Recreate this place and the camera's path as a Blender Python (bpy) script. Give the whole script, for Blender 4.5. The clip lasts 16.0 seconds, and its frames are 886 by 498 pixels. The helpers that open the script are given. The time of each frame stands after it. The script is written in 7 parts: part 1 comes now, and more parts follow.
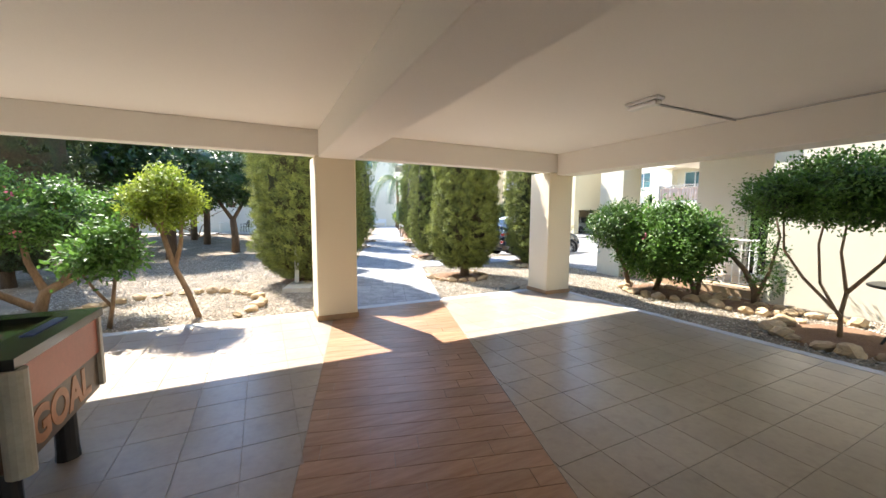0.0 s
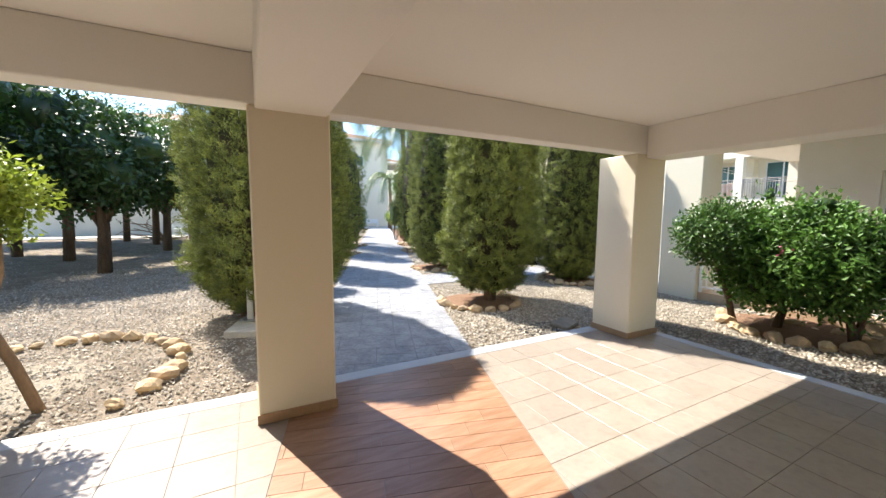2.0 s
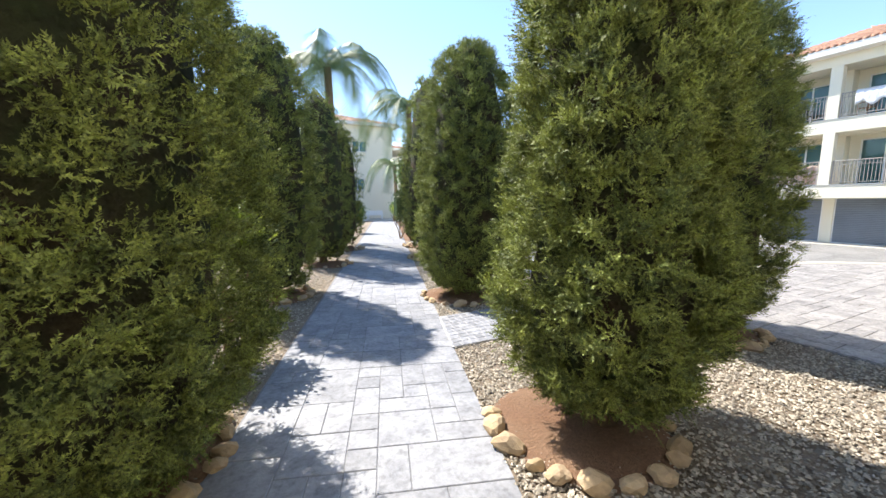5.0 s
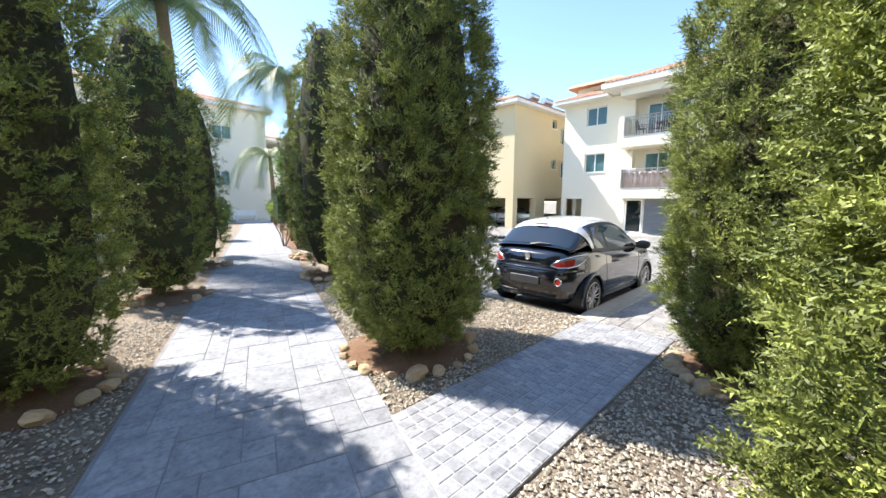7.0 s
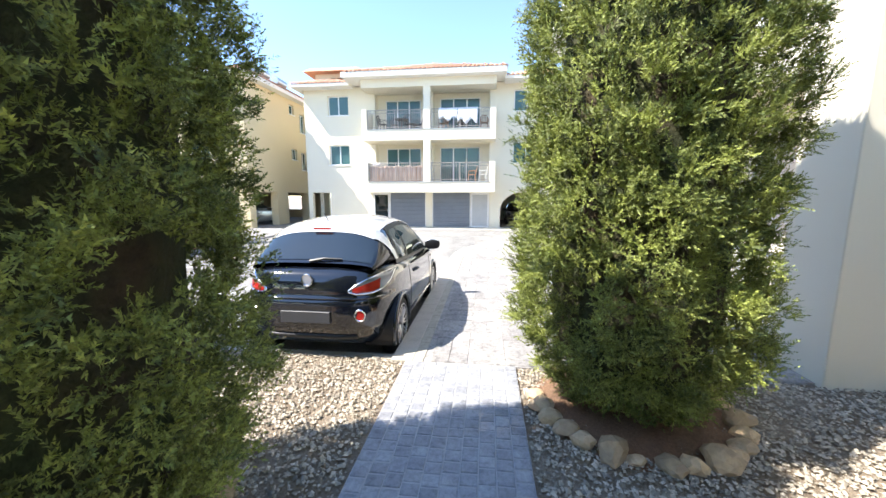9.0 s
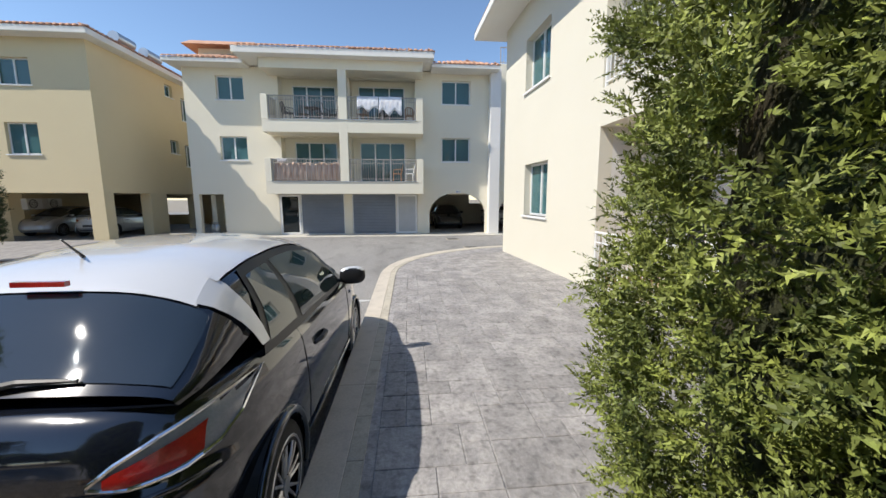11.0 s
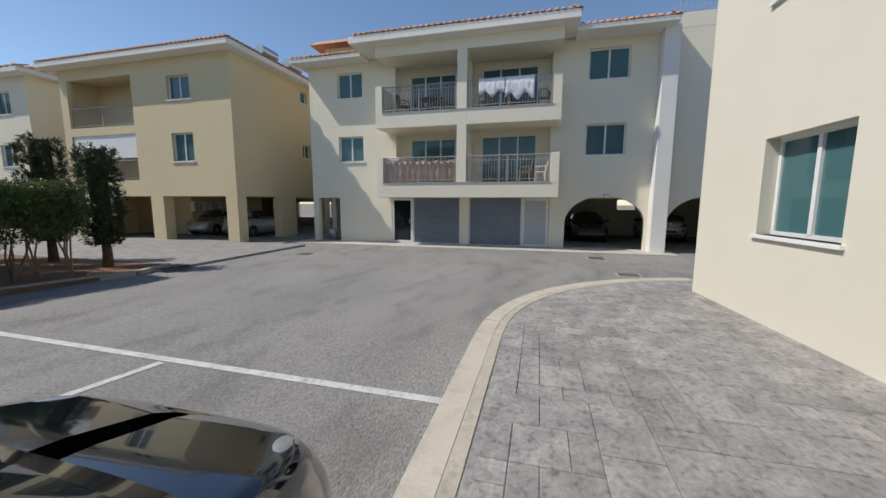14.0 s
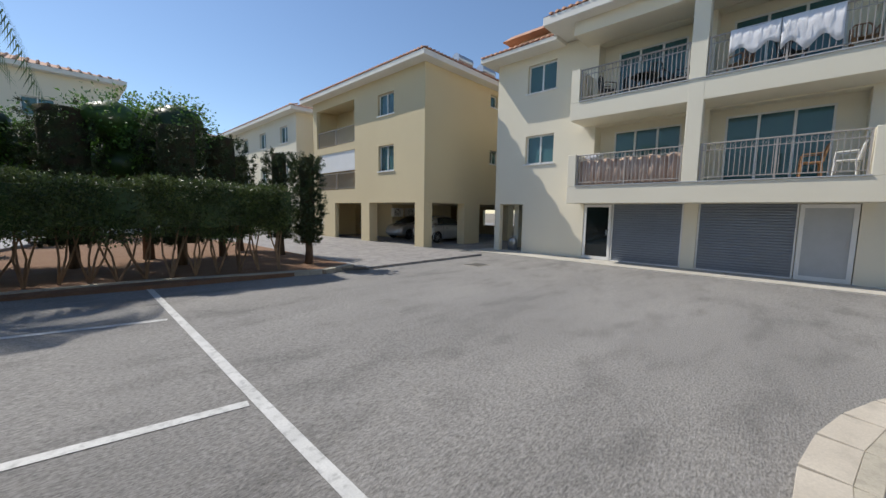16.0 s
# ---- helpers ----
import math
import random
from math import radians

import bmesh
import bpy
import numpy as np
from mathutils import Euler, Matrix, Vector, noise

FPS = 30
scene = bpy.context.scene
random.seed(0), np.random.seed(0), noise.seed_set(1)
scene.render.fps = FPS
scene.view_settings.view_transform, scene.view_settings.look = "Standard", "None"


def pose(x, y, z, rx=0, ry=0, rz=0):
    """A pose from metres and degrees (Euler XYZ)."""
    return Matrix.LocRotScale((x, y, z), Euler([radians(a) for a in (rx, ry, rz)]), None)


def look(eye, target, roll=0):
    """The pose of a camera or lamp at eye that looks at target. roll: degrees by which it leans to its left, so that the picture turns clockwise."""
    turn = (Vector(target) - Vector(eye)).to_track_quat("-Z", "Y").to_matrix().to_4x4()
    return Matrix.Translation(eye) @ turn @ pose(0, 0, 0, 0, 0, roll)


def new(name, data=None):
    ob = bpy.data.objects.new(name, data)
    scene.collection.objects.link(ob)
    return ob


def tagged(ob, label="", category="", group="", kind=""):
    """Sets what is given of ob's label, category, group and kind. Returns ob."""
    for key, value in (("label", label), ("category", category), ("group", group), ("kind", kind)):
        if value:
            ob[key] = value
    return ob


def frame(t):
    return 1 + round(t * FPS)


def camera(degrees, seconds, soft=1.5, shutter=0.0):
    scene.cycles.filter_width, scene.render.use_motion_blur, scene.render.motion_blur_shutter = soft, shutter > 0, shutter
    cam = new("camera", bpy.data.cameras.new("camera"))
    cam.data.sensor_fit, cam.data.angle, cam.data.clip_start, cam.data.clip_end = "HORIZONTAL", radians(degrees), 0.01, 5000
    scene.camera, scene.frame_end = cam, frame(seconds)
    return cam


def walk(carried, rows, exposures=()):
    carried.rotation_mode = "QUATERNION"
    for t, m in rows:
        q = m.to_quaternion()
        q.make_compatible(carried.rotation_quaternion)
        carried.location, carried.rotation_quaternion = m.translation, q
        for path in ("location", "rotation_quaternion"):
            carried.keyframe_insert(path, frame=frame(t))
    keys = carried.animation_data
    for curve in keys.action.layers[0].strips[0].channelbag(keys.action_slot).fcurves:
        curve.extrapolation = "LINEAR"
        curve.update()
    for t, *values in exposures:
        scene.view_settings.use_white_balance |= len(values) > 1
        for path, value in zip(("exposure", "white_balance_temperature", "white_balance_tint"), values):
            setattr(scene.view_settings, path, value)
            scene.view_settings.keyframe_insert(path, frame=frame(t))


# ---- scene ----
cam = camera(101.0, 16.0)
PATH = [
    (0, (0.016, -0.16, 1.51), (0.897, 1.625, 1.319), 0.4),
    (0.5, (0.14, 0.45, 1.528), (1.059, 2.217, 1.347), 0.4),
    (1, (0.33, 1.072, 1.533), (1.27, 2.829, 1.357), 0.4),
    (1.5, (0.503, 1.65, 1.552), (1.427, 3.413, 1.359), 0.4),
    (2, (0.674, 2.21, 1.554), (1.597, 3.974, 1.36), 0.4),
    (2.5, (0.892, 2.802, 1.588), (1.809, 4.568, 1.384), 0.4),
    (3, (1.116, 3.42, 1.647), (2.019, 5.19, 1.418), 0.7),
    (3.5, (1.393, 3.975, 1.668), (2.273, 5.755, 1.428), 0.3),
    (4, (1.609, 4.549, 1.697), (2.475, 6.334, 1.444), 0.0),
    (6.5, (2.633, 7.547, 1.798), (3.758, 9.181, 1.546), -1.0),
    (7, (2.789, 8.283, 1.745), (4.172, 9.704, 1.482), 0.2),
    (7.5, (3.109, 8.749, 1.77), (4.709, 9.92, 1.508), -0.4),
    (8, (3.47, 9.167, 1.761), (5.272, 9.993, 1.497), -0.4),
    (8.5, (3.906, 9.471, 1.76), (5.832, 9.927, 1.472), -0.3),
    (9, (4.413, 9.741, 1.732), (6.378, 9.974, 1.442), -0.0),
    (9.5, (4.976, 9.95, 1.72), (6.955, 9.976, 1.435), -0.1),
    (10, (5.625, 10.034, 1.742), (7.6, 9.923, 1.447), -0.3),
    (10.2, (5.863, 10.094, 1.71), (7.838, 9.947, 1.428), -0.3),
    (12.3, (8.313, 9.898, 1.777), (10.284, 9.702, 1.5), -0.0),
    (12.5, (8.573, 9.873, 1.798), (10.548, 9.709, 1.532), -0.2),
    (13, (9.202, 9.88, 1.755), (11.184, 9.918, 1.492), -0.0),
    (13.5, (9.821, 9.892, 1.687), (11.79, 10.13, 1.434), -0.0),
    (14, (10.392, 9.97, 1.684), (12.311, 10.474, 1.432), 0.2),
    (14.5, (10.955, 10.105, 1.712), (12.793, 10.858, 1.478), 0.2),
    (15, (11.536, 10.406, 1.614), (13.257, 11.405, 1.413), 0.5),
    (15.5, (12.042, 10.703, 1.537), (13.592, 11.952, 1.343), 0.7),
    (16, (12.473, 10.848, 1.533), (13.916, 12.218, 1.328), 0.9),
]
EXPOSURES = [(0, 2.2), (1.0, 1.95), (2.5, 1.65), (4.3, 1.3), (6.4, 1.95), (7.2, 1.5), (8.0, 1.55), (9.0, 1.85), (9.5, 1.7), (10.0, 1.3), (12.3, 0.02), (14.0, 0.0), (16, 0.1)]
walk(cam, [(t, look(e, g, r)) for t, e, g, r in PATH],
     exposures=EXPOSURES)

# ---- world, sun, exposure ----
SUN_DIR = Vector((0.36, -0.93, -1.25)).normalized()      # the way the light travels
world = bpy.data.worlds.new("world")
scene.world = world
world.use_nodes = True
wn = world.node_tree
sky = wn.nodes.new("ShaderNodeTexSky")
sky.sky_type = "NISHITA"
sky.sun_disc = False
sky.sun_elevation = math.asin(-SUN_DIR.z)
sky.sun_rotation = math.atan2(-SUN_DIR.x, -SUN_DIR.y)
sky.air_density, sky.dust_density, sky.ozone_density = 1.0, 0.1, 3.2
wn.nodes["Background"].inputs["Strength"].default_value = 0.13
wn.links.new(sky.outputs[0], wn.nodes["Background"].inputs["Color"])
sun_lamp = bpy.data.lights.new("sun", "SUN")
sun_lamp.energy, sun_lamp.angle, sun_lamp.color = 4.0, radians(0.53), (1.0, 0.94, 0.855)
sun = new("sun", sun_lamp)
sun.matrix_world = look((0, 30, 40), Vector((0, 30, 40)) + SUN_DIR)


# ---- materials ----
def mat(name, base, rough=0.7, metal=0.0, second=None, fine=60.0, coarse=1.2, vary=0.12, bump=0.15, dist=0.004,
        island=0.0, random_ob=0.0, spec=0.5, coat=0.0, stain=0.0, stretch=(1, 1, 1)):
    """A surface with grain at two scales, optional per-piece variation, and fine relief."""
    m = bpy.data.materials.new(name)
    m.use_nodes = True
    nt = m.node_tree
    nd, ln = nt.nodes, nt.links
    b = nd["Principled BSDF"]
    geo = nd.new("ShaderNodeNewGeometry")
    mp = nd.new("ShaderNodeMapping")
    mp.inputs["Scale"].default_value = stretch
    ln.new(geo.outputs["Position"], mp.inputs["Vector"])
    n1 = nd.new("ShaderNodeTexNoise")
    n1.inputs["Scale"].default_value, n1.inputs["Detail"].default_value = fine, 8
    n1.inputs["Roughness"].default_value = 0.66
    n2 = nd.new("ShaderNodeTexNoise")
    n2.inputs["Scale"].default_value, n2.inputs["Detail"].default_value = coarse, 6
    for n in (n1, n2):
        ln.new(mp.outputs[0], n.inputs["Vector"])
    second = second or [c * (1 - 2 * vary) for c in base]
    mix = nd.new("ShaderNodeMix")
    mix.data_type = "RGBA"
    mix.inputs[6].default_value, mix.inputs[7].default_value = (*base, 1), (*second, 1)
    ramp = nd.new("ShaderNodeMapRange")
    ramp.inputs[1].default_value, ramp.inputs[2].default_value = 0.35, 0.68
    ln.new(n2.outputs[0], ramp.inputs[0])
    ln.new(ramp.outputs[0], mix.inputs[0])
    hsv = nd.new("ShaderNodeHueSaturation")
    ln.new(mix.outputs[2], hsv.inputs["Color"])
    val = nd.new("ShaderNodeMath")
    val.operation = "MULTIPLY_ADD"
    grain = nd.new("ShaderNodeMapRange")
    grain.inputs[1].default_value, grain.inputs[2].default_value = 0.32, 0.68
    ln.new(n1.outputs[0], grain.inputs[0])
    ln.new(grain.outputs[0], val.inputs[0])
    val.inputs[1].default_value, val.inputs[2].default_value = vary * 2.0, 1 - vary
    last = val
    for amount, sock in ((island, geo.outputs["Random Per Island"]), (random_ob, nd.new("ShaderNodeObjectInfo").outputs["Random"])):
        if amount:
            v2 = nd.new("ShaderNodeMath")
            v2.operation = "MULTIPLY_ADD"
            ln.new(sock, v2.inputs[0])
            v2.inputs[1].default_value, v2.inputs[2].default_value = amount * 2, 1 - amount
            v3 = nd.new("ShaderNodeMath")
            v3.operation = "MULTIPLY"
            ln.new(v2.outputs[0], v3.inputs[0])
            ln.new(last.outputs[0], v3.inputs[1])
            last = v3
    if stain:
        n3 = nd.new("ShaderNodeTexNoise")
        n3.inputs["Scale"].default_value, n3.inputs["Detail"].default_value = coarse * 4, 8
        ln.new(mp.outputs[0], n3.inputs["Vector"])
        r3 = nd.new("ShaderNodeMapRange")
        r3.inputs[1].default_value, r3.inputs[2].default_value = 0.52, 0.7
        r3.inputs[3].default_value, r3.inputs[4].default_value = 1.0, 1 - stain
        ln.new(n3.outputs[0], r3.inputs[0])
        v3 = nd.new("ShaderNodeMath")
        v3.operation = "MULTIPLY"
        ln.new(r3.outputs[0], v3.inputs[0])
        ln.new(last.outputs[0], v3.inputs[1])
        last = v3
    ln.new(last.outputs[0], hsv.inputs["Value"])
    ln.new(hsv.outputs[0], b.inputs["Base Color"])
    b.inputs["Roughness"].default_value, b.inputs["Metallic"].default_value = rough, metal
    b.inputs["Specular IOR Level"].default_value = spec
    b.inputs["Coat Weight"].default_value = coat
    b.inputs["Coat Roughness"].default_value = 0.03
    if bump:
        bp = nd.new("ShaderNodeBump")
        bp.inputs["Strength"].default_value, bp.inputs["Distance"].default_value = bump, dist
        ln.new(n1.outputs[0], bp.inputs["Height"])
        ln.new(bp.outputs[0], b.inputs["Normal"])
    return m


def glass_mat(name, tint, rough=0.02, alpha_mix=0.5):
    """Tinted window glass: part mirror-like pane, part see-through."""
    m = bpy.data.materials.new(name)
    m.use_nodes = True
    nt = m.node_tree
    b = nt.nodes["Principled BSDF"]
    b.inputs["Base Color"].default_value = (*tint, 1)
    b.inputs["Roughness"].default_value = rough
    b.inputs["Specular IOR Level"].default_value = 0.8
    tr = nt.nodes.new("ShaderNodeBsdfTransparent")
    tr.inputs[0].default_value = (*[min(1, c * 2 + 0.3) for c in tint], 1)
    mx = nt.nodes.new("ShaderNodeMixShader")
    mx.inputs[0].default_value = alpha_mix
    out = nt.nodes["Material Output"]
    nt.links.new(tr.outputs[0], mx.inputs[1])
    nt.links.new(b.outputs[0], mx.inputs[2])
    nt.links.new(mx.outputs[0], out.inputs[0])
    return m


CREAM = mat("cream_render", (0.80, 0.745, 0.60), 0.85, fine=180, coarse=0.35, vary=0.025, second=(0.77, 0.715, 0.57), bump=0.35, dist=0.003)
YELLOW = mat("yellow_render", (0.68, 0.575, 0.36), 0.85, fine=180, coarse=0.35, vary=0.03, second=(0.65, 0.545, 0.34), bump=0.35, dist=0.003)
CREAM_NB = mat("pale_cream_render", (0.70, 0.66, 0.545), 0.85, fine=180, coarse=0.4, vary=0.025, second=(0.675, 0.635, 0.52), bump=0.35, dist=0.003)
PILLAR = mat("pillar_render", (0.78, 0.69, 0.52), 0.85, fine=180, coarse=0.5, vary=0.025, second=(0.75, 0.66, 0.49), bump=0.35, dist=0.003)
SANDY = mat("sandy_concrete", (0.51, 0.46, 0.385), 0.8, fine=60, coarse=1.5, vary=0.10, second=(0.44, 0.395, 0.33), bump=0.3, stain=0.12)
WHITE_WALL = mat("white_render", (0.80, 0.78, 0.74), 0.85, fine=160, coarse=0.4, vary=0.03, second=(0.76, 0.74, 0.70), bump=0.3, dist=0.003)
TERRACE = mat("terrace_render", (0.72, 0.70, 0.665), 0.85, fine=160, coarse=0.4, vary=0.03, second=(0.62, 0.58, 0.52), bump=0.3, dist=0.003)
CEIL = mat("ceiling_paint", (0.86, 0.82, 0.745), 0.8, fine=120, coarse=0.5, vary=0.02, second=(0.83, 0.79, 0.715), bump=0.25, dist=0.003)
WHITE = mat("white_paint", (0.82, 0.82, 0.80), 0.4, fine=40, coarse=2, vary=0.02, bump=0.03)
TRIM = mat("white_eaves", (0.80, 0.78, 0.72), 0.7, fine=90, coarse=0.8, vary=0.03, bump=0.1)
TILE = mat("beige_floor_tile", (0.35, 0.295, 0.245), 0.30, fine=25, coarse=3, vary=0.06, second=(0.31, 0.26, 0.213), stain=0.10, bump=0.05, random_ob=0.05)
WOODTILE = mat("wood_look_tile", (0.37, 0.215, 0.135), 0.36, fine=30, coarse=5, vary=0.12, second=(0.28, 0.145, 0.08), bump=0.08, random_ob=0.12, stretch=(0.5, 4, 1))
GROUT = mat("grout", (0.33, 0.275, 0.22), 0.9, fine=80, coarse=3, vary=0.1)
SILL = mat("grey_sill_stone", (0.50, 0.51, 0.52), 0.6, fine=90, coarse=2, vary=0.08, bump=0.1)
STAMP = mat("stamped_concrete", (0.325, 0.33, 0.35), 0.6, fine=35, coarse=4.5, vary=0.18, second=(0.215, 0.22, 0.24), bump=0.6, dist=0.01, random_ob=0.13, stain=0.25)
STAMP_WARM = mat("stamped_pavement", (0.335, 0.318, 0.305), 0.62, fine=26, coarse=3.6, vary=0.24, second=(0.215, 0.205, 0.20), bump=0.8, dist=0.012, random_ob=0.13, stain=0.38)
JOINT_PALE = mat("pale_joint", (0.40, 0.395, 0.40), 0.85, fine=60, coarse=3, vary=0.1)
PALE_GRAVEL = mat("pale_gravel", (0.33, 0.28, 0.21), 0.9, fine=70, coarse=2.0, vary=0.25, second=(0.32, 0.27, 0.2), bump=1.0, dist=0.02)
JOINT = mat("joint_concrete", (0.24, 0.24, 0.25), 0.85, fine=60, coarse=3, vary=0.12)
ASPHALT = mat("asphalt", (0.27, 0.26, 0.245), 0.85, fine=48, coarse=0.4, vary=0.5, second=(0.21, 0.203, 0.193), bump=1.0, dist=0.016, stain=0.2, stretch=(0.55, 1.3, 1))
CONCRETE = mat("pale_concrete", (0.52, 0.49, 0.43), 0.8, fine=60, coarse=1.5, vary=0.10, second=(0.42, 0.40, 0.35), bump=0.3, stain=0.15)
KERB = mat("kerb_concrete", (0.46, 0.42, 0.34), 0.8, fine=60, coarse=2.5, vary=0.12, second=(0.36, 0.33, 0.27), bump=0.3, stain=0.2)
LINE = mat("road_paint", (0.60, 0.60, 0.58), 0.6, fine=70, coarse=4, vary=0.10, stain=0.3, bump=0.2)
GRAVEL = mat("gravel_bed", (0.31, 0.25, 0.185), 0.9, fine=55, coarse=2.0, vary=0.30, second=(0.19, 0.145, 0.10), bump=1.0, dist=0.03)
PEBBLE = mat("pebbles", (0.41, 0.36, 0.285), 0.75, fine=40, coarse=1.0, vary=0.10, second=(0.37, 0.325, 0.26), island=0.5, bump=0.1)
EARTH = mat("red_earth", (0.25, 0.15, 0.09), 0.95, fine=50, coarse=2.5, vary=0.25, second=(0.22, 0.12, 0.07), bump=1.0, dist=0.03)
ROCK = mat("ochre_stone", (0.52, 0.38, 0.22), 0.85, fine=25, coarse=5, vary=0.15, second=(0.42, 0.31, 0.2), bump=0.6, dist=0.02, random_ob=0.25)
DIRT = mat("dry_ground", (0.30, 0.26, 0.2), 0.95, fine=20, coarse=0.3, vary=0.2, bump=0.8, dist=0.03)
ROOF = mat("terracotta_tile", (0.54, 0.31, 0.20), 0.8, fine=30, coarse=2, vary=0.15, second=(0.45, 0.25, 0.16), island=0.2, bump=0.2)
LOUVRE = mat("shutter_metal", (0.27, 0.30, 0.345), 0.38, 0.5, fine=30, coarse=1, vary=0.06, bump=0.05)
ALU = mat("white_aluminium", (0.78, 0.78, 0.76), 0.35, fine=40, coarse=2, vary=0.03, bump=0.02)
RAIL_GREY = mat("grey_railing_paint", (0.42, 0.38, 0.34), 0.5, fine=40, coarse=2, vary=0.05, bump=0.05)
SKIRT = mat("terracotta_skirting", (0.42, 0.26, 0.14), 0.5, fine=40, coarse=3, vary=0.1, bump=0.1)
BARK = mat("bark", (0.20, 0.13, 0.08), 0.95, fine=35, coarse=4, vary=0.3, bump=1.0, dist=0.02, stretch=(1, 1, 0.25))
PALEBARK = mat("pale_bark", (0.34, 0.22, 0.13), 0.9, fine=35, coarse=4, vary=0.2, bump=0.7, dist=0.015, stretch=(1, 1, 0.3))
BLACK = mat("black_plastic", (0.015, 0.015, 0.016), 0.45, fine=60, coarse=3, vary=0.1, bump=0.05)
# dull tone that puts the dimness of a room into the colour
ROOM_SHADE = mat("shaded_room", (0.25, 0.23, 0.2), 0.9, vary=0.05, bump=0.05)
GREYMETAL = mat("steel", (0.5, 0.5, 0.5), 0.35, 0.9, vary=0.05, bump=0.03)
GLASS = glass_mat("window_glass", (0.09, 0.20, 0.21), 0.03, 0.62)
GLASS_DARK = glass_mat("dark_glass", (0.012, 0.018, 0.02), 0.02, 0.85)
CURTAIN = mat("teal_curtain", (0.44, 0.66, 0.66), 0.8, fine=30, coarse=3, vary=0.06, bump=0.1, stretch=(12, 12, 0.4))


def leaf_mat(name, a, b, island=0.35, rough=0.55, trans=0.25, coarse=2.2):
    m = mat(name, a, rough, second=b, fine=8, coarse=coarse, vary=0.10, island=island, bump=0)
    nt = m.node_tree
    p = nt.nodes["Principled BSDF"]
    tl = nt.nodes.new("ShaderNodeBsdfTranslucent")
    src = p.inputs["Base Color"].links[0].from_socket
    nt.links.new(src, tl.inputs[0])
    mx = nt.nodes.new("ShaderNodeMixShader")
    mx.inputs[0].default_value = trans
    nt.links.new(p.outputs[0], mx.inputs[1])
    nt.links.new(tl.outputs[0], mx.inputs[2])
    nt.links.new(mx.outputs[0], nt.nodes["Material Output"].inputs[0])
    return m


# the dark second tone mottles the leaf colour to paint shaded gaps between sprays
CYPRESS = leaf_mat("cypress_foliage", (0.295, 0.335, 0.07), (0.085, 0.112, 0.028), 0.45, 0.6, 0.2, 6.5)
# near-black green and twig brown: the crown's inner shade put into colour
CYPRESS_SHADE = mat("cypress_inner_shade", (0.045, 0.06, 0.02), 0.95, second=(0.06, 0.04, 0.02), fine=20, coarse=3, vary=0.3, bump=1.0, dist=0.05)
CONIFER_DARK = leaf_mat("dark_conifer_foliage", (0.06, 0.085, 0.028), (0.035, 0.055, 0.018), 0.45)
LEAF = leaf_mat("glossy_leaf", (0.085, 0.17, 0.03), (0.05, 0.11, 0.02), 0.4, 0.4, 0.3)
LEAF_FRESH = leaf_mat("fresh_leaf", (0.13, 0.25, 0.045), (0.07, 0.16, 0.025), 0.45, 0.5, 0.38)
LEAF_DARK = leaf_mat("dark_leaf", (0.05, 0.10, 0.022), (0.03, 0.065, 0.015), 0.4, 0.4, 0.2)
LEAF_LIME = leaf_mat("yellow_green_leaf", (0.30, 0.36, 0.045), (0.20, 0.28, 0.03), 0.35, 0.45, 0.4)
LEAF_HEDGE = leaf_mat("hedge_leaf", (0.12, 0.16, 0.045), (0.06, 0.09, 0.025), 0.5, 0.4, 0.2)
FLOWER = leaf_mat("pink_flower", (0.55, 0.12, 0.2), (0.5, 0.2, 0.12), 0.3)
PALMLEAF = leaf_mat("palm_frond", (0.16, 0.22, 0.08), (0.10, 0.15, 0.05), 0.3)


# ---- mesh helpers ----
def box(bm, x0, x1, y0, y1, z0, z1):
    v = [bm.verts.new((x, y, z)) for x in (x0, x1) for y in (y0, y1) for z in (z0, z1)]
    for f in ((0, 1, 3, 2), (4, 6, 7, 5), (0, 4, 5, 1), (2, 3, 7, 6), (0, 2, 6, 4), (1, 5, 7, 3)):
        bm.faces.new([v[i] for i in f])
    return v


def mesh_of(bm, name, material, smooth=False, bevel=0.0):
    if bevel:
        bmesh.ops.bevel(bm, geom=bm.edges[:], offset=bevel, segments=1, affect="EDGES", profile=0.7)
    bmesh.ops.recalc_face_normals(bm, faces=bm.faces[:])
    me = bpy.data.meshes.new(name)
    bm.to_mesh(me)
    bm.free()
    for mm in (material if isinstance(material, (list, tuple)) else [material]):
        me.materials.append(mm)
    if smooth:
        me.polygons.foreach_set("use_smooth", [True] * len(me.polygons))
    return me


def part(name, bm, material, parent=None, label="", m=None, smooth=False, bevel=0.0):
    """Links a bmesh as one mesh object under a thing or a part."""
    if "wall" in name:
        bmesh.ops.remove_doubles(bm, verts=bm.verts[:], dist=0.0005)
    ob = new(name, mesh_of(bm, name, material, smooth, bevel))
    if parent is not None:
        ob.parent = parent
    if m is not None:
        ob.matrix_basis = m
    return tagged(ob, label)


def empty(name, m=None, label="", category="", group="", kind=""):
    ob = new(name)
    ob.empty_display_size = 0.2
    if m is not None:
        ob.matrix_basis = m
    return tagged(ob, label, category, group, kind)


def boxpart(name, dims, material, parent=None, label="", bevel=0.0, m=None):
    bm = bmesh.new()
    box(bm, *dims)
    return part(name, bm, material, parent, label, m, bevel=bevel)


def share(name, me, parent, m):
    ob = new(name, me)
    ob.parent = parent
    ob.matrix_basis = m
    return ob


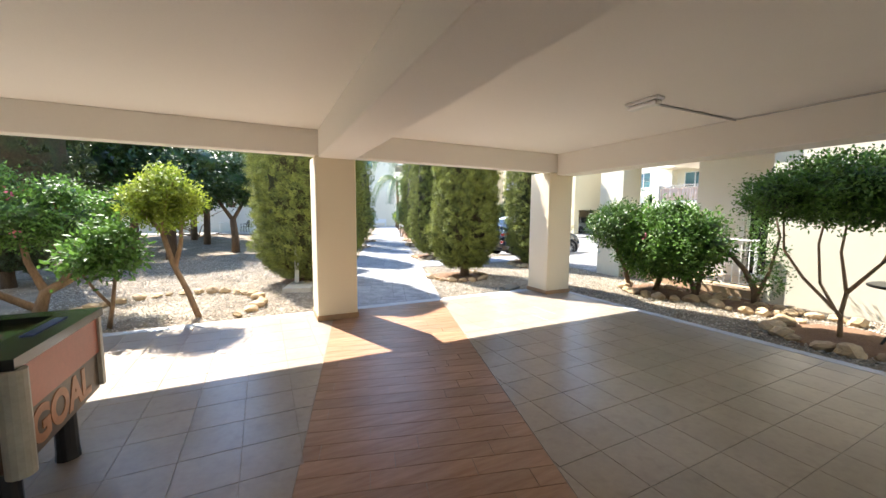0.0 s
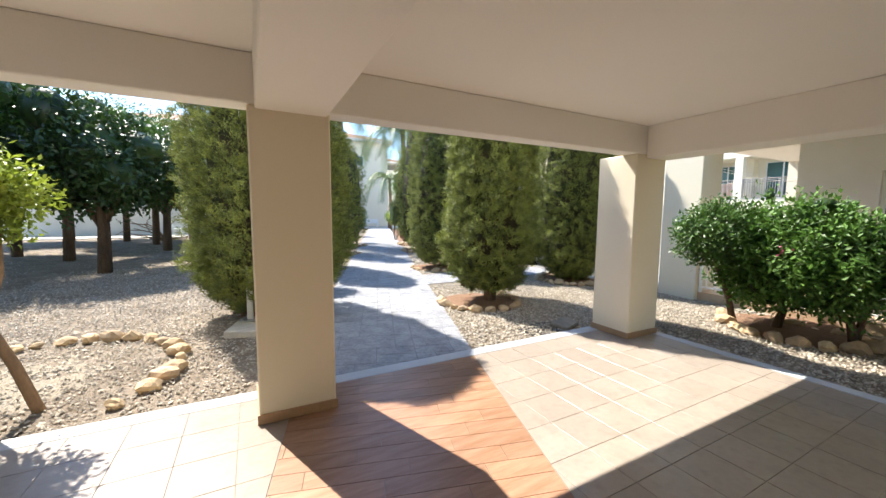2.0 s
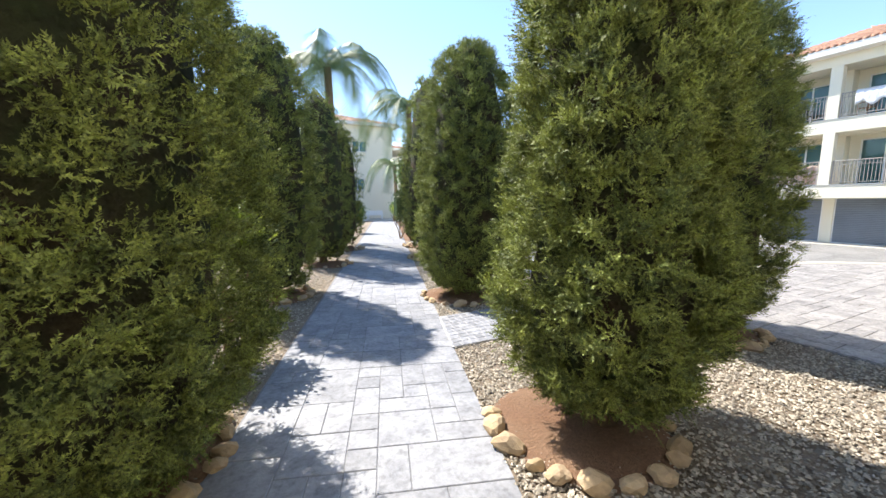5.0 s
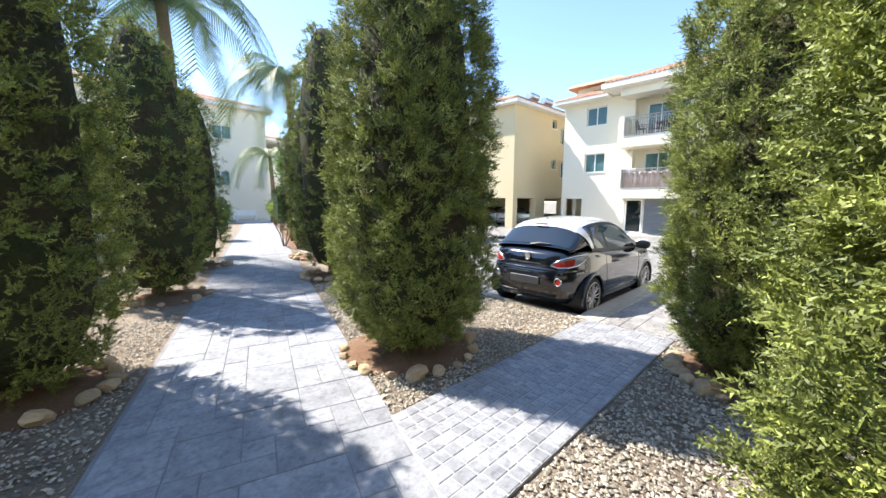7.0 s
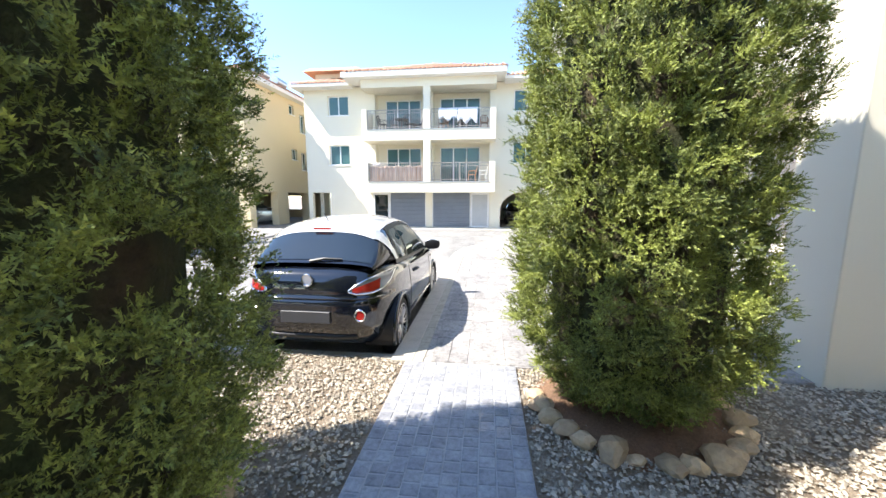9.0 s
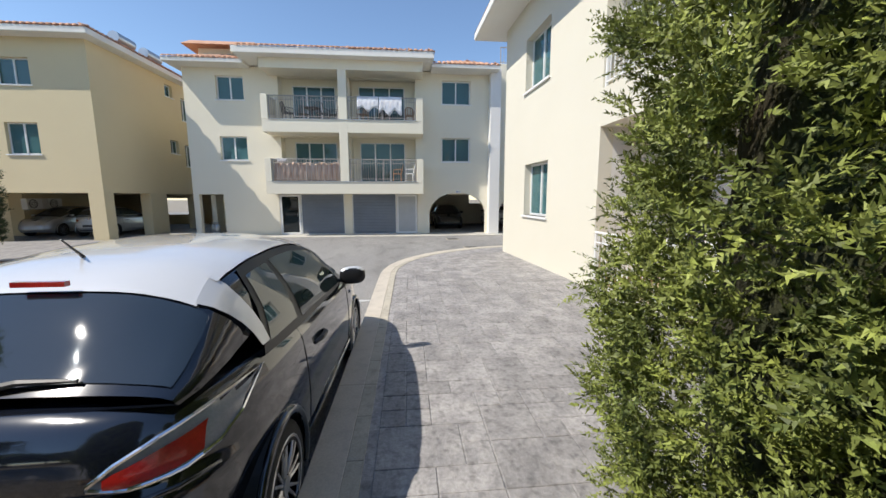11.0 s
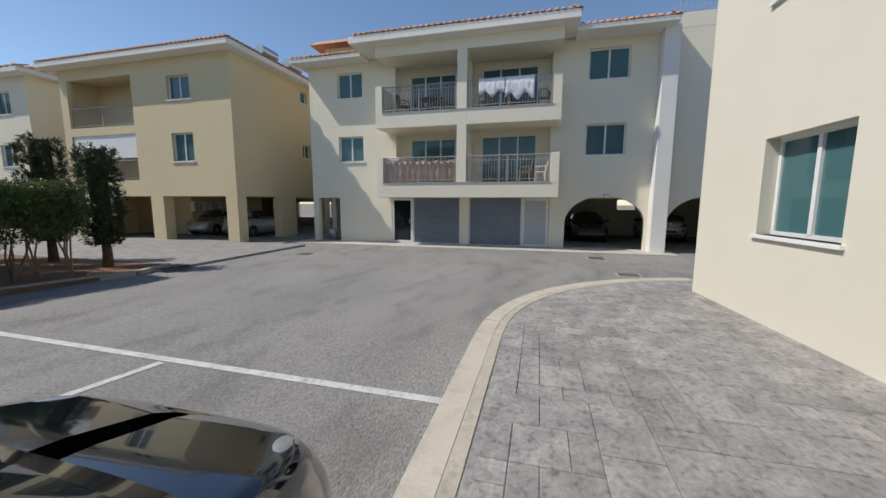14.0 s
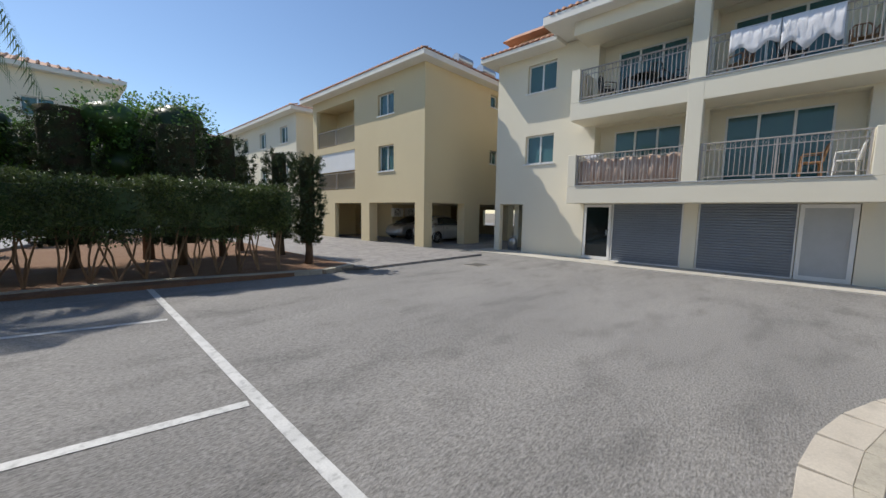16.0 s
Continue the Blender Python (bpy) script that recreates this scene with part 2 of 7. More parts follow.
def tube(bm, pts, radii, sides=8, cap=True):
    """A tapered tube along a polyline."""
    rings = []
    pts = [Vector(p) for p in pts]
    for i, p in enumerate(pts):
        d = (pts[min(i + 1, len(pts) - 1)] - pts[max(i - 1, 0)]).normalized()
        a = d.orthogonal().normalized() if abs(d.z) < 0.99 else Vector((1, 0, 0))
        if abs(d.z) >= 0.99:
            a = Vector((1, 0, 0))
        b = d.cross(a).normalized()
        a = b.cross(d).normalized()
        r = radii[i] if isinstance(radii, (list, tuple)) else radii
        rings.append([bm.verts.new(p + r * (math.cos(t) * a + math.sin(t) * b)) for t in [2 * math.pi * k / sides for k in range(sides)]])
    for r0, r1 in zip(rings, rings[1:]):
        best = min(range(sides), key=lambda s: sum((r0[k].co - r1[(k + s) % sides].co).length for k in range(0, sides, 2)))
        for k in range(sides):
            bm.faces.new((r0[k], r0[(k + 1) % sides], r1[(k + 1 + best) % sides], r1[(k + best) % sides]))
    if cap:
        bm.faces.new(rings[0][::-1])
        bm.faces.new(rings[-1])


def cells(bm, u0, u1, w0, w1, holes, put):
    """The rectangle u0..u1 by w0..w1 less the holes, as blocks made by put(bm, u0, u1, w0, w1)."""
    us = sorted({u0, u1, *[min(max(v, u0), u1) for h in holes for v in h[:2]]})
    ws = sorted({w0, w1, *[min(max(v, w0), w1) for h in holes for v in h[2:4]]})
    for a, b in zip(us, us[1:]):
        run = None
        for c, d in zip(ws, ws[1:]):
            mu, mw = (a + b) / 2, (c + d) / 2
            inside = any(h[0] < mu < h[1] and h[2] < mw < h[3] for h in holes)
            if inside:
                if run:
                    put(bm, a, b, *run)
                run = None
            else:
                run = (run[0], d) if run else (c, d)
        if run:
            put(bm, a, b, *run)


def wall_x(bm, x0, x1, y0, y1, z0, z1, holes=()):
    """A wall of thickness x0..x1 with holes (y0, y1, z0, z1)."""
    cells(bm, y0, y1, z0, z1, holes, lambda b, a, c, d, e: box(b, x0, x1, a, c, d, e))


def wall_y(bm, y0, y1, x0, x1, z0, z1, holes=()):
    cells(bm, x0, x1, z0, z1, holes, lambda b, a, c, d, e: box(b, a, c, y0, y1, d, e))


def mesh_np(name, verts, faces, material, smooth=False):
    me = bpy.data.meshes.new(name)
    me.from_pydata(verts.tolist() if hasattr(verts, "tolist") else verts, [], faces.tolist() if hasattr(faces, "tolist") else faces)
    me.materials.append(material)
    if smooth:
        me.polygons.foreach_set("use_smooth", [True] * len(me.polygons))
    return me

# ---- ground ----
def road_z(x, y):
    return -0.15 - 0.07 * min(max((x - 9) / 4.6, 0), 1) - 0.02 * min(max((x - 13.6) / 10, 0), 1)


def pave_z(x):
    return -0.05 * min(max((x - 14.0) / 5.0, 0), 1)


bm = bmesh.new()
box(bm, -400, 400, -400, 400, -1.2, -0.42)
tagged(part("ground", bm, DIRT), "dry pale brown open ground", "ground", kind="structure")

# road sheet, gently falling towards the far blocks
bm = bmesh.new()
xs, ys = [7.75, 9, 10, 12, 13.6, 16, 18, 20, 22, 24, 30, 60], [-30, 4, 7.5, 10.4, 14, 20, 30, 60]
grid = [[bm.verts.new((x, y, road_z(x, y))) for y in ys] for x in xs]
for i in range(len(xs) - 1):
    for j in range(len(ys) - 1):
        if xs[i + 1] <= 16 and ys[j + 1] <= 10.4:
            continue
        q = [grid[i][j], grid[i + 1][j], grid[i + 1][j + 1], grid[i][j + 1]]
        bm.faces.new(q)
        if i == 0 or j == 0 or (xs[i + 1] > 16 >= xs[i]) or ys[j] == 10.4:
            low = [bm.verts.new((v.co.x, v.co.y, -0.43)) for v in q]
            for k in ([3] if i == 0 or xs[i] == 16 else []) + ([0] if j == 0 or ys[j] == 10.4 else []):
                a, b = k, (k + 1) % 4
                bm.faces.new((q[a], low[a], low[b], q[b]))
            bmesh.ops.delete(bm, geom=[v for v in low if not v.link_faces], context="VERTS")
tagged(part("road", bm, ASPHALT), "worn grey asphalt of the parking court", "road", kind="structure")

# far lane beyond the footpath and the court behind it
bm = bmesh.new()
box(bm, -20, 40, 39.5, 45.6, -0.35, -0.05)
tagged(part("far_lane", bm, CONCRETE), "pale concrete lane in front of the far block", "road", kind="structure")


def path_x(y, side):
    """The footpath's edges, which run at a slant to the houses."""
    return (0.80 + (y - 5.66) * 0.315) if side == 0 else (2.83 + (y - 5.66) * 0.325)


# gravel beds on both sides of the footpath
def bed(name, outline, z, material, label):
    bm = bmesh.new()
    f = bm.faces.new([bm.verts.new((x, y, z)) for x, y in outline])
    r = bmesh.ops.extrude_face_region(bm, geom=[f])
    bmesh.ops.translate(bm, verts=[v for v in r["geom"] if isinstance(v, bmesh.types.BMVert)], vec=(0, 0, -0.38 - z + 0.02))
    return tagged(part(name, bm, material), label, "gravel bed", kind="structure")


PY = 40.0
bed("gravel_bed_west", [(-30, 5.66), (path_x(5.66, 0), 5.66), (path_x(PY, 0), PY), (-30, PY)], -0.03, GRAVEL, "gravel bed of grey and white pebbles under trees")
bed("gravel_bed_east", [(path_x(5.66, 1), 5.66), (5.4, 5.66), (5.4, -6), (8.1, -6), (8.1, 6.6), (8.0, 9.42), (path_x(9.42, 1), 9.42)], -0.03, GRAVEL, "pebble bed between terrace and footpath")
bed("gravel_bed_north", [(path_x(10.57, 1), 10.57), (8.08, 10.57), (8.08, 21.5), (path_x(21.5, 1), 21.5)], -0.03, GRAVEL, "pebble bed beside the parking bay")
bed("planting_bed", [(path_x(21.5, 1), 21.5), (17.6, 20.05), (18.6, 20.6), (18.6, 30), (16, PY), (path_x(PY, 1), PY)], -0.13, EARTH, "bare brown earth under the clipped hedge")
# footpath base, cross path base, pavement base
bm = bmesh.new()
pts = [(path_x(5.66, 0), 5.66), (path_x(5.66, 1), 5.66), (path_x(PY, 1), PY), (path_x(PY, 0), PY)]
f = bm.faces.new([bm.verts.new((x, y, -0.007)) for x, y in pts])
r = bmesh.ops.extrude_face_region(bm, geom=[f])
bmesh.ops.translate(bm, verts=[v for v in r["geom"] if isinstance(v, bmesh.types.BMVert)], vec=(0, 0, -0.35))
footpath = tagged(part("footpath", bm, JOINT), "grey stamped concrete footpath in slate pattern", "path", kind="structure")
bm = bmesh.new()
pts = [(path_x(9.42, 1), 9.42), (8.0, 9.42), (8.0, 10.57), (path_x(10.57, 1), 10.57)]
f = bm.faces.new([bm.verts.new((x, y, -0.005)) for x, y in pts])
r = bmesh.ops.extrude_face_region(bm, geom=[f])
bmesh.ops.translate(bm, verts=[v for v in r["geom"] if isinstance(v, bmesh.types.BMVert)], vec=(0, 0, -0.35))
cross_path = tagged(part("cross_path", bm, JOINT_PALE), "short path of small grey stamped setts", "path", kind="structure")

# pavement in front of the near house, with a rounded end
KERB_PTS = [(8.0, 10.38), (12.0, 10.38), (15.0, 10.38)]
for k in range(1, 13):
    a = math.pi / 2 - k * math.radians(78) / 12
    KERB_PTS.append((15.0 + 4.75 * math.cos(a), 10.38 - 4.9 + 4.9 * math.sin(a) + 0.0))
KERB_PTS.append((19.9, 6.0))
bm = bmesh.new()
top = [bm.verts.new((x, y, pave_z(x) - 0.008)) for x, y in KERB_PTS] + [bm.verts.new((x, y, pave_z(x) - 0.008)) for x, y in ((19.6, 5.5), (16, 5.5), (14.5, 5.5), (13.0, 5.5), (8.0, 6.0))]
bot = [bm.verts.new((v.co.x, v.co.y, -0.4)) for v in top]
f = bm.faces.new(top)
bm.faces.new(bot[::-1])
for i in range(len(top)):
    j = (i + 1) % len(top)
    bm.faces.new((top[i], bot[i], bot[j], top[j]))
bmesh.ops.triangulate(bm, faces=[f])
pavement = tagged(part("pavement", bm, STAMP_WARM), "grey stamped concrete pavement beside the house", "pavement", kind="structure")
# kerb
def kerb_run(name, pts, width, z_top, z_bot, label, side=1, seg=1.0, off=0.0, material=None):
    """Kerb stones along a polyline; the width lies on its left side (side=1)."""
    thing = empty(name, label=label, category="kerb", kind="structure")
    pts = [Vector((x, y, 0)) for x, y in pts]
    for a, b in zip(pts, pts[1:]):
        n = max(1, round((b - a).length / seg))
        d = (b - a).normalized()
        nrm = Vector((-d.y, d.x, 0)) * side
        for i in range(n):
            p, q = a.lerp(b, i / n) + d * 0.001 + nrm * off, a.lerp(b, (i + 1) / n) - d * 0.001 + nrm * off
            zt0, zt1 = (z_top(p.x), z_top(q.x)) if callable(z_top) else (z_top, z_top)
            bm = bmesh.new()
            ring = [(p, zt0), (q, zt1), (q + nrm * width, zt1), (p + nrm * width, zt0)]
            t = [bm.verts.new((v.x, v.y, z)) for v, z in ring]
            u = [bm.verts.new((v.x, v.y, z_bot)) for v, z in ring]
            bm.faces.new(t)
            bm.faces.new(u[::-1])
            for k in range(4):
                bm.faces.new((t[k], u[k], u[(k + 1) % 4], t[(k + 1) % 4]))
            bmesh.ops.bevel(bm, geom=[e for e in bm.edges if all(v in t for v in e.verts)], offset=0.004, segments=1, affect="EDGES")
            part("kerb_stone", bm, material or KERB, thing)
    return thing


kerb_run("kerb_edging", KERB_PTS[:-1], 0.115, lambda x: pave_z(x) + 0.001, -0.4, "narrow strip of sandy pavers inside the kerb", seg=0.5)
kerb_run("kerb_court", KERB_PTS[:-1], 0.235, lambda x: pave_z(x) + 0.004, -0.4, "sandy concrete kerb curving round the pavement", seg=2.0, off=0.115, material=SANDY)
kerb_run("kerb_bay", [(8.08, 21.4), (8.08, 10.575)], 0.12, -0.028, -0.43, "low concrete kerb at the end of the parking bay", side=1)
kerb_run("kerb_hedge", [(8.2, 21.75), (13.7, 21.3), (17.4, 20.15), (18.5, 20.5)], 0.18, -0.10, -0.43, "worn concrete kerb along the hedge bed", side=-1)

# painted bay lines
def line(p, q, w=0.11):
    bm = bmesh.new()
    p, q = Vector((*p, 0)), Vector((*q, 0))
    d = (q - p).normalized()
    n = Vector((-d.y, d.x, 0)) * w / 2
    N = 12
    top = []
    for i in range(N + 1):
        c = p.lerp(q, i / N)
        top.append([bm.verts.new((c.x + s * n.x, c.y + s * n.y, road_z(c.x, c.y) + 0.006)) for s in (-1, 1)])
    for a, b in zip(top, top[1:]):
        bm.faces.new((a[0], b[0], b[1], a[1]))
    tagged(part("painted_line", bm, LINE), "worn white painted parking bay line", "road marking", "bay lines", "structure")


line((13.59, 10.78), (13.73, 21.1))
for yy, y2 in ((14.26, 14.6), (17.78, 18.35)):
    line((13.55, yy), (8.3, y2 + 0.5))

# apron in front of the yellow block
bm = bmesh.new()
box(bm, 18.6, 24.3, 19.9, 40, -0.5, -0.16)
tagged(part("apron", bm, STAMP_WARM), "stamped concrete apron before the yellow block", "pavement", kind="structure")
bm = bmesh.new()
box(bm, 25.3, 27.0, 5, 21.4, -0.5, -0.205)
tagged(part("apron_shop", bm, CONCRETE), "pale concrete strip before the shutters", "pavement", kind="structure")
bm = bmesh.new()
box(bm, 24.3, 60, 21.4, 70, -0.5, -0.20)
tagged(part("undercroft_floor", bm, ASPHALT), "grey concrete floor under the yellow block", "floor", kind="structure")
bm = bmesh.new()
box(bm, 27.0, 70, -30, 21.4, -0.5, -0.195)
tagged(part("undercroft_floor_shop", bm, ASPHALT), "grey concrete floor behind the arches", "floor", kind="structure")

# ---- patio ----
bm = bmesh.new()
box(bm, -9, 5.28, -7, 5.50, -0.4, -0.005)
patio = tagged(part("patio_floor", bm, GROUT), "beige tiled patio floor with a wood-look band", "floor", kind="structure")
bm = bmesh.new()
box(bm, -9, 5.42, 5.50, 5.66, -0.4, 0.004)
box(bm, 5.28, 5.42, -7, 5.50, -0.4, 0.004)
tagged(part("patio_sill", bm, SILL, bevel=0.004), "grey stone edging round the patio", "edging", kind="structure")
ZB, ZC = 2.285, 2.62
bm = bmesh.new()
box(bm, -9, 5.37, -7, 5.29, ZC, ZC + 0.25)
tagged(part("ceiling", bm, CEIL), "cream painted concrete patio ceiling", "ceiling", kind="structure")
bm = bmesh.new()
box(bm, -9, 5.37, 5.08, 5.29, ZB, ZC)
tagged(part("beam_front", bm, CEIL, bevel=0.008), "cream painted edge beam", "beam", kind="structure")
bm = bmesh.new()
box(bm, 4.95, 5.37, -7, 5.077, ZB - 0.045, ZC)
tagged(part("beam_side", bm, CEIL, bevel=0.008), "cream painted side beam", "beam", kind="structure")
bm = bmesh.new()
box(bm, 0.72, 1.20, -7, 5.077, ZB - 0.03, ZC)
tagged(part("beam_middle", bm, CEIL, bevel=0.008), "cream painted beam crossing the patio ceiling", "beam", kind="structure")


def pillar(name, x0, x1, y0, y1, label):
    ob = empty(name, pose((x0 + x1) / 2, (y0 + y1) / 2, 0), label, "pillar", "patio pillars", "structure")
    w, d = (x1 - x0) / 2, (y1 - y0) / 2
    boxpart("shaft", (-w, w, -d, d, 0.0, ZB), PILLAR, ob, bevel=0.012)
    bm = bmesh.new()
    e = 0.012
    for a in ((-w - e, w + e, -d - e, -d), (-w - e, w + e, d, d + e), (-w - e, -w, -d, d), (w, w + e, -d, d)):
        box(bm, a[0], a[1], a[2], a[3], 0.004, 0.075)
    part("skirting", bm, SKIRT, ob, "brown tiled skirting")
    return ob


pillar("pillar", 0.67, 1.22, 5.08, 5.62, "cream rendered square pillar with brown skirting")
pillar("pillar", 4.79, 5.36, 5.08, 5.62, "cream rendered square pillar with brown skirting")
# closing walls behind the walk's start
bm = bmesh.new()
wall_y(bm, -7.2, -7, -9.2, 5.4, -0.3, ZC + 0.25, [(-2, 0, 0, 2.1)])
box(bm, -9.2, -9, -7, 5.6, -0.3, ZC + 0.25)
tagged(part("wall_back", bm, CREAM_NB), "plain cream rendered patio wall", "wall", kind="structure")
# the storey over the patio
bm = bmesh.new()
box(bm, -9.2, 5.37, -7.2, 5.29, ZC + 0.25, 5.6)
tagged(part("upper_storey", bm, CREAM_NB), "cream rendered upper storey over the patio", "building", kind="structure")


# ---- houses ----
def slab(bm, face, u0, u1, o0, o1, z0, z1):
    """A block on a facade: u along it, o outwards from its plane."""
    axis, plane, sign = face
    a, b = sorted((plane + sign * o0, plane + sign * o1))
    if axis == "x":
        box(bm, a, b, u0, u1, z0, z1)
    else:
        box(bm, u0, u1, a, b, z0, z1)


def window(parent, face, u0, u1, z0, z1, panes=2, deep=0.14, sill=True, curtain=True, glass=None, frame_w=0.055, room=True, name="window"):
    w = empty(name)
    w.parent = parent
    bm = bmesh.new()
    o0, o1 = -deep - 0.06, -deep
    fw = frame_w
    slab(bm, face, u0, u0 + fw, o0, o1, z0, z1)
    slab(bm, face, u1 - fw, u1, o0, o1, z0, z1)
    slab(bm, face, u0 + fw, u1 - fw, o0, o1, z0, z0 + fw)
    slab(bm, face, u0 + fw, u1 - fw, o0, o1, z1 - fw, z1)
    for k in range(1, panes):
        c = u0 + (u1 - u0) * k / panes
        slab(bm, face, c - fw * 0.6, c + fw * 0.6, o0, o1 + 0.01, z0 + fw, z1 - fw)
    part("frame", bm, ALU, w, "white aluminium frame")
    for k in range(panes):
        a, b = u0 + (u1 - u0) * k / panes, u0 + (u1 - u0) * (k + 1) / panes
        bm = bmesh.new()
        slab(bm, face, a + fw * 0.5, b - fw * 0.5, o0 + 0.025, o0 + 0.035, z0 + fw * 0.8, z1 - fw * 0.8)
        pane = part("pane", bm, glass or GLASS, w)
        pane.visible_shadow = False
    if sill:
        bm = bmesh.new()
        slab(bm, face, u0 - 0.06, u1 + 0.06, -deep, 0.05, z0 - 0.05, z0)
        part("sill", bm, WHITE, w, "white window sill")
    if curtain:
        bm = bmesh.new()
        slab(bm, face, u0, u1, o0 - 0.12, o0 - 0.09, z0, z1)
        part("curtain", bm, CURTAIN, w, "drawn teal curtain")
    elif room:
        # added sheet behind the panes, coloured as a room in shade
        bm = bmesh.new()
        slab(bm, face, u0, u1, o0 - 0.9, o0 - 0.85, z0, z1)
        part("room_wall", bm, ROOM_SHADE, w)
    return w


BALUSTERS = {}


def railing(parent, p, q, z, h, material, posts=2, name="railing", square=True, gap=0.115):
    """A metal railing from p to q: rails, posts and balusters with small crossed squares."""
    rail = empty(name)
    rail.parent = parent
    p, q = Vector((*p, z)), Vector((*q, z))
    L = (q - p).length
    ang = math.degrees(math.atan2(q.y - p.y, q.x - p.x))
    M = pose(p.x, p.y, z, 0, 0, ang)
    part("handrail", tube_bm_box(0, L, 0.03, h - 0.035, h), material, rail, m=M, bevel=0.006)
    part("bottom_rail", tube_bm_box(0, L, 0.018, 0.09, 0.115), material, rail, m=M)
    if square:
        part("middle_rail", tube_bm_box(0, L, 0.014, h - 0.21, h - 0.19), material, rail, m=M)
    key = (round(h, 2), material.name)
    if key not in BALUSTERS:
        bm = bmesh.new()
        box(bm, -0.008, 0.008, -0.008, 0.008, 0.115, h - 0.035)
        one = mesh_of(bm, "baluster", material)
        bm = bmesh.new()
        for s in (-1, 1):
            v = [(-0.05, h - 0.19), (-0.044, h - 0.19), (0.05, h - 0.05), (0.044, h - 0.05)]
            v = [(s * a, b) for a, b in v]
            f0 = [bm.verts.new((a, -0.005, b)) for a, b in v]
            f1 = [bm.verts.new((a, 0.005, b)) for a, b in v]
            bm.faces.new(f0)
            bm.faces.new(f1[::-1])
            for k in range(4):
                bm.faces.new((f0[k], f1[k], f1[(k + 1) % 4], f0[(k + 1) % 4]))
        x = mesh_of(bm, "cross", material)
        bm = bmesh.new()
        box(bm, -0.02, 0.02, -0.02, 0.02, 0.0, h - 0.035)
        post = mesh_of(bm, "post", material)
        BALUSTERS[key] = (one, x, post)
    one, x, post = BALUSTERS[key]
    n = max(2, round(L / gap))
    for i in range(1, n):
        share("baluster", one, rail, M @ pose(L * i / n, 0, 0))
        if square and i % 2 == 0 and i < n - 1:
            share("cross", x, rail, M @ pose(L * (i + 0.5) / n, 0, 0))
    for i in range(posts):
        share("post", post, rail, M @ pose(0.03 + (L - 0.06) * i / max(1, posts - 1), 0, 0))
    return rail


def tube_bm_box(a, b, half, z0, z1):
    bm = bmesh.new()
    box(bm, a, b, -half, half, z0, z1)
    return bm


def tile_roof(parent, x0, x1, y0, y1, z, rise, eave=0.18, name="roof", row=0.33, col=0.24):
    """A hipped roof: a white eaves box and rows of half-round tiles on its four slopes."""
    cx, cy = (x0 + x1) / 2, (y0 + y1) / 2
    r = empty(name)
    r.parent = parent
    boxpart("eave_board", (x0, x1, y0, y1, z - eave, z), TRIM, r, "white painted eaves", bevel=0.02)
    half = min(x1 - x0, y1 - y0) / 2
    bm = bmesh.new()
    if x1 - x0 < y1 - y0:
        ridge = [(cx, y0 + half), (cx, y1 - half)]
    else:
        ridge = [(x0 + half, cy), (x1 - half, cy)]
    c = [bm.verts.new((x, y, z + 0.004)) for x, y in ((x0, y0), (x1, y0), (x1, y1), (x0, y1))]
    rg = [bm.verts.new((x, y, z + rise)) for x, y in ridge]
    if x1 - x0 < y1 - y0:
        faces = [(c[0], c[1], rg[0]), (c[1], c[2], rg[1], rg[0]), (c[2], c[3], rg[1]), (c[3], c[0], rg[0], rg[1])]
    else:
        faces = [(c[0], c[1], rg[1], rg[0]), (c[1], c[2], rg[1]), (c[2], c[3], rg[0], rg[1]), (c[3], c[0], rg[0])]
    for f in faces:
        bm.faces.new(f)
    bm.faces.new(c[::-1])
    part("roof_deck", bm, ROOF, r)
    # cover tiles on the slopes that face the court (west and south) and their eaves ends
    verts, fs = [], []

    def tile(o, du, dn, ds, L, w=0.085):
        base = len(verts)
        for s in (0, 1):
            lift = 0.012 if s == 0 else 0.0
            for k in range(5):
                a = math.pi * k / 4
                p = o + ds * (L * s) + du * (math.cos(a) * w) + dn * (math.sin(a) * w * 0.75 + lift)
                verts.append(tuple(p))
        for k in range(4):
            fs.append((base + k, base + k + 1, base + 6 + k, base + 5 + k))
        fs.append((base, base + 4, base + 3, base + 2, base + 1))

    hyp = math.hypot(half, rise)
    for edge in ("w", "s"):
        if edge == "w":
            du, ds, org, length = Vector((0, 1, 0)), Vector((half, 0, rise)) / hyp, Vector((x0 - 0.03, y0, z + 0.01)), y1 - y0
        else:
            du, ds, org, length = Vector((1, 0, 0)), Vector((0, half, rise)) / hyp, Vector((x0, y0 - 0.03, z + 0.01)), x1 - x0
        dn = ds.cross(du)
        if dn.z < 0:
            dn = -dn
        for i in range(int(length / col)):
            u = (i + 0.5) * col
            top = min(u, length - u, half)
            for j in range(int(min(top, half) / half * hyp / row) + 1):
                if j * row > hyp * top / half - 0.1 and j:
                    break
                tile(org + du * u + ds * (j * row), du, dn, ds, row * 1.05)
    ob = new("roof_tiles", mesh_np("roof_tiles", verts, fs, ROOF, True))
    ob.parent = r
    tagged(ob, "rows of orange terracotta tiles", kind="stuff")
    return r


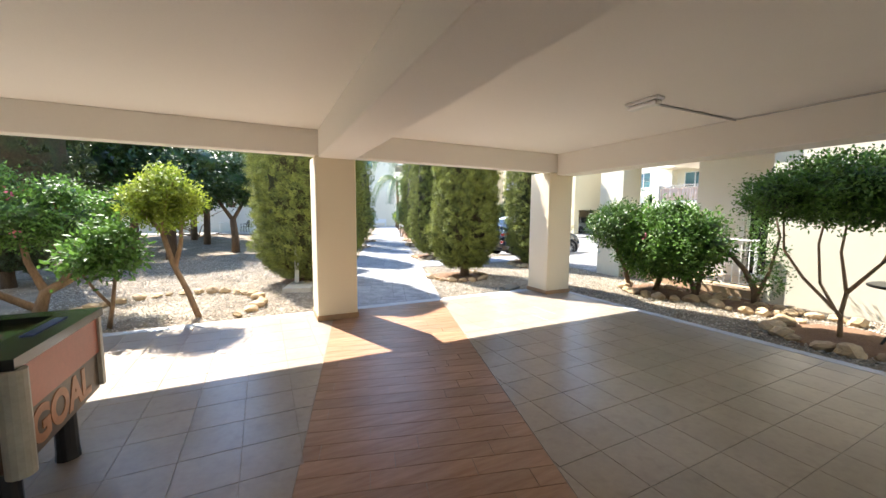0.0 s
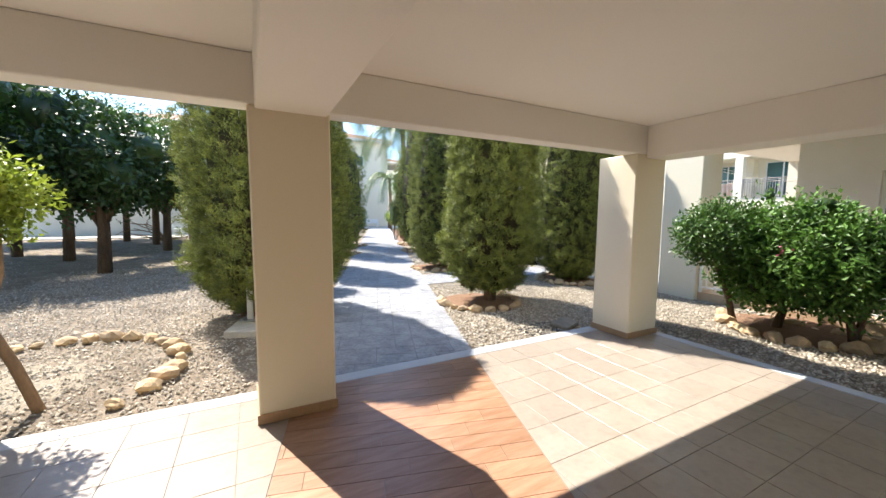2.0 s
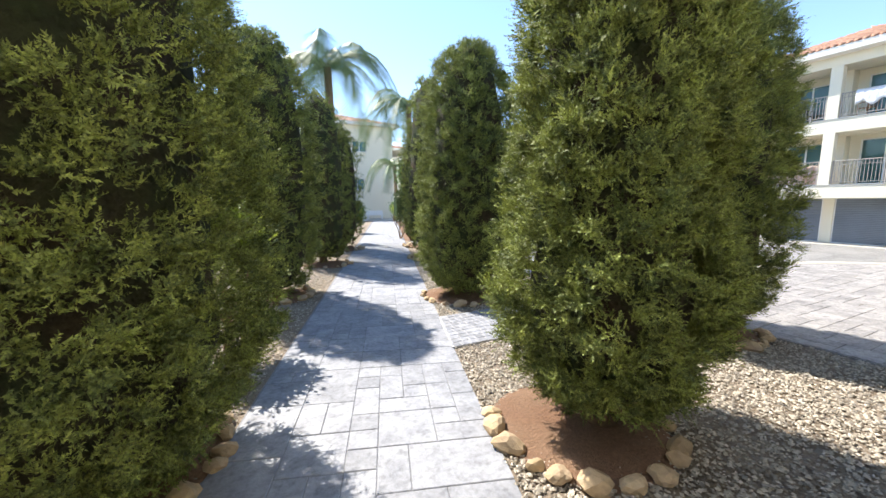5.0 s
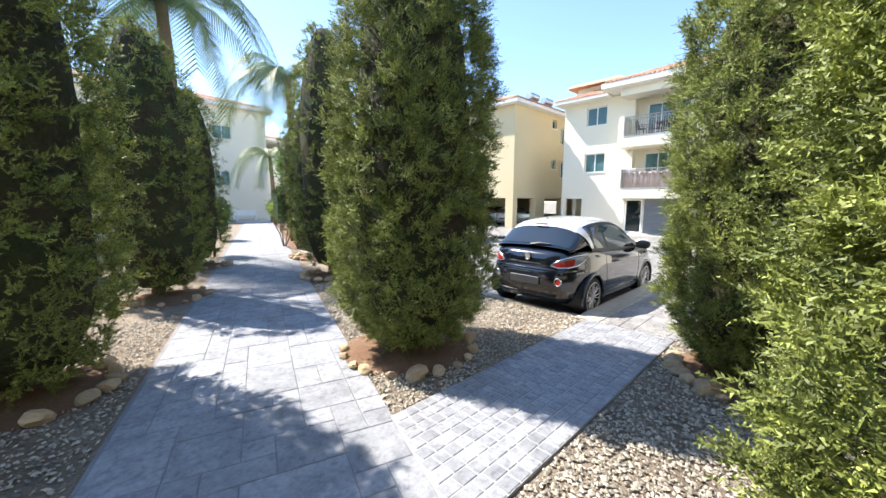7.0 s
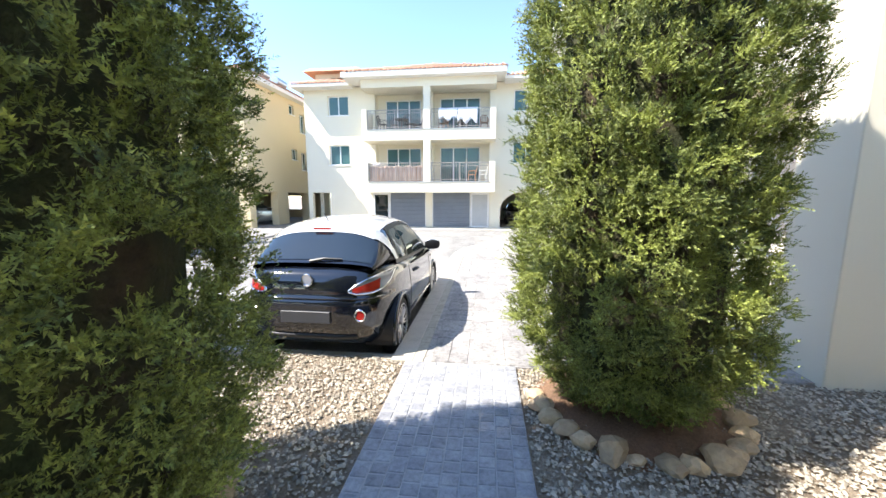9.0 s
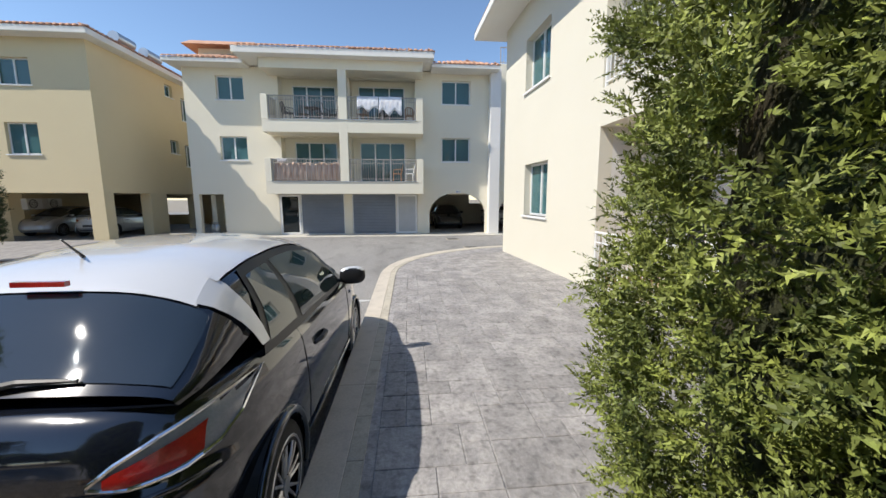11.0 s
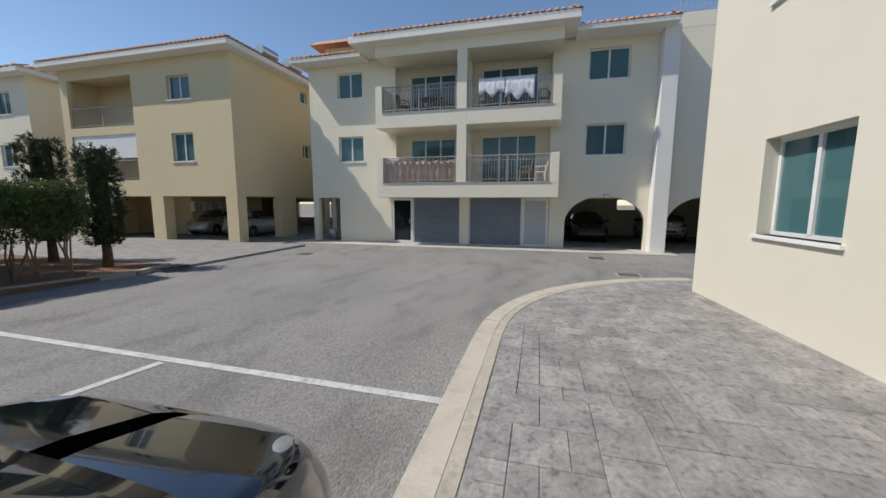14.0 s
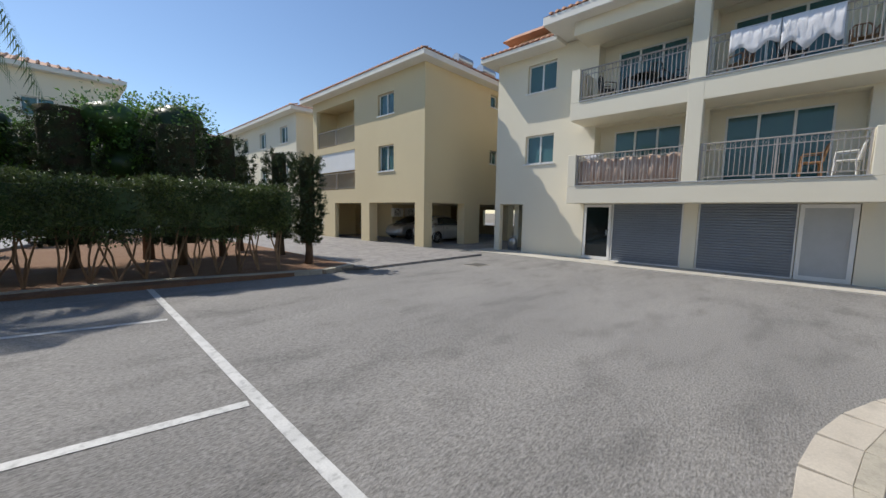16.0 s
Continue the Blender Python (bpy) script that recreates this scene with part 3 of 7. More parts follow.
# -- three-storey block with the balconies --
F, RB = 26.54, 25.35
FACE = ("x", F, -1)
block = empty("apartment_block", pose(0, 0, 0), "cream three-storey apartment block with four balconies", "building")
bm = bmesh.new()
WINS = [(18.11, 19.40, 6.52, 7.65), (18.11, 19.40, 3.60, 4.77), (6.78, 8.28, 6.52, 7.69), (6.78, 8.28, 3.60, 4.83)]
REC = [(9.65, 12.95, 5.44, 7.68), (13.36, 16.45, 5.44, 7.68), (9.65, 12.95, 2.50, 4.78), (13.36, 16.45, 2.50, 4.78)]
wall_x(bm, F, F + 0.25, 5.24, 20.9, 2.02, 8.1, WINS + REC)
wall_x(bm, F, F + 0.25, 5.9, 20.9, 1.9, 2.02, [(5.9, 8.95, 1.9, 2.02)])
wall_x(bm, F, F + 0.25, 8.95, 20.9, -0.25, 1.9, [(9.58, 13.03, -0.3, 1.9), (13.42, 16.72, -0.3, 1.9), (19.43, 20.62, -0.3, 1.9)])
# arches: wall pieces with a round head
for c0, c1 in ((5.9, 8.95), (2.1, 5.15)):
    mid, hw, n = (c0 + c1) / 2, (c1 - c0) / 2, 20
    arc = [(mid + hw * math.cos(math.pi * k / n), 0.85 + 1.13 * math.sin(math.pi * k / n)) for k in range(n + 1)]
    for (ya, za), (yb_, zb_) in zip(arc, arc[1:]):
        v = [(ya, za), (ya, 2.02), (yb_, 2.02), (yb_, zb_)]
        f0 = [bm.verts.new((F, a, b)) for a, b in v]
        f1 = [bm.verts.new((F + 0.25, a, b)) for a, b in v]
        bm.faces.new(f0)
        bm.faces.new(f1[::-1])
        for k in range(4):
            bm.faces.new((f0[k], f1[k], f1[(k + 1) % 4], f0[(k + 1) % 4]))
wall_x(bm, F, F + 0.25, -8, 5.24, 2.02, 8.1, [(2.3, 3.7, 6.52, 7.65), (2.3, 3.7, 3.6, 4.8)])
wall_x(bm, F, F + 0.25, -8, 2.1, -0.25, 2.02)
wall_x(bm, F, F + 0.25, 5.15, 5.9, -0.25, 2.02)
# sides, back, floors
wall_y(bm, 20.65, 20.9, F + 0.25, 36, 1.9, 8.1)
wall_y(bm, 20.65, 20.9, 28.2, 29.0, -0.25, 1.9)
wall_y(bm, 19.2, 19.42, F + 0.25, 31, -0.25, 1.9)
wall_x(bm, 35.75, 36, -8, 20.65, 2.0, 8.1)
wall_y(bm, -8, -7.75, F + 0.25, 35.75, -0.25, 8.1)
for z in (1.9, 4.82, 7.75):
    box(bm, F + 0.25, 35.75, -7.75, 20.65, z, z + 0.16)
box(bm, F + 0.25, 27.6, 8.97, 9.2, -0.25, 1.9)
wall_x(bm, 27.4, 27.6, 9.2, 19.2, -0.25, 1.9)
part("wall", bm, CREAM, block, "cream rendered wall")
# recess back walls with sliding doors, and side walls
bm = bmesh.new()
DOORS = [(10.2, 12.6, 5.5, 7.46), (13.78, 15.95, 5.5, 7.42), (10.2, 12.6, 2.56, 4.62), (13.78, 15.95, 2.56, 4.6)]
wall_x(bm, 27.14, 27.3, 9.4, 16.7, 2.06, 8.0, DOORS)
box(bm, F + 0.25, 27.14, 12.95, 13.36, 2.06, 8.0)
box(bm, F + 0.25, 27.14, 16.45, 16.7, 2.06, 8.0)
box(bm, F + 0.25, 27.14, 9.4, 9.65, 2.06, 8.0)
part("balcony_back_wall", bm, CREAM, block)
bm = bmesh.new()
wall_x(bm, 33.8, 34.0, -7.7, 20.6, -0.2, 1.9, [(4.6, 5.6, 1.3, 1.9), (8.6, 9.15, 1.1, 1.8)])
wall_y(bm, 9.2, 9.4, 27.6, 33.8, -0.2, 1.9)
part("rear_wall", bm, CREAM, block)
for k, d in enumerate(DOORS):
    window(block, ("x", 27.14, -1), *d, panes=3, deep=0.03, sill=False, curtain=k >= 2, name="sliding_door")
for w in WINS + [(2.3, 3.7, 6.52, 7.65), (2.3, 3.7, 3.6, 4.8)]:
    window(block, FACE, *w)
# balconies: slab, end piers, railings; the column runs through both
for z0, name in ((4.82, "balcony"), (1.90, "balcony")):
    b = empty(name)
    b.parent = block
    boxpart("slab", (RB, F, 9.30, 16.90, z0, z0 + 0.60), CREAM, b, bevel=0.01)
    boxpart("floor_edge", (RB - 0.03, RB + 0.2, 9.6, 16.6, z0 + 0.602, z0 + 0.63), SILL, b)
    for y0, y1 in ((9.30, 9.62), (16.60, 16.90)):
        boxpart("end_wall", (RB, F, y0, y1, z0 + 0.60, z0 + 1.72), CREAM, b, bevel=0.01)
    railing(b, (RB + 0.06, 9.64), (RB + 0.06, 12.92), z0 + 0.63, 1.06, RAIL_GREY, posts=3)
    railing(b, (RB + 0.06, 13.36), (RB + 0.06, 16.58), z0 + 0.63, 1.06, RAIL_GREY, posts=3)
boxpart("column", (RB - 0.004, RB + 0.38, 12.94, 13.34, 2.50, 7.70), CREAM, block, bevel=0.01)
boxpart("lintel", (RB, F, 9.3, 16.9, 7.70, 8.16), CREAM, block, bevel=0.01)
boxpart("drain_pilaster", (F - 0.5, F, 5.26, 5.80, -0.25, 8.2), WHITE_WALL, block, "white pilaster", bevel=0.01)
# shop fronts
def shop_shutter(y0, y1):
    s = empty("roller_shutter")
    s.parent = block
    bm = bmesh.new()
    for k in range(25):
        z = -0.16 + k * 0.082
        v = [(F + 0.10, z), (F + 0.075, z + 0.02), (F + 0.075, z + 0.062), (F + 0.10, z + 0.082)]
        lo = [bm.verts.new((a, y0 + 0.04, b)) for a, b in v]
        hi = [bm.verts.new((a, y1 - 0.04, b)) for a, b in v]
        for i in range(3):
            bm.faces.new((lo[i], hi[i], hi[i + 1], lo[i + 1]))
    part("slat", bm, LOUVRE, s, "grey metal shutter slats")
    bm = bmesh.new()
    box(bm, F + 0.03, F + 0.12, y0, y0 + 0.04, -0.2, 1.9)
    box(bm, F + 0.03, F + 0.12, y1 - 0.04, y1, -0.2, 1.9)
    box(bm, F + 0.03, F + 0.12, y0 + 0.04, y1 - 0.04, -0.22, -0.165)
    part("guide", bm, ALU, s)


shop_shutter(10.72, 13.02)
shop_shutter(13.43, 15.66)
SIDE_DOOR = mat("translucent_door_panel", (0.45, 0.47, 0.48), 0.4, fine=3, coarse=0.5, vary=0.05, bump=0.0)


def shop_door(y0, y1, glass, label):
    d = empty("shop_door")
    d.parent = block
    bm = bmesh.new()
    for a in ((y0, y0 + 0.1, -0.2, 1.88), (y1 - 0.1, y1, -0.2, 1.88), (y0 + 0.1, y1 - 0.1, -0.2, -0.08), (y0 + 0.1, y1 - 0.1, 1.78, 1.88)):
        box(bm, F + 0.02, F + 0.09, *a)
    part("frame", bm, ALU, d, "white door frame")
    boxpart("panel", (F + 0.05, F + 0.06, y0 + 0.1, y1 - 0.1, -0.08, 1.78), glass, d, label)
    boxpart("handle", (F - 0.02, F + 0.02, y0 + 0.13, y0 + 0.16, 0.75, 0.95), GREYMETAL, d)


shop_door(9.60, 10.70, SIDE_DOOR, "frosted panel")
shop_door(15.68, 16.71, GLASS_DARK, "dark glass panel")
tile_roof(block, 25.55, 36.6, 5.45, 8.85, 8.18, 0.7)
boxpart("parapet", (F - 0.004, F + 0.25, -8, 5.24, 8.1, 8.62), CREAM, block, "plain roof parapet", bevel=0.01)
boxpart("roof_slab", (F + 0.25, 36, -8, 5.24, 8.0, 8.12), CONCRETE, block)
railing(block, (F + 0.12, 1.0), (F + 0.12, 5.2), 8.62, 0.85, RAIL_GREY, posts=4, square=False, gap=0.2)
tile_roof(block, 25.75, 36.4, 17.75, 21.35, 8.18, 0.7)
tile_roof(block, 24.85, 36.8, 8.78, 17.85, 8.45, 1.7, eave=0.30)
tower = empty("roof_tower")
tower.parent = block
bm = bmesh.new()
wall_x(bm, 27.6, 27.8, 17.9, 20.6, 8.2, 9.25, [(18.6, 19.6, 8.6, 9.0)])
wall_y(bm, 20.4, 20.6, 27.8, 31, 8.2, 9.25)
wall_y(bm, 17.9, 18.1, 27.8, 31, 8.2, 9.25)
part("tower_wall", bm, CREAM, tower)
bm = bmesh.new()
v = [bm.verts.new(p) for p in ((27.0, 17.4, 9.25), (31.5, 17.4, 9.25), (31.5, 21.1, 9.25), (27.0, 21.1, 9.25), (27.3, 17.7, 9.5), (31.2, 17.7, 9.7), (31.2, 20.8, 9.7), (27.3, 20.8, 9.5))]
for f in ((0, 1, 2, 3), (4, 5, 6, 7), (0, 1, 5, 4), (1, 2, 6, 5), (2, 3, 7, 6), (3, 0, 4, 7)):
    bm.faces.new([v[i] for i in f])
part("tower_roof", bm, ROOF, tower, "orange tiled cap")

# -- yellow block on pillars --
YX = 24.4
YF = ("x", YX, -1)
yb = empty("yellow_block", pose(0, 0, 0), "ochre two-storey block raised on pillars over parking", "building")
bm = bmesh.new()
YW = [(25.72, 27.05, 6.42, 7.5), (25.72, 27.0, 3.58, 4.9)]
YO = [(29.25, 33.6, 5.4, 7.75), (29.25, 33.6, 2.75, 5.0)]
wall_x(bm, YX, YX + 0.25, 23.45, 34.1, 1.95, 8.3, YW + YO)
SW = [(29.4, 30.05, 7.35, 8.0), (29.45, 30.2, 4.25, 5.0), (30.8, 31.6, 6.3, 7.6), (30.8, 31.6, 3.6, 4.9)]
wall_y(bm, 23.45, 23.7, YX + 0.25, 36, 1.95, 8.3, SW)
wall_y(bm, 33.85, 34.1, YX + 0.25, 36, -0.2, 8.3)
wall_x(bm, 35.75, 36, 23.7, 33.85, -0.2, 8.3, [(25.6, 28.6, 0.5, 1.7)])
for z in (1.95, 4.95, 7.9):
    box(bm, YX + 0.25, 35.75, 23.7, 33.85, z, z + 0.3)
wall_x(bm, YX + 1.6, YX + 1.8, 28.9, 33.85, 2.25, 7.9)
box(bm, YX + 0.25, YX + 1.6, 28.95, 29.2, 2.25, 7.9)
wall_x(bm, YX, YX + 0.25, 31.5, 34.1, -0.2, 1.95)
wall_y(bm, 29.6, 29.8, YX + 3.0, 33, -0.2, 1.95)
wall_x(bm, YX + 3.0, YX + 3.2, 29.8, 33.85, -0.2, 1.95)
part("wall", bm, YELLOW, yb, "ochre rendered wall")
for x0, x1, y0, y1 in ((YX, YX + 0.55, 23.45, 24.1), (YX, YX + 0.55, 27.85, 28.65), (27.35, 28.65, 23.45, 23.95), (31.5, 32.1, 23.45, 24.0), (34.8, 35.6, 23.45, 24.0)):
    boxpart("pillar", (x0, x1, y0, y1, -0.2, 1.95), YELLOW, yb, "square rendered pillar", bevel=0.01)
for w in YW:
    window(yb, YF, *w)
for w in SW:
    window(yb, ("y", 23.45, -1), *w, panes=1 if w[1] - w[0] < 0.75 else 2, curtain=False)
for z in (5.4, 2.75):
    railing(yb, (YX + 0.1, 29.3), (YX + 0.1, 33.55), z, 1.0, RAIL_GREY, posts=3, square=False)
boxpart("awning", (YX + 0.05, YX + 0.09, 29.3, 33.55, 3.85, 5.0), WHITE, yb, "half-lowered white awning")
tile_roof(yb, YX - 0.6, 36.6, 22.9, 34.7, 8.55, 2.1, eave=0.25)


def solar_boiler(x, y, z):
    s = empty("water_boiler", pose(x, y, z), "silver horizontal water tank on the tiled roof", "water tank", "roof tanks")
    bm = bmesh.new()
    tube(bm, [(-0.6, 0, 0.55), (0.6, 0, 0.55)], 0.27, 16)
    part("tank", bm, GREYMETAL, s, smooth=False)
    for sx in (-0.4, 0.4):
        bm = bmesh.new()
        box(bm, sx - 0.02, sx + 0.02, -0.2, 0.2, -0.1, 0.32)
        part("stand", bm, GREYMETAL, s)


solar_boiler(28.3, 24.6, 9.15)
solar_boiler(30.4, 24.6, 9.15)

# -- long block further back --
lb = empty("rear_block", pose(0, 0, 0), "pale ochre block behind the yellow one", "building")
bm = bmesh.new()
RW = [(38 + 4 * k, 39.3 + 4 * k, z, z + 1.2) for k in range(5) for z in (3.6, 6.4)]
wall_x(bm, YX, YX + 0.25, 36.6, 58, -0.2, 8.3, RW)
wall_y(bm, 36.6, 36.85, YX + 0.25, 36, -0.2, 8.3)
wall_y(bm, 57.75, 58, YX + 0.25, 36, -0.2, 8.3)
part("wall", bm, CREAM, lb)
for w in RW:
    window(lb, YF, *w)
tile_roof(lb, YX - 0.6, 36.6, 36.0, 58.6, 8.55, 2.1, eave=0.25, row=0.66, col=0.48)

# -- far house at the end of the footpath --
fh = empty("far_house", pose(0, 0, 0), "pale three-storey house with a hipped tile roof", "building")
bm = bmesh.new()
FW = [(11.3, 12.8, 7.15, 8.3), (11.0, 12.5, 3.05, 4.3), (3.5, 5, 6.9, 8.1), (3.5, 5, 3.4, 4.6), (-2, -0.5, 6.9, 8.1), (-2, -0.5, 3.4, 4.6)]
wall_y(bm, 46, 46.25, -10, 15.75, -0.4, 9.9, FW)
wall_x(bm, 15.5, 15.75, 46.25, 58, -0.4, 9.9, [(48, 49.4, 6.9, 8.1), (48, 49.4, 3.4, 4.6)])
wall_x(bm, -10, -9.75, 46.25, 58, -0.4, 9.9)
wall_y(bm, 57.75, 58, -9.75, 15.5, -0.4, 9.9)
part("wall", bm, CREAM, fh)
for w in FW:
    window(fh, ("y", 46, -1), *w)
for z in (6.9, 3.4):
    window(fh, ("x", 15.75, 1), 48, 49.4, z, z + 1.2)
tile_roof(fh, -10.6, 16.4, 45.4, 58.6, 10.2, 2.0, eave=0.3, row=0.66, col=0.48)
fb2 = empty("far_balcony_block", pose(0, 0, 0), "distant cream block with stacked balconies", "building")
bm = bmesh.new()
box(bm, 19.5, 30, 72, 84, -0.4, 10)
part("wall", bm, CREAM, fb2)
for k in range(3):
    boxpart("balcony", (17.2, 19.5, 70.5, 76, 2.2 + k * 3, 3.4 + k * 3), CREAM, fb2)
    boxpart("post", (17.2, 17.5, 70.5, 70.8, 0 + k * 3, 2.2 + k * 3), CREAM, fb2)
tile_roof(fb2, 16.8, 30.6, 70.0, 84.6, 11.4, 1.6, eave=0.3, row=0.66, col=0.48)

# -- near house with the railed terrace --
NY, NX0, NXT, NX1 = 6.65, 8.15, 13.2, 18.55
NF = ("y", NY, 1)
nb = empty("near_house", pose(0, 0, 0), "pale cream house with a railed ground-floor terrace", "building")
bm = bmesh.new()
NW = [(15.32, 16.78, 1.24, 2.60), (15.40, 16.9, 4.50, 5.85)]
wall_y(bm, NY - 0.25, NY, NXT, NX1, -0.3, 6.75, NW)
wall_x(bm, NX1 - 0.25, NX1, -8, NY - 0.25, -0.3, 6.75)
wall_x(bm, NX0, NX0 + 0.25, -8, 3.14, -0.3, 6.75)
wall_y(bm, -8, -7.75, NX0 + 0.25, NX1 - 0.25, -0.3, 6.75)
inner = bmesh.new()
wall_x(inner, NXT, NXT + 0.25, 5.05, NY - 0.25, -0.3, 6.75)
TD = [(12.22, 13.19, 0.16, 2.52), (11.6, 13.12, 3.65, 5.7)]
wall_y(inner, 5.05, 5.3, 9.8, NXT, -0.3, 6.75, TD)
wall_x(inner, 9.8, 10.05, 3.14, 5.05, -0.3, 6.75, [(3.2, 4.25, 0.16, 2.30)])
part("terrace_wall", inner, TERRACE, nb, "white rendered terrace wall")
wall_y(bm, 2.89, 3.14, NX0 + 0.25, 9.8, -0.3, 6.75)
box(bm, NX0 - 0.15, NXT, 5.3, NY + 0.004, 2.96, 3.60)
box(bm, NX0 - 0.15, 9.8, 3.14, 5.3, 2.96, 3.3)
box(bm, NX0, NXT, 5.3, NY, 6.1, 6.75)
box(bm, NX0 + 0.25, NX1 - 0.25, -7.75, NY - 0.25, 6.65, 6.75)
part("wall", bm, CREAM_NB, nb, "pale cream rendered wall")
boxpart("corner_column", (7.93, 8.58, 5.97, NY + 0.006, -0.1, 6.75), CREAM_NB, nb, "square corner column", bevel=0.01)
boxpart("terrace_floor", (NX0 - 0.12, NXT, 3.14, NY - 0.02, -0.3, 0.13), mat("terrace_tile", (0.55, 0.40, 0.26), 0.4, fine=20, coarse=3, vary=0.06, bump=0.05), nb, "tan terrace tiles")
boxpart("terrace_kerb", (8.6, NXT, NY - 0.10, NY + 0.05, -0.3, 0.15), CONCRETE, nb, "pale concrete terrace edge", bevel=0.008)
bm = bmesh.new()
box(bm, NXT - 0.012, NXT, 5.31, NY - 0.1, 0.134, 0.22)
box(bm, 10.06, 12.1, 5.3, 5.312, 0.134, 0.22)
part("skirting", bm, SKIRT, nb, "brown tiled skirting")
for w in NW:
    window(nb, NF, *w, deep=0.18, curtain=False, glass=GLASS)
for d in TD:
    window(nb, ("y", 5.3, 1), *d, panes=2, deep=0.05, sill=False, curtain=False, glass=GLASS_DARK, frame_w=0.05, name="sliding_door")
window(nb, ("x", 9.8, -1), 3.2, 4.25, 0.16, 2.30, panes=2, deep=0.08, sill=False, curtain=False, glass=GLASS_DARK, frame_w=0.06, name="sliding_door")
railing(nb, (8.62, NY - 0.02), (NXT, NY - 0.02), 0.15, 0.95, WHITE, posts=4, gap=0.13)
railing(nb, (8.02, 3.2), (8.02, 5.95), 0.13, 0.95, WHITE, posts=2, gap=0.13)
railing(nb, (NX0, NY - 0.05), (NXT, NY - 0.05), 3.60, 0.95, WHITE, posts=3, gap=0.13)
tile_roof(nb, NX0 - 0.7, NX1 + 0.75, -8.7, NY + 0.85, 6.97, 2.2, eave=0.22)
# the street front east of the terrace stands slightly out of square
for ob in nb.children_recursive:
    if ob.type == "MESH" and ob.matrix_basis == Matrix.Identity(4) and ob.data.users == 1:
        for v in ob.data.vertices:
            if v.co.x > 13.15:
                v.co.y += 0.0593 * (v.co.x - 13.15)


# ---- plants ----
RNG = np.random.default_rng(7)


def unit(v):
    return v / np.maximum(np.linalg.norm(v, axis=1, keepdims=True), 1e-9)


def kites(p, d, length, width, up=None, fold=0.0):
    """Leaves as four-cornered blades: base p, direction d."""
    n = len(p)
    side = unit(np.cross(d, up if up is not None else RNG.normal(size=(n, 3))))
    L, W = length[:, None], width[:, None]
    nrm = np.cross(side, d)
    v = np.empty((n, 4, 3))
    v[:, 0] = p
    v[:, 1] = p + d * L * 0.45 + side * W * 0.5 + nrm * W * fold
    v[:, 2] = p + d * L
    v[:, 3] = p + d * L * 0.45 - side * W * 0.5 + nrm * W * fold
    return v.reshape(-1, 3), np.arange(n * 4).reshape(n, 4)


def spikes(p, d, length, width, up):
    """Needles as single narrow triangles."""
    n = len(p)
    side = unit(np.cross(d, up)) * width[:, None] * 0.5
    v = np.stack([p - side, p + side, p + d * length[:, None]], 1)
    return v.reshape(-1, 3), np.arange(n * 3).reshape(n, 3)


def cypress_profile(h):
    """Crown radius (of 1) at height h (0 to 1)."""
    low = np.clip(h / 0.2, 0, 1)
    top = np.clip((1 - h) / 0.52, 0, 1)
    return (0.50 + 0.50 * np.sin(low * np.pi / 2) ** 0.8) * np.sqrt(1 - (1 - top) ** 2.4)


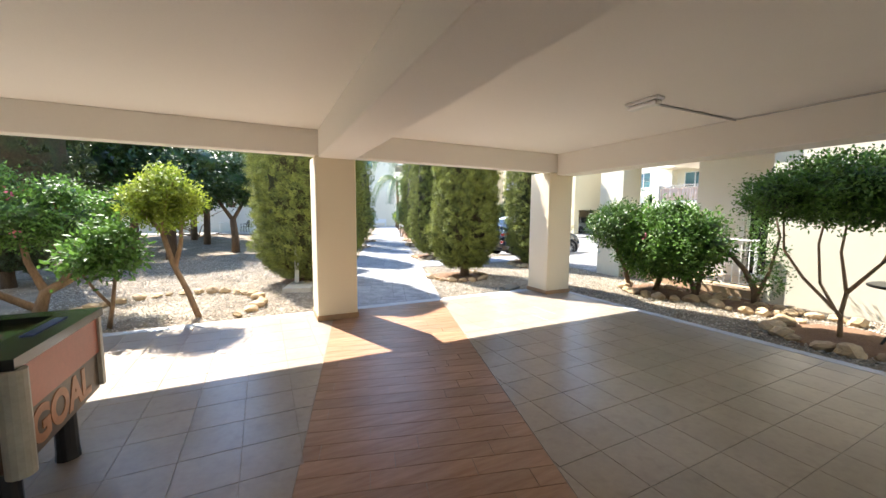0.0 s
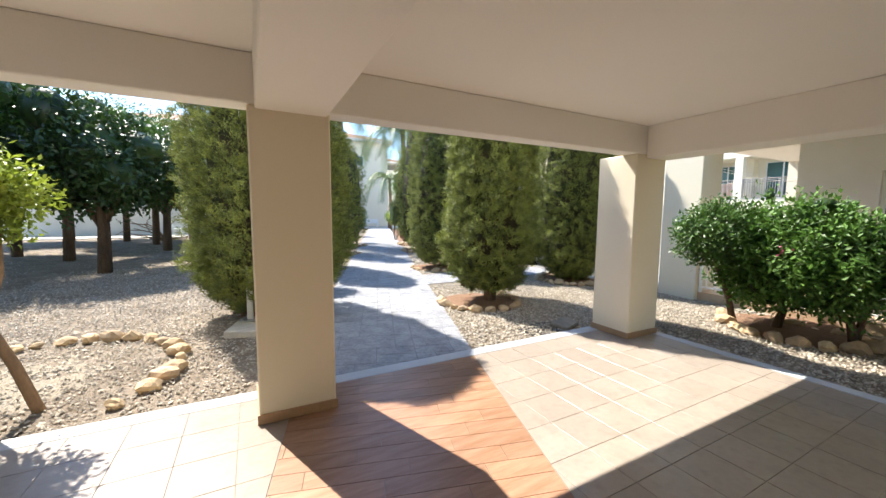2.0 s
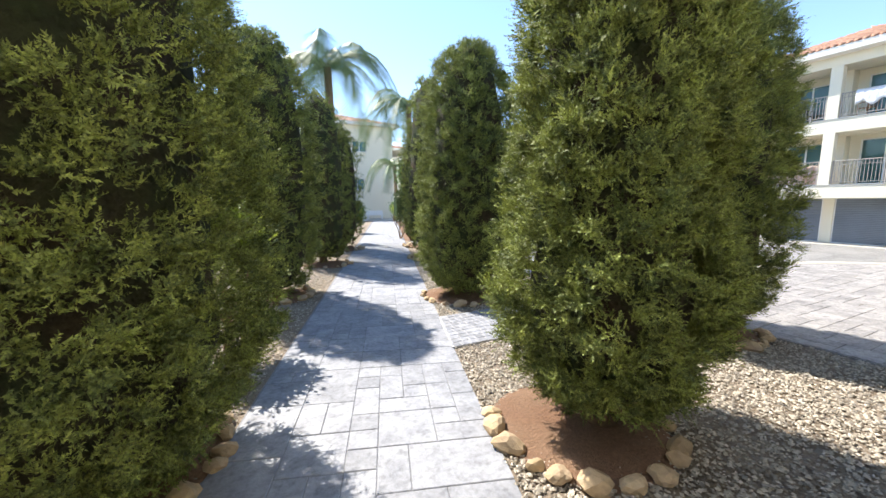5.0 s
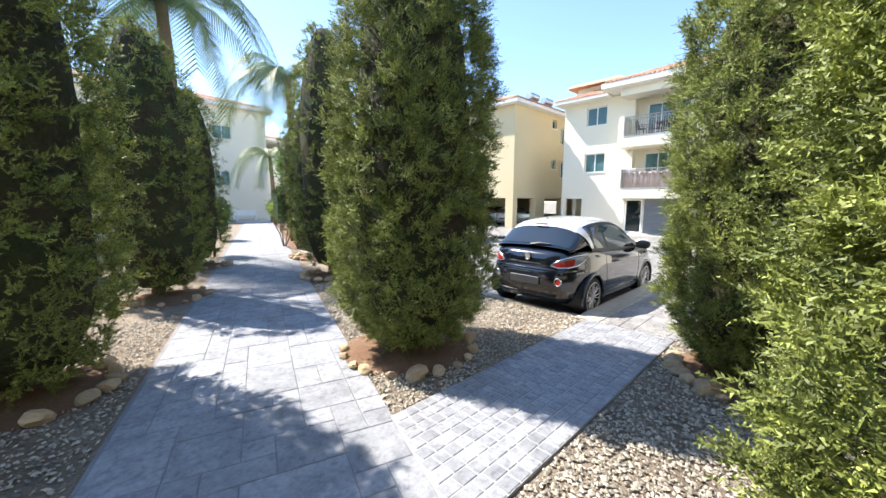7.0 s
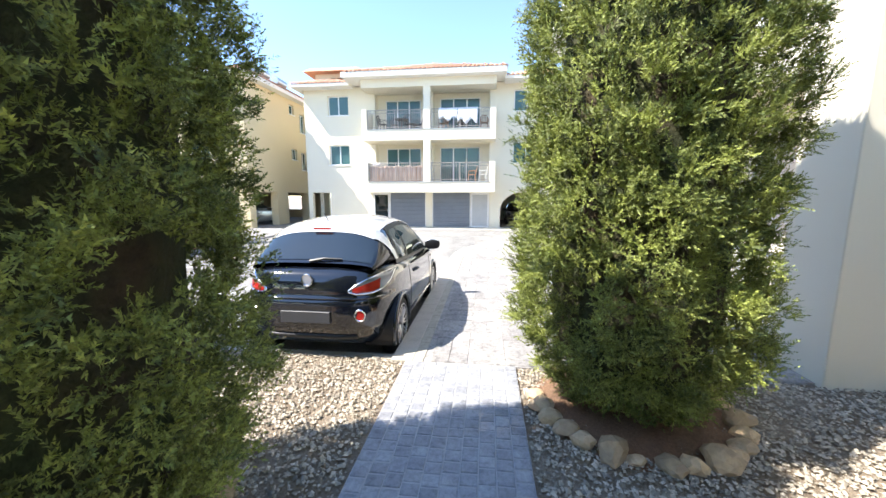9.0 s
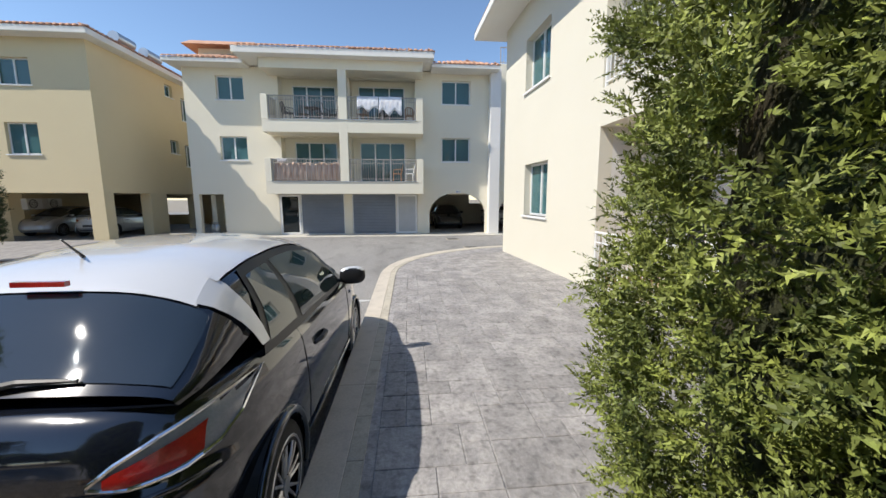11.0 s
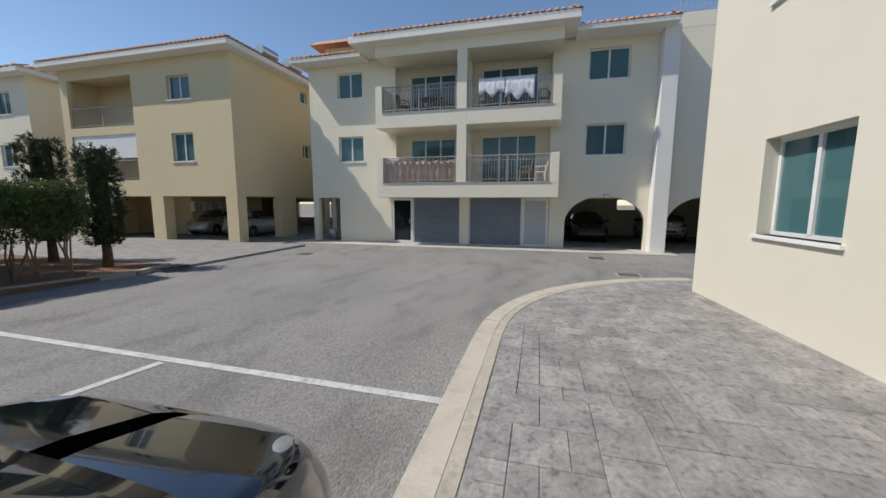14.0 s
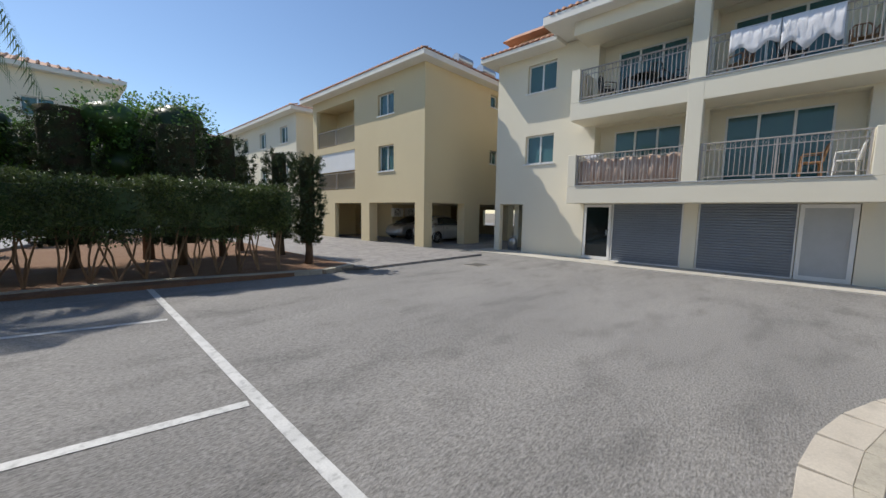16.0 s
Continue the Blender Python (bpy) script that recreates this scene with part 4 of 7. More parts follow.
def make_cypress(x, y, r, h, base, seed, label, tufts=1200, per=16, leaf=1.0, foliage=None, group="clipped cypresses", name="cypress_tree", trunk=True, flat=False, blades=8, taper=0.0):
    """Feathery tufts of upswept sprigs, set with blades, round a core coloured as brown inner shade."""
    tree = empty(name, pose(x, y, -0.03, 0, 0, (seed * 47) % 360), label, "tree", group)
    g = np.random.default_rng(seed)
    ht = g.beta(1.0, 1.12, tufts) * 0.985
    th = g.uniform(0, 2 * np.pi, tufts)
    lump = 1 + 0.05 * np.sin(3 * th + 9 * ht + seed) + 0.04 * np.sin(7 * th - 15 * ht) + g.normal(0, 0.045, tufts)
    for wave in (0.62, 0.36, 0.22):
        ph = g.uniform(0, 6.28, 3)
        k = 2 * np.pi / wave
        arc, up = th * r, ht * (h - base)
        lump = lump + wave * 0.10 / r * np.sin(k * arc + ph[0] + 1.3 * np.sin(0.7 * k * up + ph[1])) * np.sin(0.55 * k * up + ph[2])
    lump = lump * (1 - taper * np.clip((ht - 0.2) / 0.15, 0, 1))
    rad = (np.minimum(1, (1.02 - ht) / 0.04) * (0.8 + 0.2 * np.minimum(1, ht / 0.3)) if flat else cypress_profile(ht)) * lump - 0.075 / r
    rad = rad - np.where(g.uniform(size=tufts) < 0.4, g.uniform(0.05, 0.13, tufts), 0.0) / r
    out = np.stack([np.cos(th), np.sin(th), np.zeros(tufts)], 1)
    foot = np.stack([rad * r * np.cos(th), rad * r * np.sin(th), base + ht * (h - base)], 1)
    axis = unit(out * 0.9 + np.array([0, 0, 0.62]) + g.normal(0, 0.28, (tufts, 3)))
    size = g.uniform(0.75, 1.3, tufts) * (1 + 0.25 * (leaf - 1))
    # sprigs fan out of each tuft
    n = tufts * per
    d = unit(np.repeat(axis, per, 0) + g.normal(0, 0.5, (n, 3)))
    L = np.repeat(size, per) * g.uniform(0.05, 0.125, n)
    F = np.repeat(foot, per, 0) + g.normal(0, 0.022, (n, 3))
    face = unit(np.repeat(out, per, 0) + np.array([0, 0, 0.45]) + g.normal(0, 0.55, (n, 3)))
    side = unit(np.cross(d, face))
    # blades stand left and right of each sprig, and one at its tip
    k = blades
    at = np.linspace(0.22, 1.0, k)
    sign = np.where(np.arange(k) % 2 == 0, 1.0, -1.0)
    sign[-1] = 0.0
    P = (F[:, None, :] + d[:, None, :] * (L[:, None] * at[None, :])[:, :, None]).reshape(-1, 3)
    D = unit((d[:, None, :] + side[:, None, :] * (sign * 0.95)[None, :, None]).reshape(-1, 3) + g.normal(0, 0.42, (n * k, 3)))
    wide = leaf * (12 / k) ** 0.6
    v, f = spikes(P, D, g.uniform(0.015, 0.027, n * k) * wide, g.uniform(0.009, 0.013, n * k) * wide, np.repeat(face, k, 0) + g.normal(0, 0.25, (n * k, 3)))
    ob = new("crown", mesh_np("crown", v, f, foliage or CYPRESS))
    ob.parent = tree
    tagged(ob, "dense feathery green sprays", kind="stuff")
    # closed shell inside the tufts; its dark colour stands for shade in the gaps
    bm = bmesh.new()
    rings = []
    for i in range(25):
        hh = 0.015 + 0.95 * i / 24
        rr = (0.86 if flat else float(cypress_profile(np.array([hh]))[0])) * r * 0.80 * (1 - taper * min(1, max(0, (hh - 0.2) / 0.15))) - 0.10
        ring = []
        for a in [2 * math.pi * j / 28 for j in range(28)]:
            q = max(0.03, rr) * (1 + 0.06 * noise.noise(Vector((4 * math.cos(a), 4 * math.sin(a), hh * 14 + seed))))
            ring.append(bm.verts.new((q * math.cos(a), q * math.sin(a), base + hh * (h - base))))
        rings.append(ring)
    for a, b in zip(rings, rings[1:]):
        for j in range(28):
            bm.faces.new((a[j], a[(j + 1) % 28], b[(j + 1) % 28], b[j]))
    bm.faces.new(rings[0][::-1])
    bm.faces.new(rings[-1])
    part("inner_crown", bm, CYPRESS_SHADE, tree, "closed shell coloured as brown twigs in shade", smooth=True)
    if trunk:
        bm = bmesh.new()
        tube(bm, [(0, 0, -0.22), (0.03, 0.02, base * 0.6), (0, 0, base + 0.5), (0, 0, h * 0.7)], [0.14, 0.11, 0.09, 0.03], 9)
        part("trunk", bm, BARK, tree, smooth=True)
    return tree


CY = "tall dense green cypress in a ring of ochre stones"
CYPRESSES = [  # place, radius, height, foot of the crown, tufts, sprigs in each, blades on each
             (0.95, 8.46, 1.12, 4.3, 0.14, 4300, 17, 10), (2.2, 13.15, 0.9, 4.8, 0.14, 1700, 13, 9), (3.65, 16.6, 0.82, 4.8, 0.16, 900, 12, 8), (4.8, 19.8, 0.8, 4.6, 0.16, 700, 11, 7),
             (4.41, 7.56, 0.83, 4.8, 0.26, 3700, 20, 11), (5.53, 11.6, 0.91, 4.6, 0.14, 3300, 17, 11), (7.48, 8.56, 0.90, 4.6, 0.10, 3500, 18, 11),
             (6.85, 16.2, 0.85, 5.6, 0.24, 750, 12, 8), (7.9, 19.2, 0.82, 5.2, 0.24, 600, 11, 7), (8.9, 22.6, 0.82, 5.0, 0.24, 500, 11, 7)]
for k, (x, y, r, h, base, cl, per, bl) in enumerate(CYPRESSES):
    make_cypress(x, y, r, h, base, k + 1, CY, cl, per, 0.8 if cl > 2000 else 1.0, blades=bl, taper=0.12 if k == 4 else 0.0)
# dark clipped columns behind the hedge
for k, (x, y, r, h) in enumerate(((12.7, 24.6, 0.85, 4.15), (14.9, 23.6, 0.8, 3.9), (16.35, 25.0, 0.8, 4.0), (17.35, 26.4, 0.6, 3.6), (18.0, 24.2, 0.5, 3.6), (17.75, 21.6, 0.45, 3.2))):
    make_cypress(x, y, r, h, 0.5, k + 31, "dark square-topped clipped conifer behind the hedge", 420, 11, 1.3, CONIFER_DARK, "clipped conifers", "clipped_conifer", blades=4, flat=True)


def crown_points(blobs, n, g, shell=0.55):
    """Points in a set of ellipsoid blobs (x, y, z, rx, ry, rz), crowded to their outsides."""
    vol = np.array([b[3] * b[4] * b[5] for b in blobs]) ** 0.8
    pick = g.choice(len(blobs), n, p=vol / vol.sum())
    B = np.array(blobs)[pick]
    d = unit(g.normal(size=(n, 3)))
    rad = g.uniform(shell, 1.0, n) ** 0.7
    rad *= 1 + g.normal(0, 0.07, n)
    return B[:, :3] + d * rad[:, None] * B[:, 3:6], d


def leafy(name, label, category, x, y, z, stems, blobs, n, size, leaf, bark, group="", flowers=0, core=True, shell=0.5, seed=1, droop=0.0):
    """A bush or tree: bent stems, a core coloured as inner shade and many leaves round it."""
    g = np.random.default_rng(seed)
    thing = empty(name, pose(x, y, z), label, category, group)
    for pts, r0, r1 in stems:
        bm = bmesh.new()
        k = len(pts)
        slim = 0.62 if name == "open_tree" else 1.0
        tube(bm, pts, [slim * (r0 + (r1 - r0) * i / (k - 1)) for i in range(k)], 8)
        part("stem", bm, bark, thing, smooth=True)
    # leaves sit in small sprays
    per = 9
    c, d = crown_points(blobs, n // per, g, shell)
    P = np.repeat(c, per, 0) + g.normal(0, size * 0.9, (len(c) * per, 3))
    D = unit(np.repeat(d, per, 0) * 0.6 + g.normal(0, 0.75, P.shape) + np.array([0, 0, -droop]))
    m = len(P)
    v, f = kites(P, D, g.uniform(0.7, 1.35, m) * size, g.uniform(0.38, 0.62, m) * size, up=unit(np.repeat(d, per, 0) + np.array([0, 0, 0.8]) + g.normal(0, 0.5, P.shape)), fold=0.12)
    ob = new("foliage", mesh_np("foliage", v, f, leaf))
    ob.parent = thing
    tagged(ob, kind="stuff")
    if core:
        # solid blobs in the dark leaf colour, standing for shade inside the crown
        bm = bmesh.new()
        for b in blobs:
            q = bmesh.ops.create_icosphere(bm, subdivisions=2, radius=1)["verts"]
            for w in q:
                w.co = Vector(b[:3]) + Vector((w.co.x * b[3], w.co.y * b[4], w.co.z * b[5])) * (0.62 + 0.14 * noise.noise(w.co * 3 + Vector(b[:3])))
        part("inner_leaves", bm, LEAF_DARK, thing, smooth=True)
    if flowers:
        c, d = crown_points(blobs, flowers // 6, g, 0.95)
        P = np.repeat(c, 6, 0) + g.normal(0, 0.035, (len(c) * 6, 3)) + np.repeat(d, 6, 0) * 0.06
        v, f = kites(P, unit(g.normal(size=P.shape)), np.full(len(P), 0.045), np.full(len(P), 0.035))
        ob = new("blossom", mesh_np("blossom", v, f, FLOWER))
        ob.parent = thing
        tagged(ob, "pink blossom", kind="stuff")
    return thing


# west garden
leafy("lime_leaf_tree", "small tree with yellow-green leaves and leaning trunk", "tree", -0.87, 6.12, -0.03,
      [([(0, 0, 0), (-0.12, 0.02, 0.4), (-0.28, 0.05, 0.8), (-0.38, 0.05, 1.25)], 0.042, 0.032), ([(-0.26, 0.05, 0.75), (-0.18, 0.1, 1.1), (-0.16, 0.1, 1.5)], 0.035, 0.02),
       ([(-0.38, 0.05, 1.25), (-0.6, 0, 1.6), (-0.7, 0, 1.8)], 0.03, 0.012), ([(-0.38, 0.05, 1.25), (-0.3, -0.1, 1.7), (-0.2, -0.1, 1.95)], 0.03, 0.012)],
      [(-0.35, 0, 1.80, 0.36, 0.36, 0.30), (-0.60, 0.05, 1.68, 0.23, 0.28, 0.25), (-0.08, 0.05, 1.70, 0.23, 0.28, 0.24), (-0.35, 0.05, 1.48, 0.34, 0.32, 0.18), (-0.32, 0, 2.02, 0.24, 0.24, 0.15)],
      7500, 0.055, LEAF_LIME, PALEBARK, core=False, shell=0.25, seed=3)
leafy("young_shrub", "young shrub with glossy green leaves", "shrub", -1.85, 6.0, -0.03,
      [([(0, 0, 0), (0.05, 0, 0.3), (0.1, 0.02, 0.7)], 0.03, 0.02), ([(0.04, 0, 0.3), (-0.12, 0.0, 0.55), (-0.25, 0, 0.8)], 0.022, 0.012)],
      [(0.12, 0, 1.0, 0.3, 0.3, 0.26), (-0.15, 0, 0.95, 0.28, 0.28, 0.2), (0.1, 0, 1.25, 0.2, 0.2, 0.16)], 2600, 0.085, LEAF_FRESH, PALEBARK, seed=4, shell=0.3, core=False)
leafy("flowering_bush", "green bush with pink and orange blossom", "bush", -3.0, 7.2, -0.03,
      [([(0, 0, 0), (0.1, 0, 0.35), (0.5, 0.05, 0.6), (0.75, 0.1, 0.95)], 0.09, 0.04), ([(0.1, 0, 0.35), (-0.1, 0.1, 0.8), (-0.15, 0.1, 1.2)], 0.06, 0.03), ([(0.3, 0, 0.5), (0.45, -0.1, 0.8), (0.5, -0.1, 1.2)], 0.05, 0.02), ([(0, 0, 0.1), (-0.6, 0, 0.5), (-0.9, 0, 1.0)], 0.06, 0.03)],
      [(-0.1, 0, 1.45, 0.75, 0.6, 0.45), (0.55, 0, 1.35, 0.5, 0.5, 0.4), (-0.7, 0, 1.4, 0.6, 0.6, 0.5), (0.3, 0.1, 1.8, 0.35, 0.4, 0.25), (1.0, 0.1, 1.65, 0.3, 0.3, 0.3), (-0.4, 0.1, 1.95, 0.3, 0.4, 0.22)],
      15000, 0.06, LEAF_FRESH, PALEBARK, flowers=170, seed=5)
leafy("lime_shrub", "rounded shrub with bright yellow-green leaves", "shrub", 1.6, 10.55, -0.03,
      [([(0, 0, 0), (0.05, 0, 0.4), (0.0, 0.02, 0.9)], 0.045, 0.03), ([(0.03, 0, 0.35), (-0.2, 0.05, 0.7), (-0.3, 0.05, 1.0)], 0.03, 0.015), ([(0.03, 0, 0.35), (0.22, -0.05, 0.7), (0.3, -0.05, 1.0)], 0.03, 0.015)],
      [(0, 0, 1.45, 0.38, 0.4, 0.36), (-0.3, 0, 1.3, 0.28, 0.32, 0.26), (0.25, 0, 1.3, 0.25, 0.32, 0.26), (0, 0, 1.72, 0.24, 0.26, 0.18)], 5500, 0.065, LEAF_LIME, PALEBARK, core=False, shell=0.3, seed=14)
make_cypress(-4.6, 10.2, 1.35, 6.0, 0.3, 51, "broad dark conifer in the garden", 800, 12, 1.6, CONIFER_DARK, "", "garden_conifer", blades=4)
leafy("citrus_tree", "dark green round-headed citrus tree", "tree", -0.95, 16.0, -0.03,
      [([(0, 0, 0), (0, 0, 0.6), (-0.05, 0, 1.3)], 0.15, 0.11), ([(-0.05, 0, 1.25), (-0.45, 0, 1.9), (-0.7, 0, 2.4)], 0.08, 0.03), ([(-0.05, 0, 1.25), (0.3, 0.1, 1.9), (0.5, 0.1, 2.4)], 0.08, 0.03)],
      [(-0.2, 0, 2.7, 1.3, 1.3, 0.9), (-1.0, 0, 2.5, 0.9, 1.0, 0.8), (0.65, 0, 2.5, 0.8, 1.0, 0.75), (-0.1, 0, 3.3, 0.9, 0.9, 0.6)], 11000, 0.10, LEAF_DARK, BARK, seed=6)
BG = [(-6.5, 20, 2.2, 4.8), (-3.4, 24, 2.4, 5.4), (-10.5, 16, 2.4, 5.2), (0.6, 27, 2.0, 5.0), (-14.5, 22, 3.0, 6.2), (-8, 29, 3.0, 6.0), (-2.2, 34, 2.6, 5.6), (3.4, 33, 1.8, 4.6), (-7.0, 12.2, 1.8, 4.2), (-2.4, 20.5, 1.7, 4.4), (-11.5, 25, 2.8, 6.2), (-5.2, 27, 2.5, 5.6), (-12, 12, 2.2, 5.0), (-4.5, 17.9, 1.5, 4.2), (-2.7, 14.4, 1.3, 3.6), (-5.6, 15.4, 1.7, 4.5), (-8.8, 21.5, 2.2, 5.2), (0.2, 22.5, 1.6, 4.6)]
for k, (x, y, r, h) in enumerate(BG):
    h, r = h * 1.3, r * 1.12
    g = random.Random(k)
    blobs = [(g.uniform(-0.6, 0.6) * r, g.uniform(-0.6, 0.6) * r, h * g.uniform(0.40, 0.86), r * g.uniform(0.4, 0.62), r * g.uniform(0.4, 0.62), h * g.uniform(0.14, 0.2)) for _ in range(10)] + [(0, 0, h * 0.62, r * 0.8, r * 0.8, h * 0.3)]
    leafy("garden_tree", "leafy dark green tree in the gravel garden", "tree", x, y, -0.03,
          [([(0, 0, 0), (0.05, 0, h * 0.25), (0.0, 0.05, h * 0.5)], 0.16, 0.1), ([(0.02, 0, h * 0.25), (r * 0.4, 0, h * 0.5)], 0.09, 0.04), ([(0.02, 0, h * 0.25), (-r * 0.4, 0.1, h * 0.5)], 0.09, 0.04)],
          blobs, 8000, 0.15, (LEAF_DARK, LEAF)[k % 2], BARK, "garden trees", seed=60 + k)
# east bed: round bougainvillea, its small neighbour, and the open tree
leafy("bougainvillea", "rounded green bougainvillea bush with few flowers", "bush", 7.06, 4.25, -0.03,
      [([(0, 0.2, 0), (0.05, 0.15, 0.3), (0, 0.1, 0.7)], 0.06, 0.035), ([(0.05, -0.55, 0), (0.0, -0.5, 0.3), (-0.1, -0.1, 0.6)], 0.06, 0.03), ([(0.05, -0.55, 0.1), (0.1, -0.6, 0.5), (0.05, -0.45, 0.9)], 0.045, 0.02)],
      [(0, 0.1, 1.0, 0.82, 0.85, 0.62), (0.0, -0.2, 1.1, 0.7, 0.7, 0.55), (0, 0.35, 0.78, 0.65, 0.6, 0.48), (0.05, 0.1, 1.5, 0.5, 0.55, 0.32), (0, -0.4, 0.75, 0.55, 0.5, 0.42), (0.1, -0.65, 1.35, 0.3, 0.3, 0.22), (-0.1, -0.2, 1.72, 0.16, 0.2, 0.14), (0.1, 0.5, 1.6, 0.14, 0.14, 0.16), (-0.35, 0.6, 1.2, 0.3, 0.28, 0.3), (0.0, -0.85, 1.0, 0.3, 0.25, 0.25), (-0.1, 0.35, 1.85, 0.08, 0.08, 0.14)], 21000, 0.078, LEAF_FRESH, BARK, flowers=40, seed=8, shell=0.5)
leafy("bougainvillea", "looser leggy bougainvillea beside the railing", "bush", 7.5, 2.95, -0.03,
      [([(0, 0, 0), (0.02, 0.05, 0.3), (0.0, 0.2, 0.6), (-0.05, 0.45, 0.9)], 0.07, 0.03), ([(0, 0, 0.2), (0.1, -0.1, 0.6), (0.1, -0.2, 1.2), (0.05, -0.1, 1.7)], 0.035, 0.01)],
      [(0.05, -0.1, 0.5, 0.4, 0.35, 0.35), (0.05, -0.05, 0.95, 0.35, 0.3, 0.3), (0.05, 0.05, 1.4, 0.3, 0.3, 0.25)], 1500, 0.05, LEAF, BARK, seed=9, shell=0.1, core=False)
leafy("round_shrub", "clipped round dark green shrub by the column", "shrub", 6.85, 4.85, -0.03,
      [([(0, 0, 0), (-0.1, 0.05, 0.4), (-0.3, 0.15, 0.9)], 0.05, 0.03)], [(-0.42, 0.15, 1.3, 0.46, 0.46, 0.4), (-0.1, 0.2, 1.42, 0.45, 0.42, 0.36)], 8000, 0.06, LEAF, BARK, seed=10, shell=0.6)
leafy("open_tree", "small open-branched tree with a dense dark leafy top", "tree", 6.42, 1.62, -0.03,
      [([(0, 0, 0), (0.02, 0.02, 0.35), (0.05, 0.0, 0.6)], 0.045, 0.035), ([(0.0, 0, 0.3), (-0.15, 0.35, 0.75), (-0.2, 0.55, 1.1), (-0.15, 0.6, 1.5)], 0.035, 0.018), ([(0.0, 0, 0.25), (-0.1, 0.2, 0.7), (-0.1, 0.25, 1.2), (-0.1, 0.2, 1.6)], 0.032, 0.016),
       ([(0.05, 0, 0.6), (0.1, -0.25, 1.0), (0.2, -0.4, 1.5)], 0.04, 0.015), ([(0.05, 0, 0.6), (0.1, 0.1, 1.1), (0.05, 0.05, 1.6)], 0.035, 0.015), ([(0.1, -0.25, 1.0), (-0.1, -0.5, 1.3), (-0.1, -0.6, 1.7)], 0.025, 0.01)],
      [(0, 0.0, 1.95, 0.8, 0.85, 0.36), (-0.1, 0.6, 1.8, 0.6, 0.5, 0.32), (0.1, -0.6, 1.75, 0.6, 0.6, 0.35), (0, 0, 1.62, 0.6, 0.6, 0.2), (0, -0.9, 1.9, 0.5, 0.5, 0.4)], 26000, 0.055, LEAF_FRESH, PALEBARK, seed=11, shell=0.45)
# small shrubs at the far end of the path
for k, (x, y) in enumerate(((5.55, 21.4), (10.6, 29.5), (11.6, 33.0), (12.6, 36.0), (6.9, 26.5))):
    leafy("path_shrub", "small rounded shrub beside the footpath", "shrub", x, y, -0.03, [([(0, 0, -0.12), (0.03, 0, 0.7), (0, 0, 1.1)], 0.04, 0.03)],
          [(0, 0, 1.35, 0.5, 0.5, 0.4), (0.1, 0.1, 1.0, 0.4, 0.4, 0.3)], 1800, 0.09, (LEAF, LEAF_LIME)[k % 2], BARK, "path shrubs", seed=80 + k)

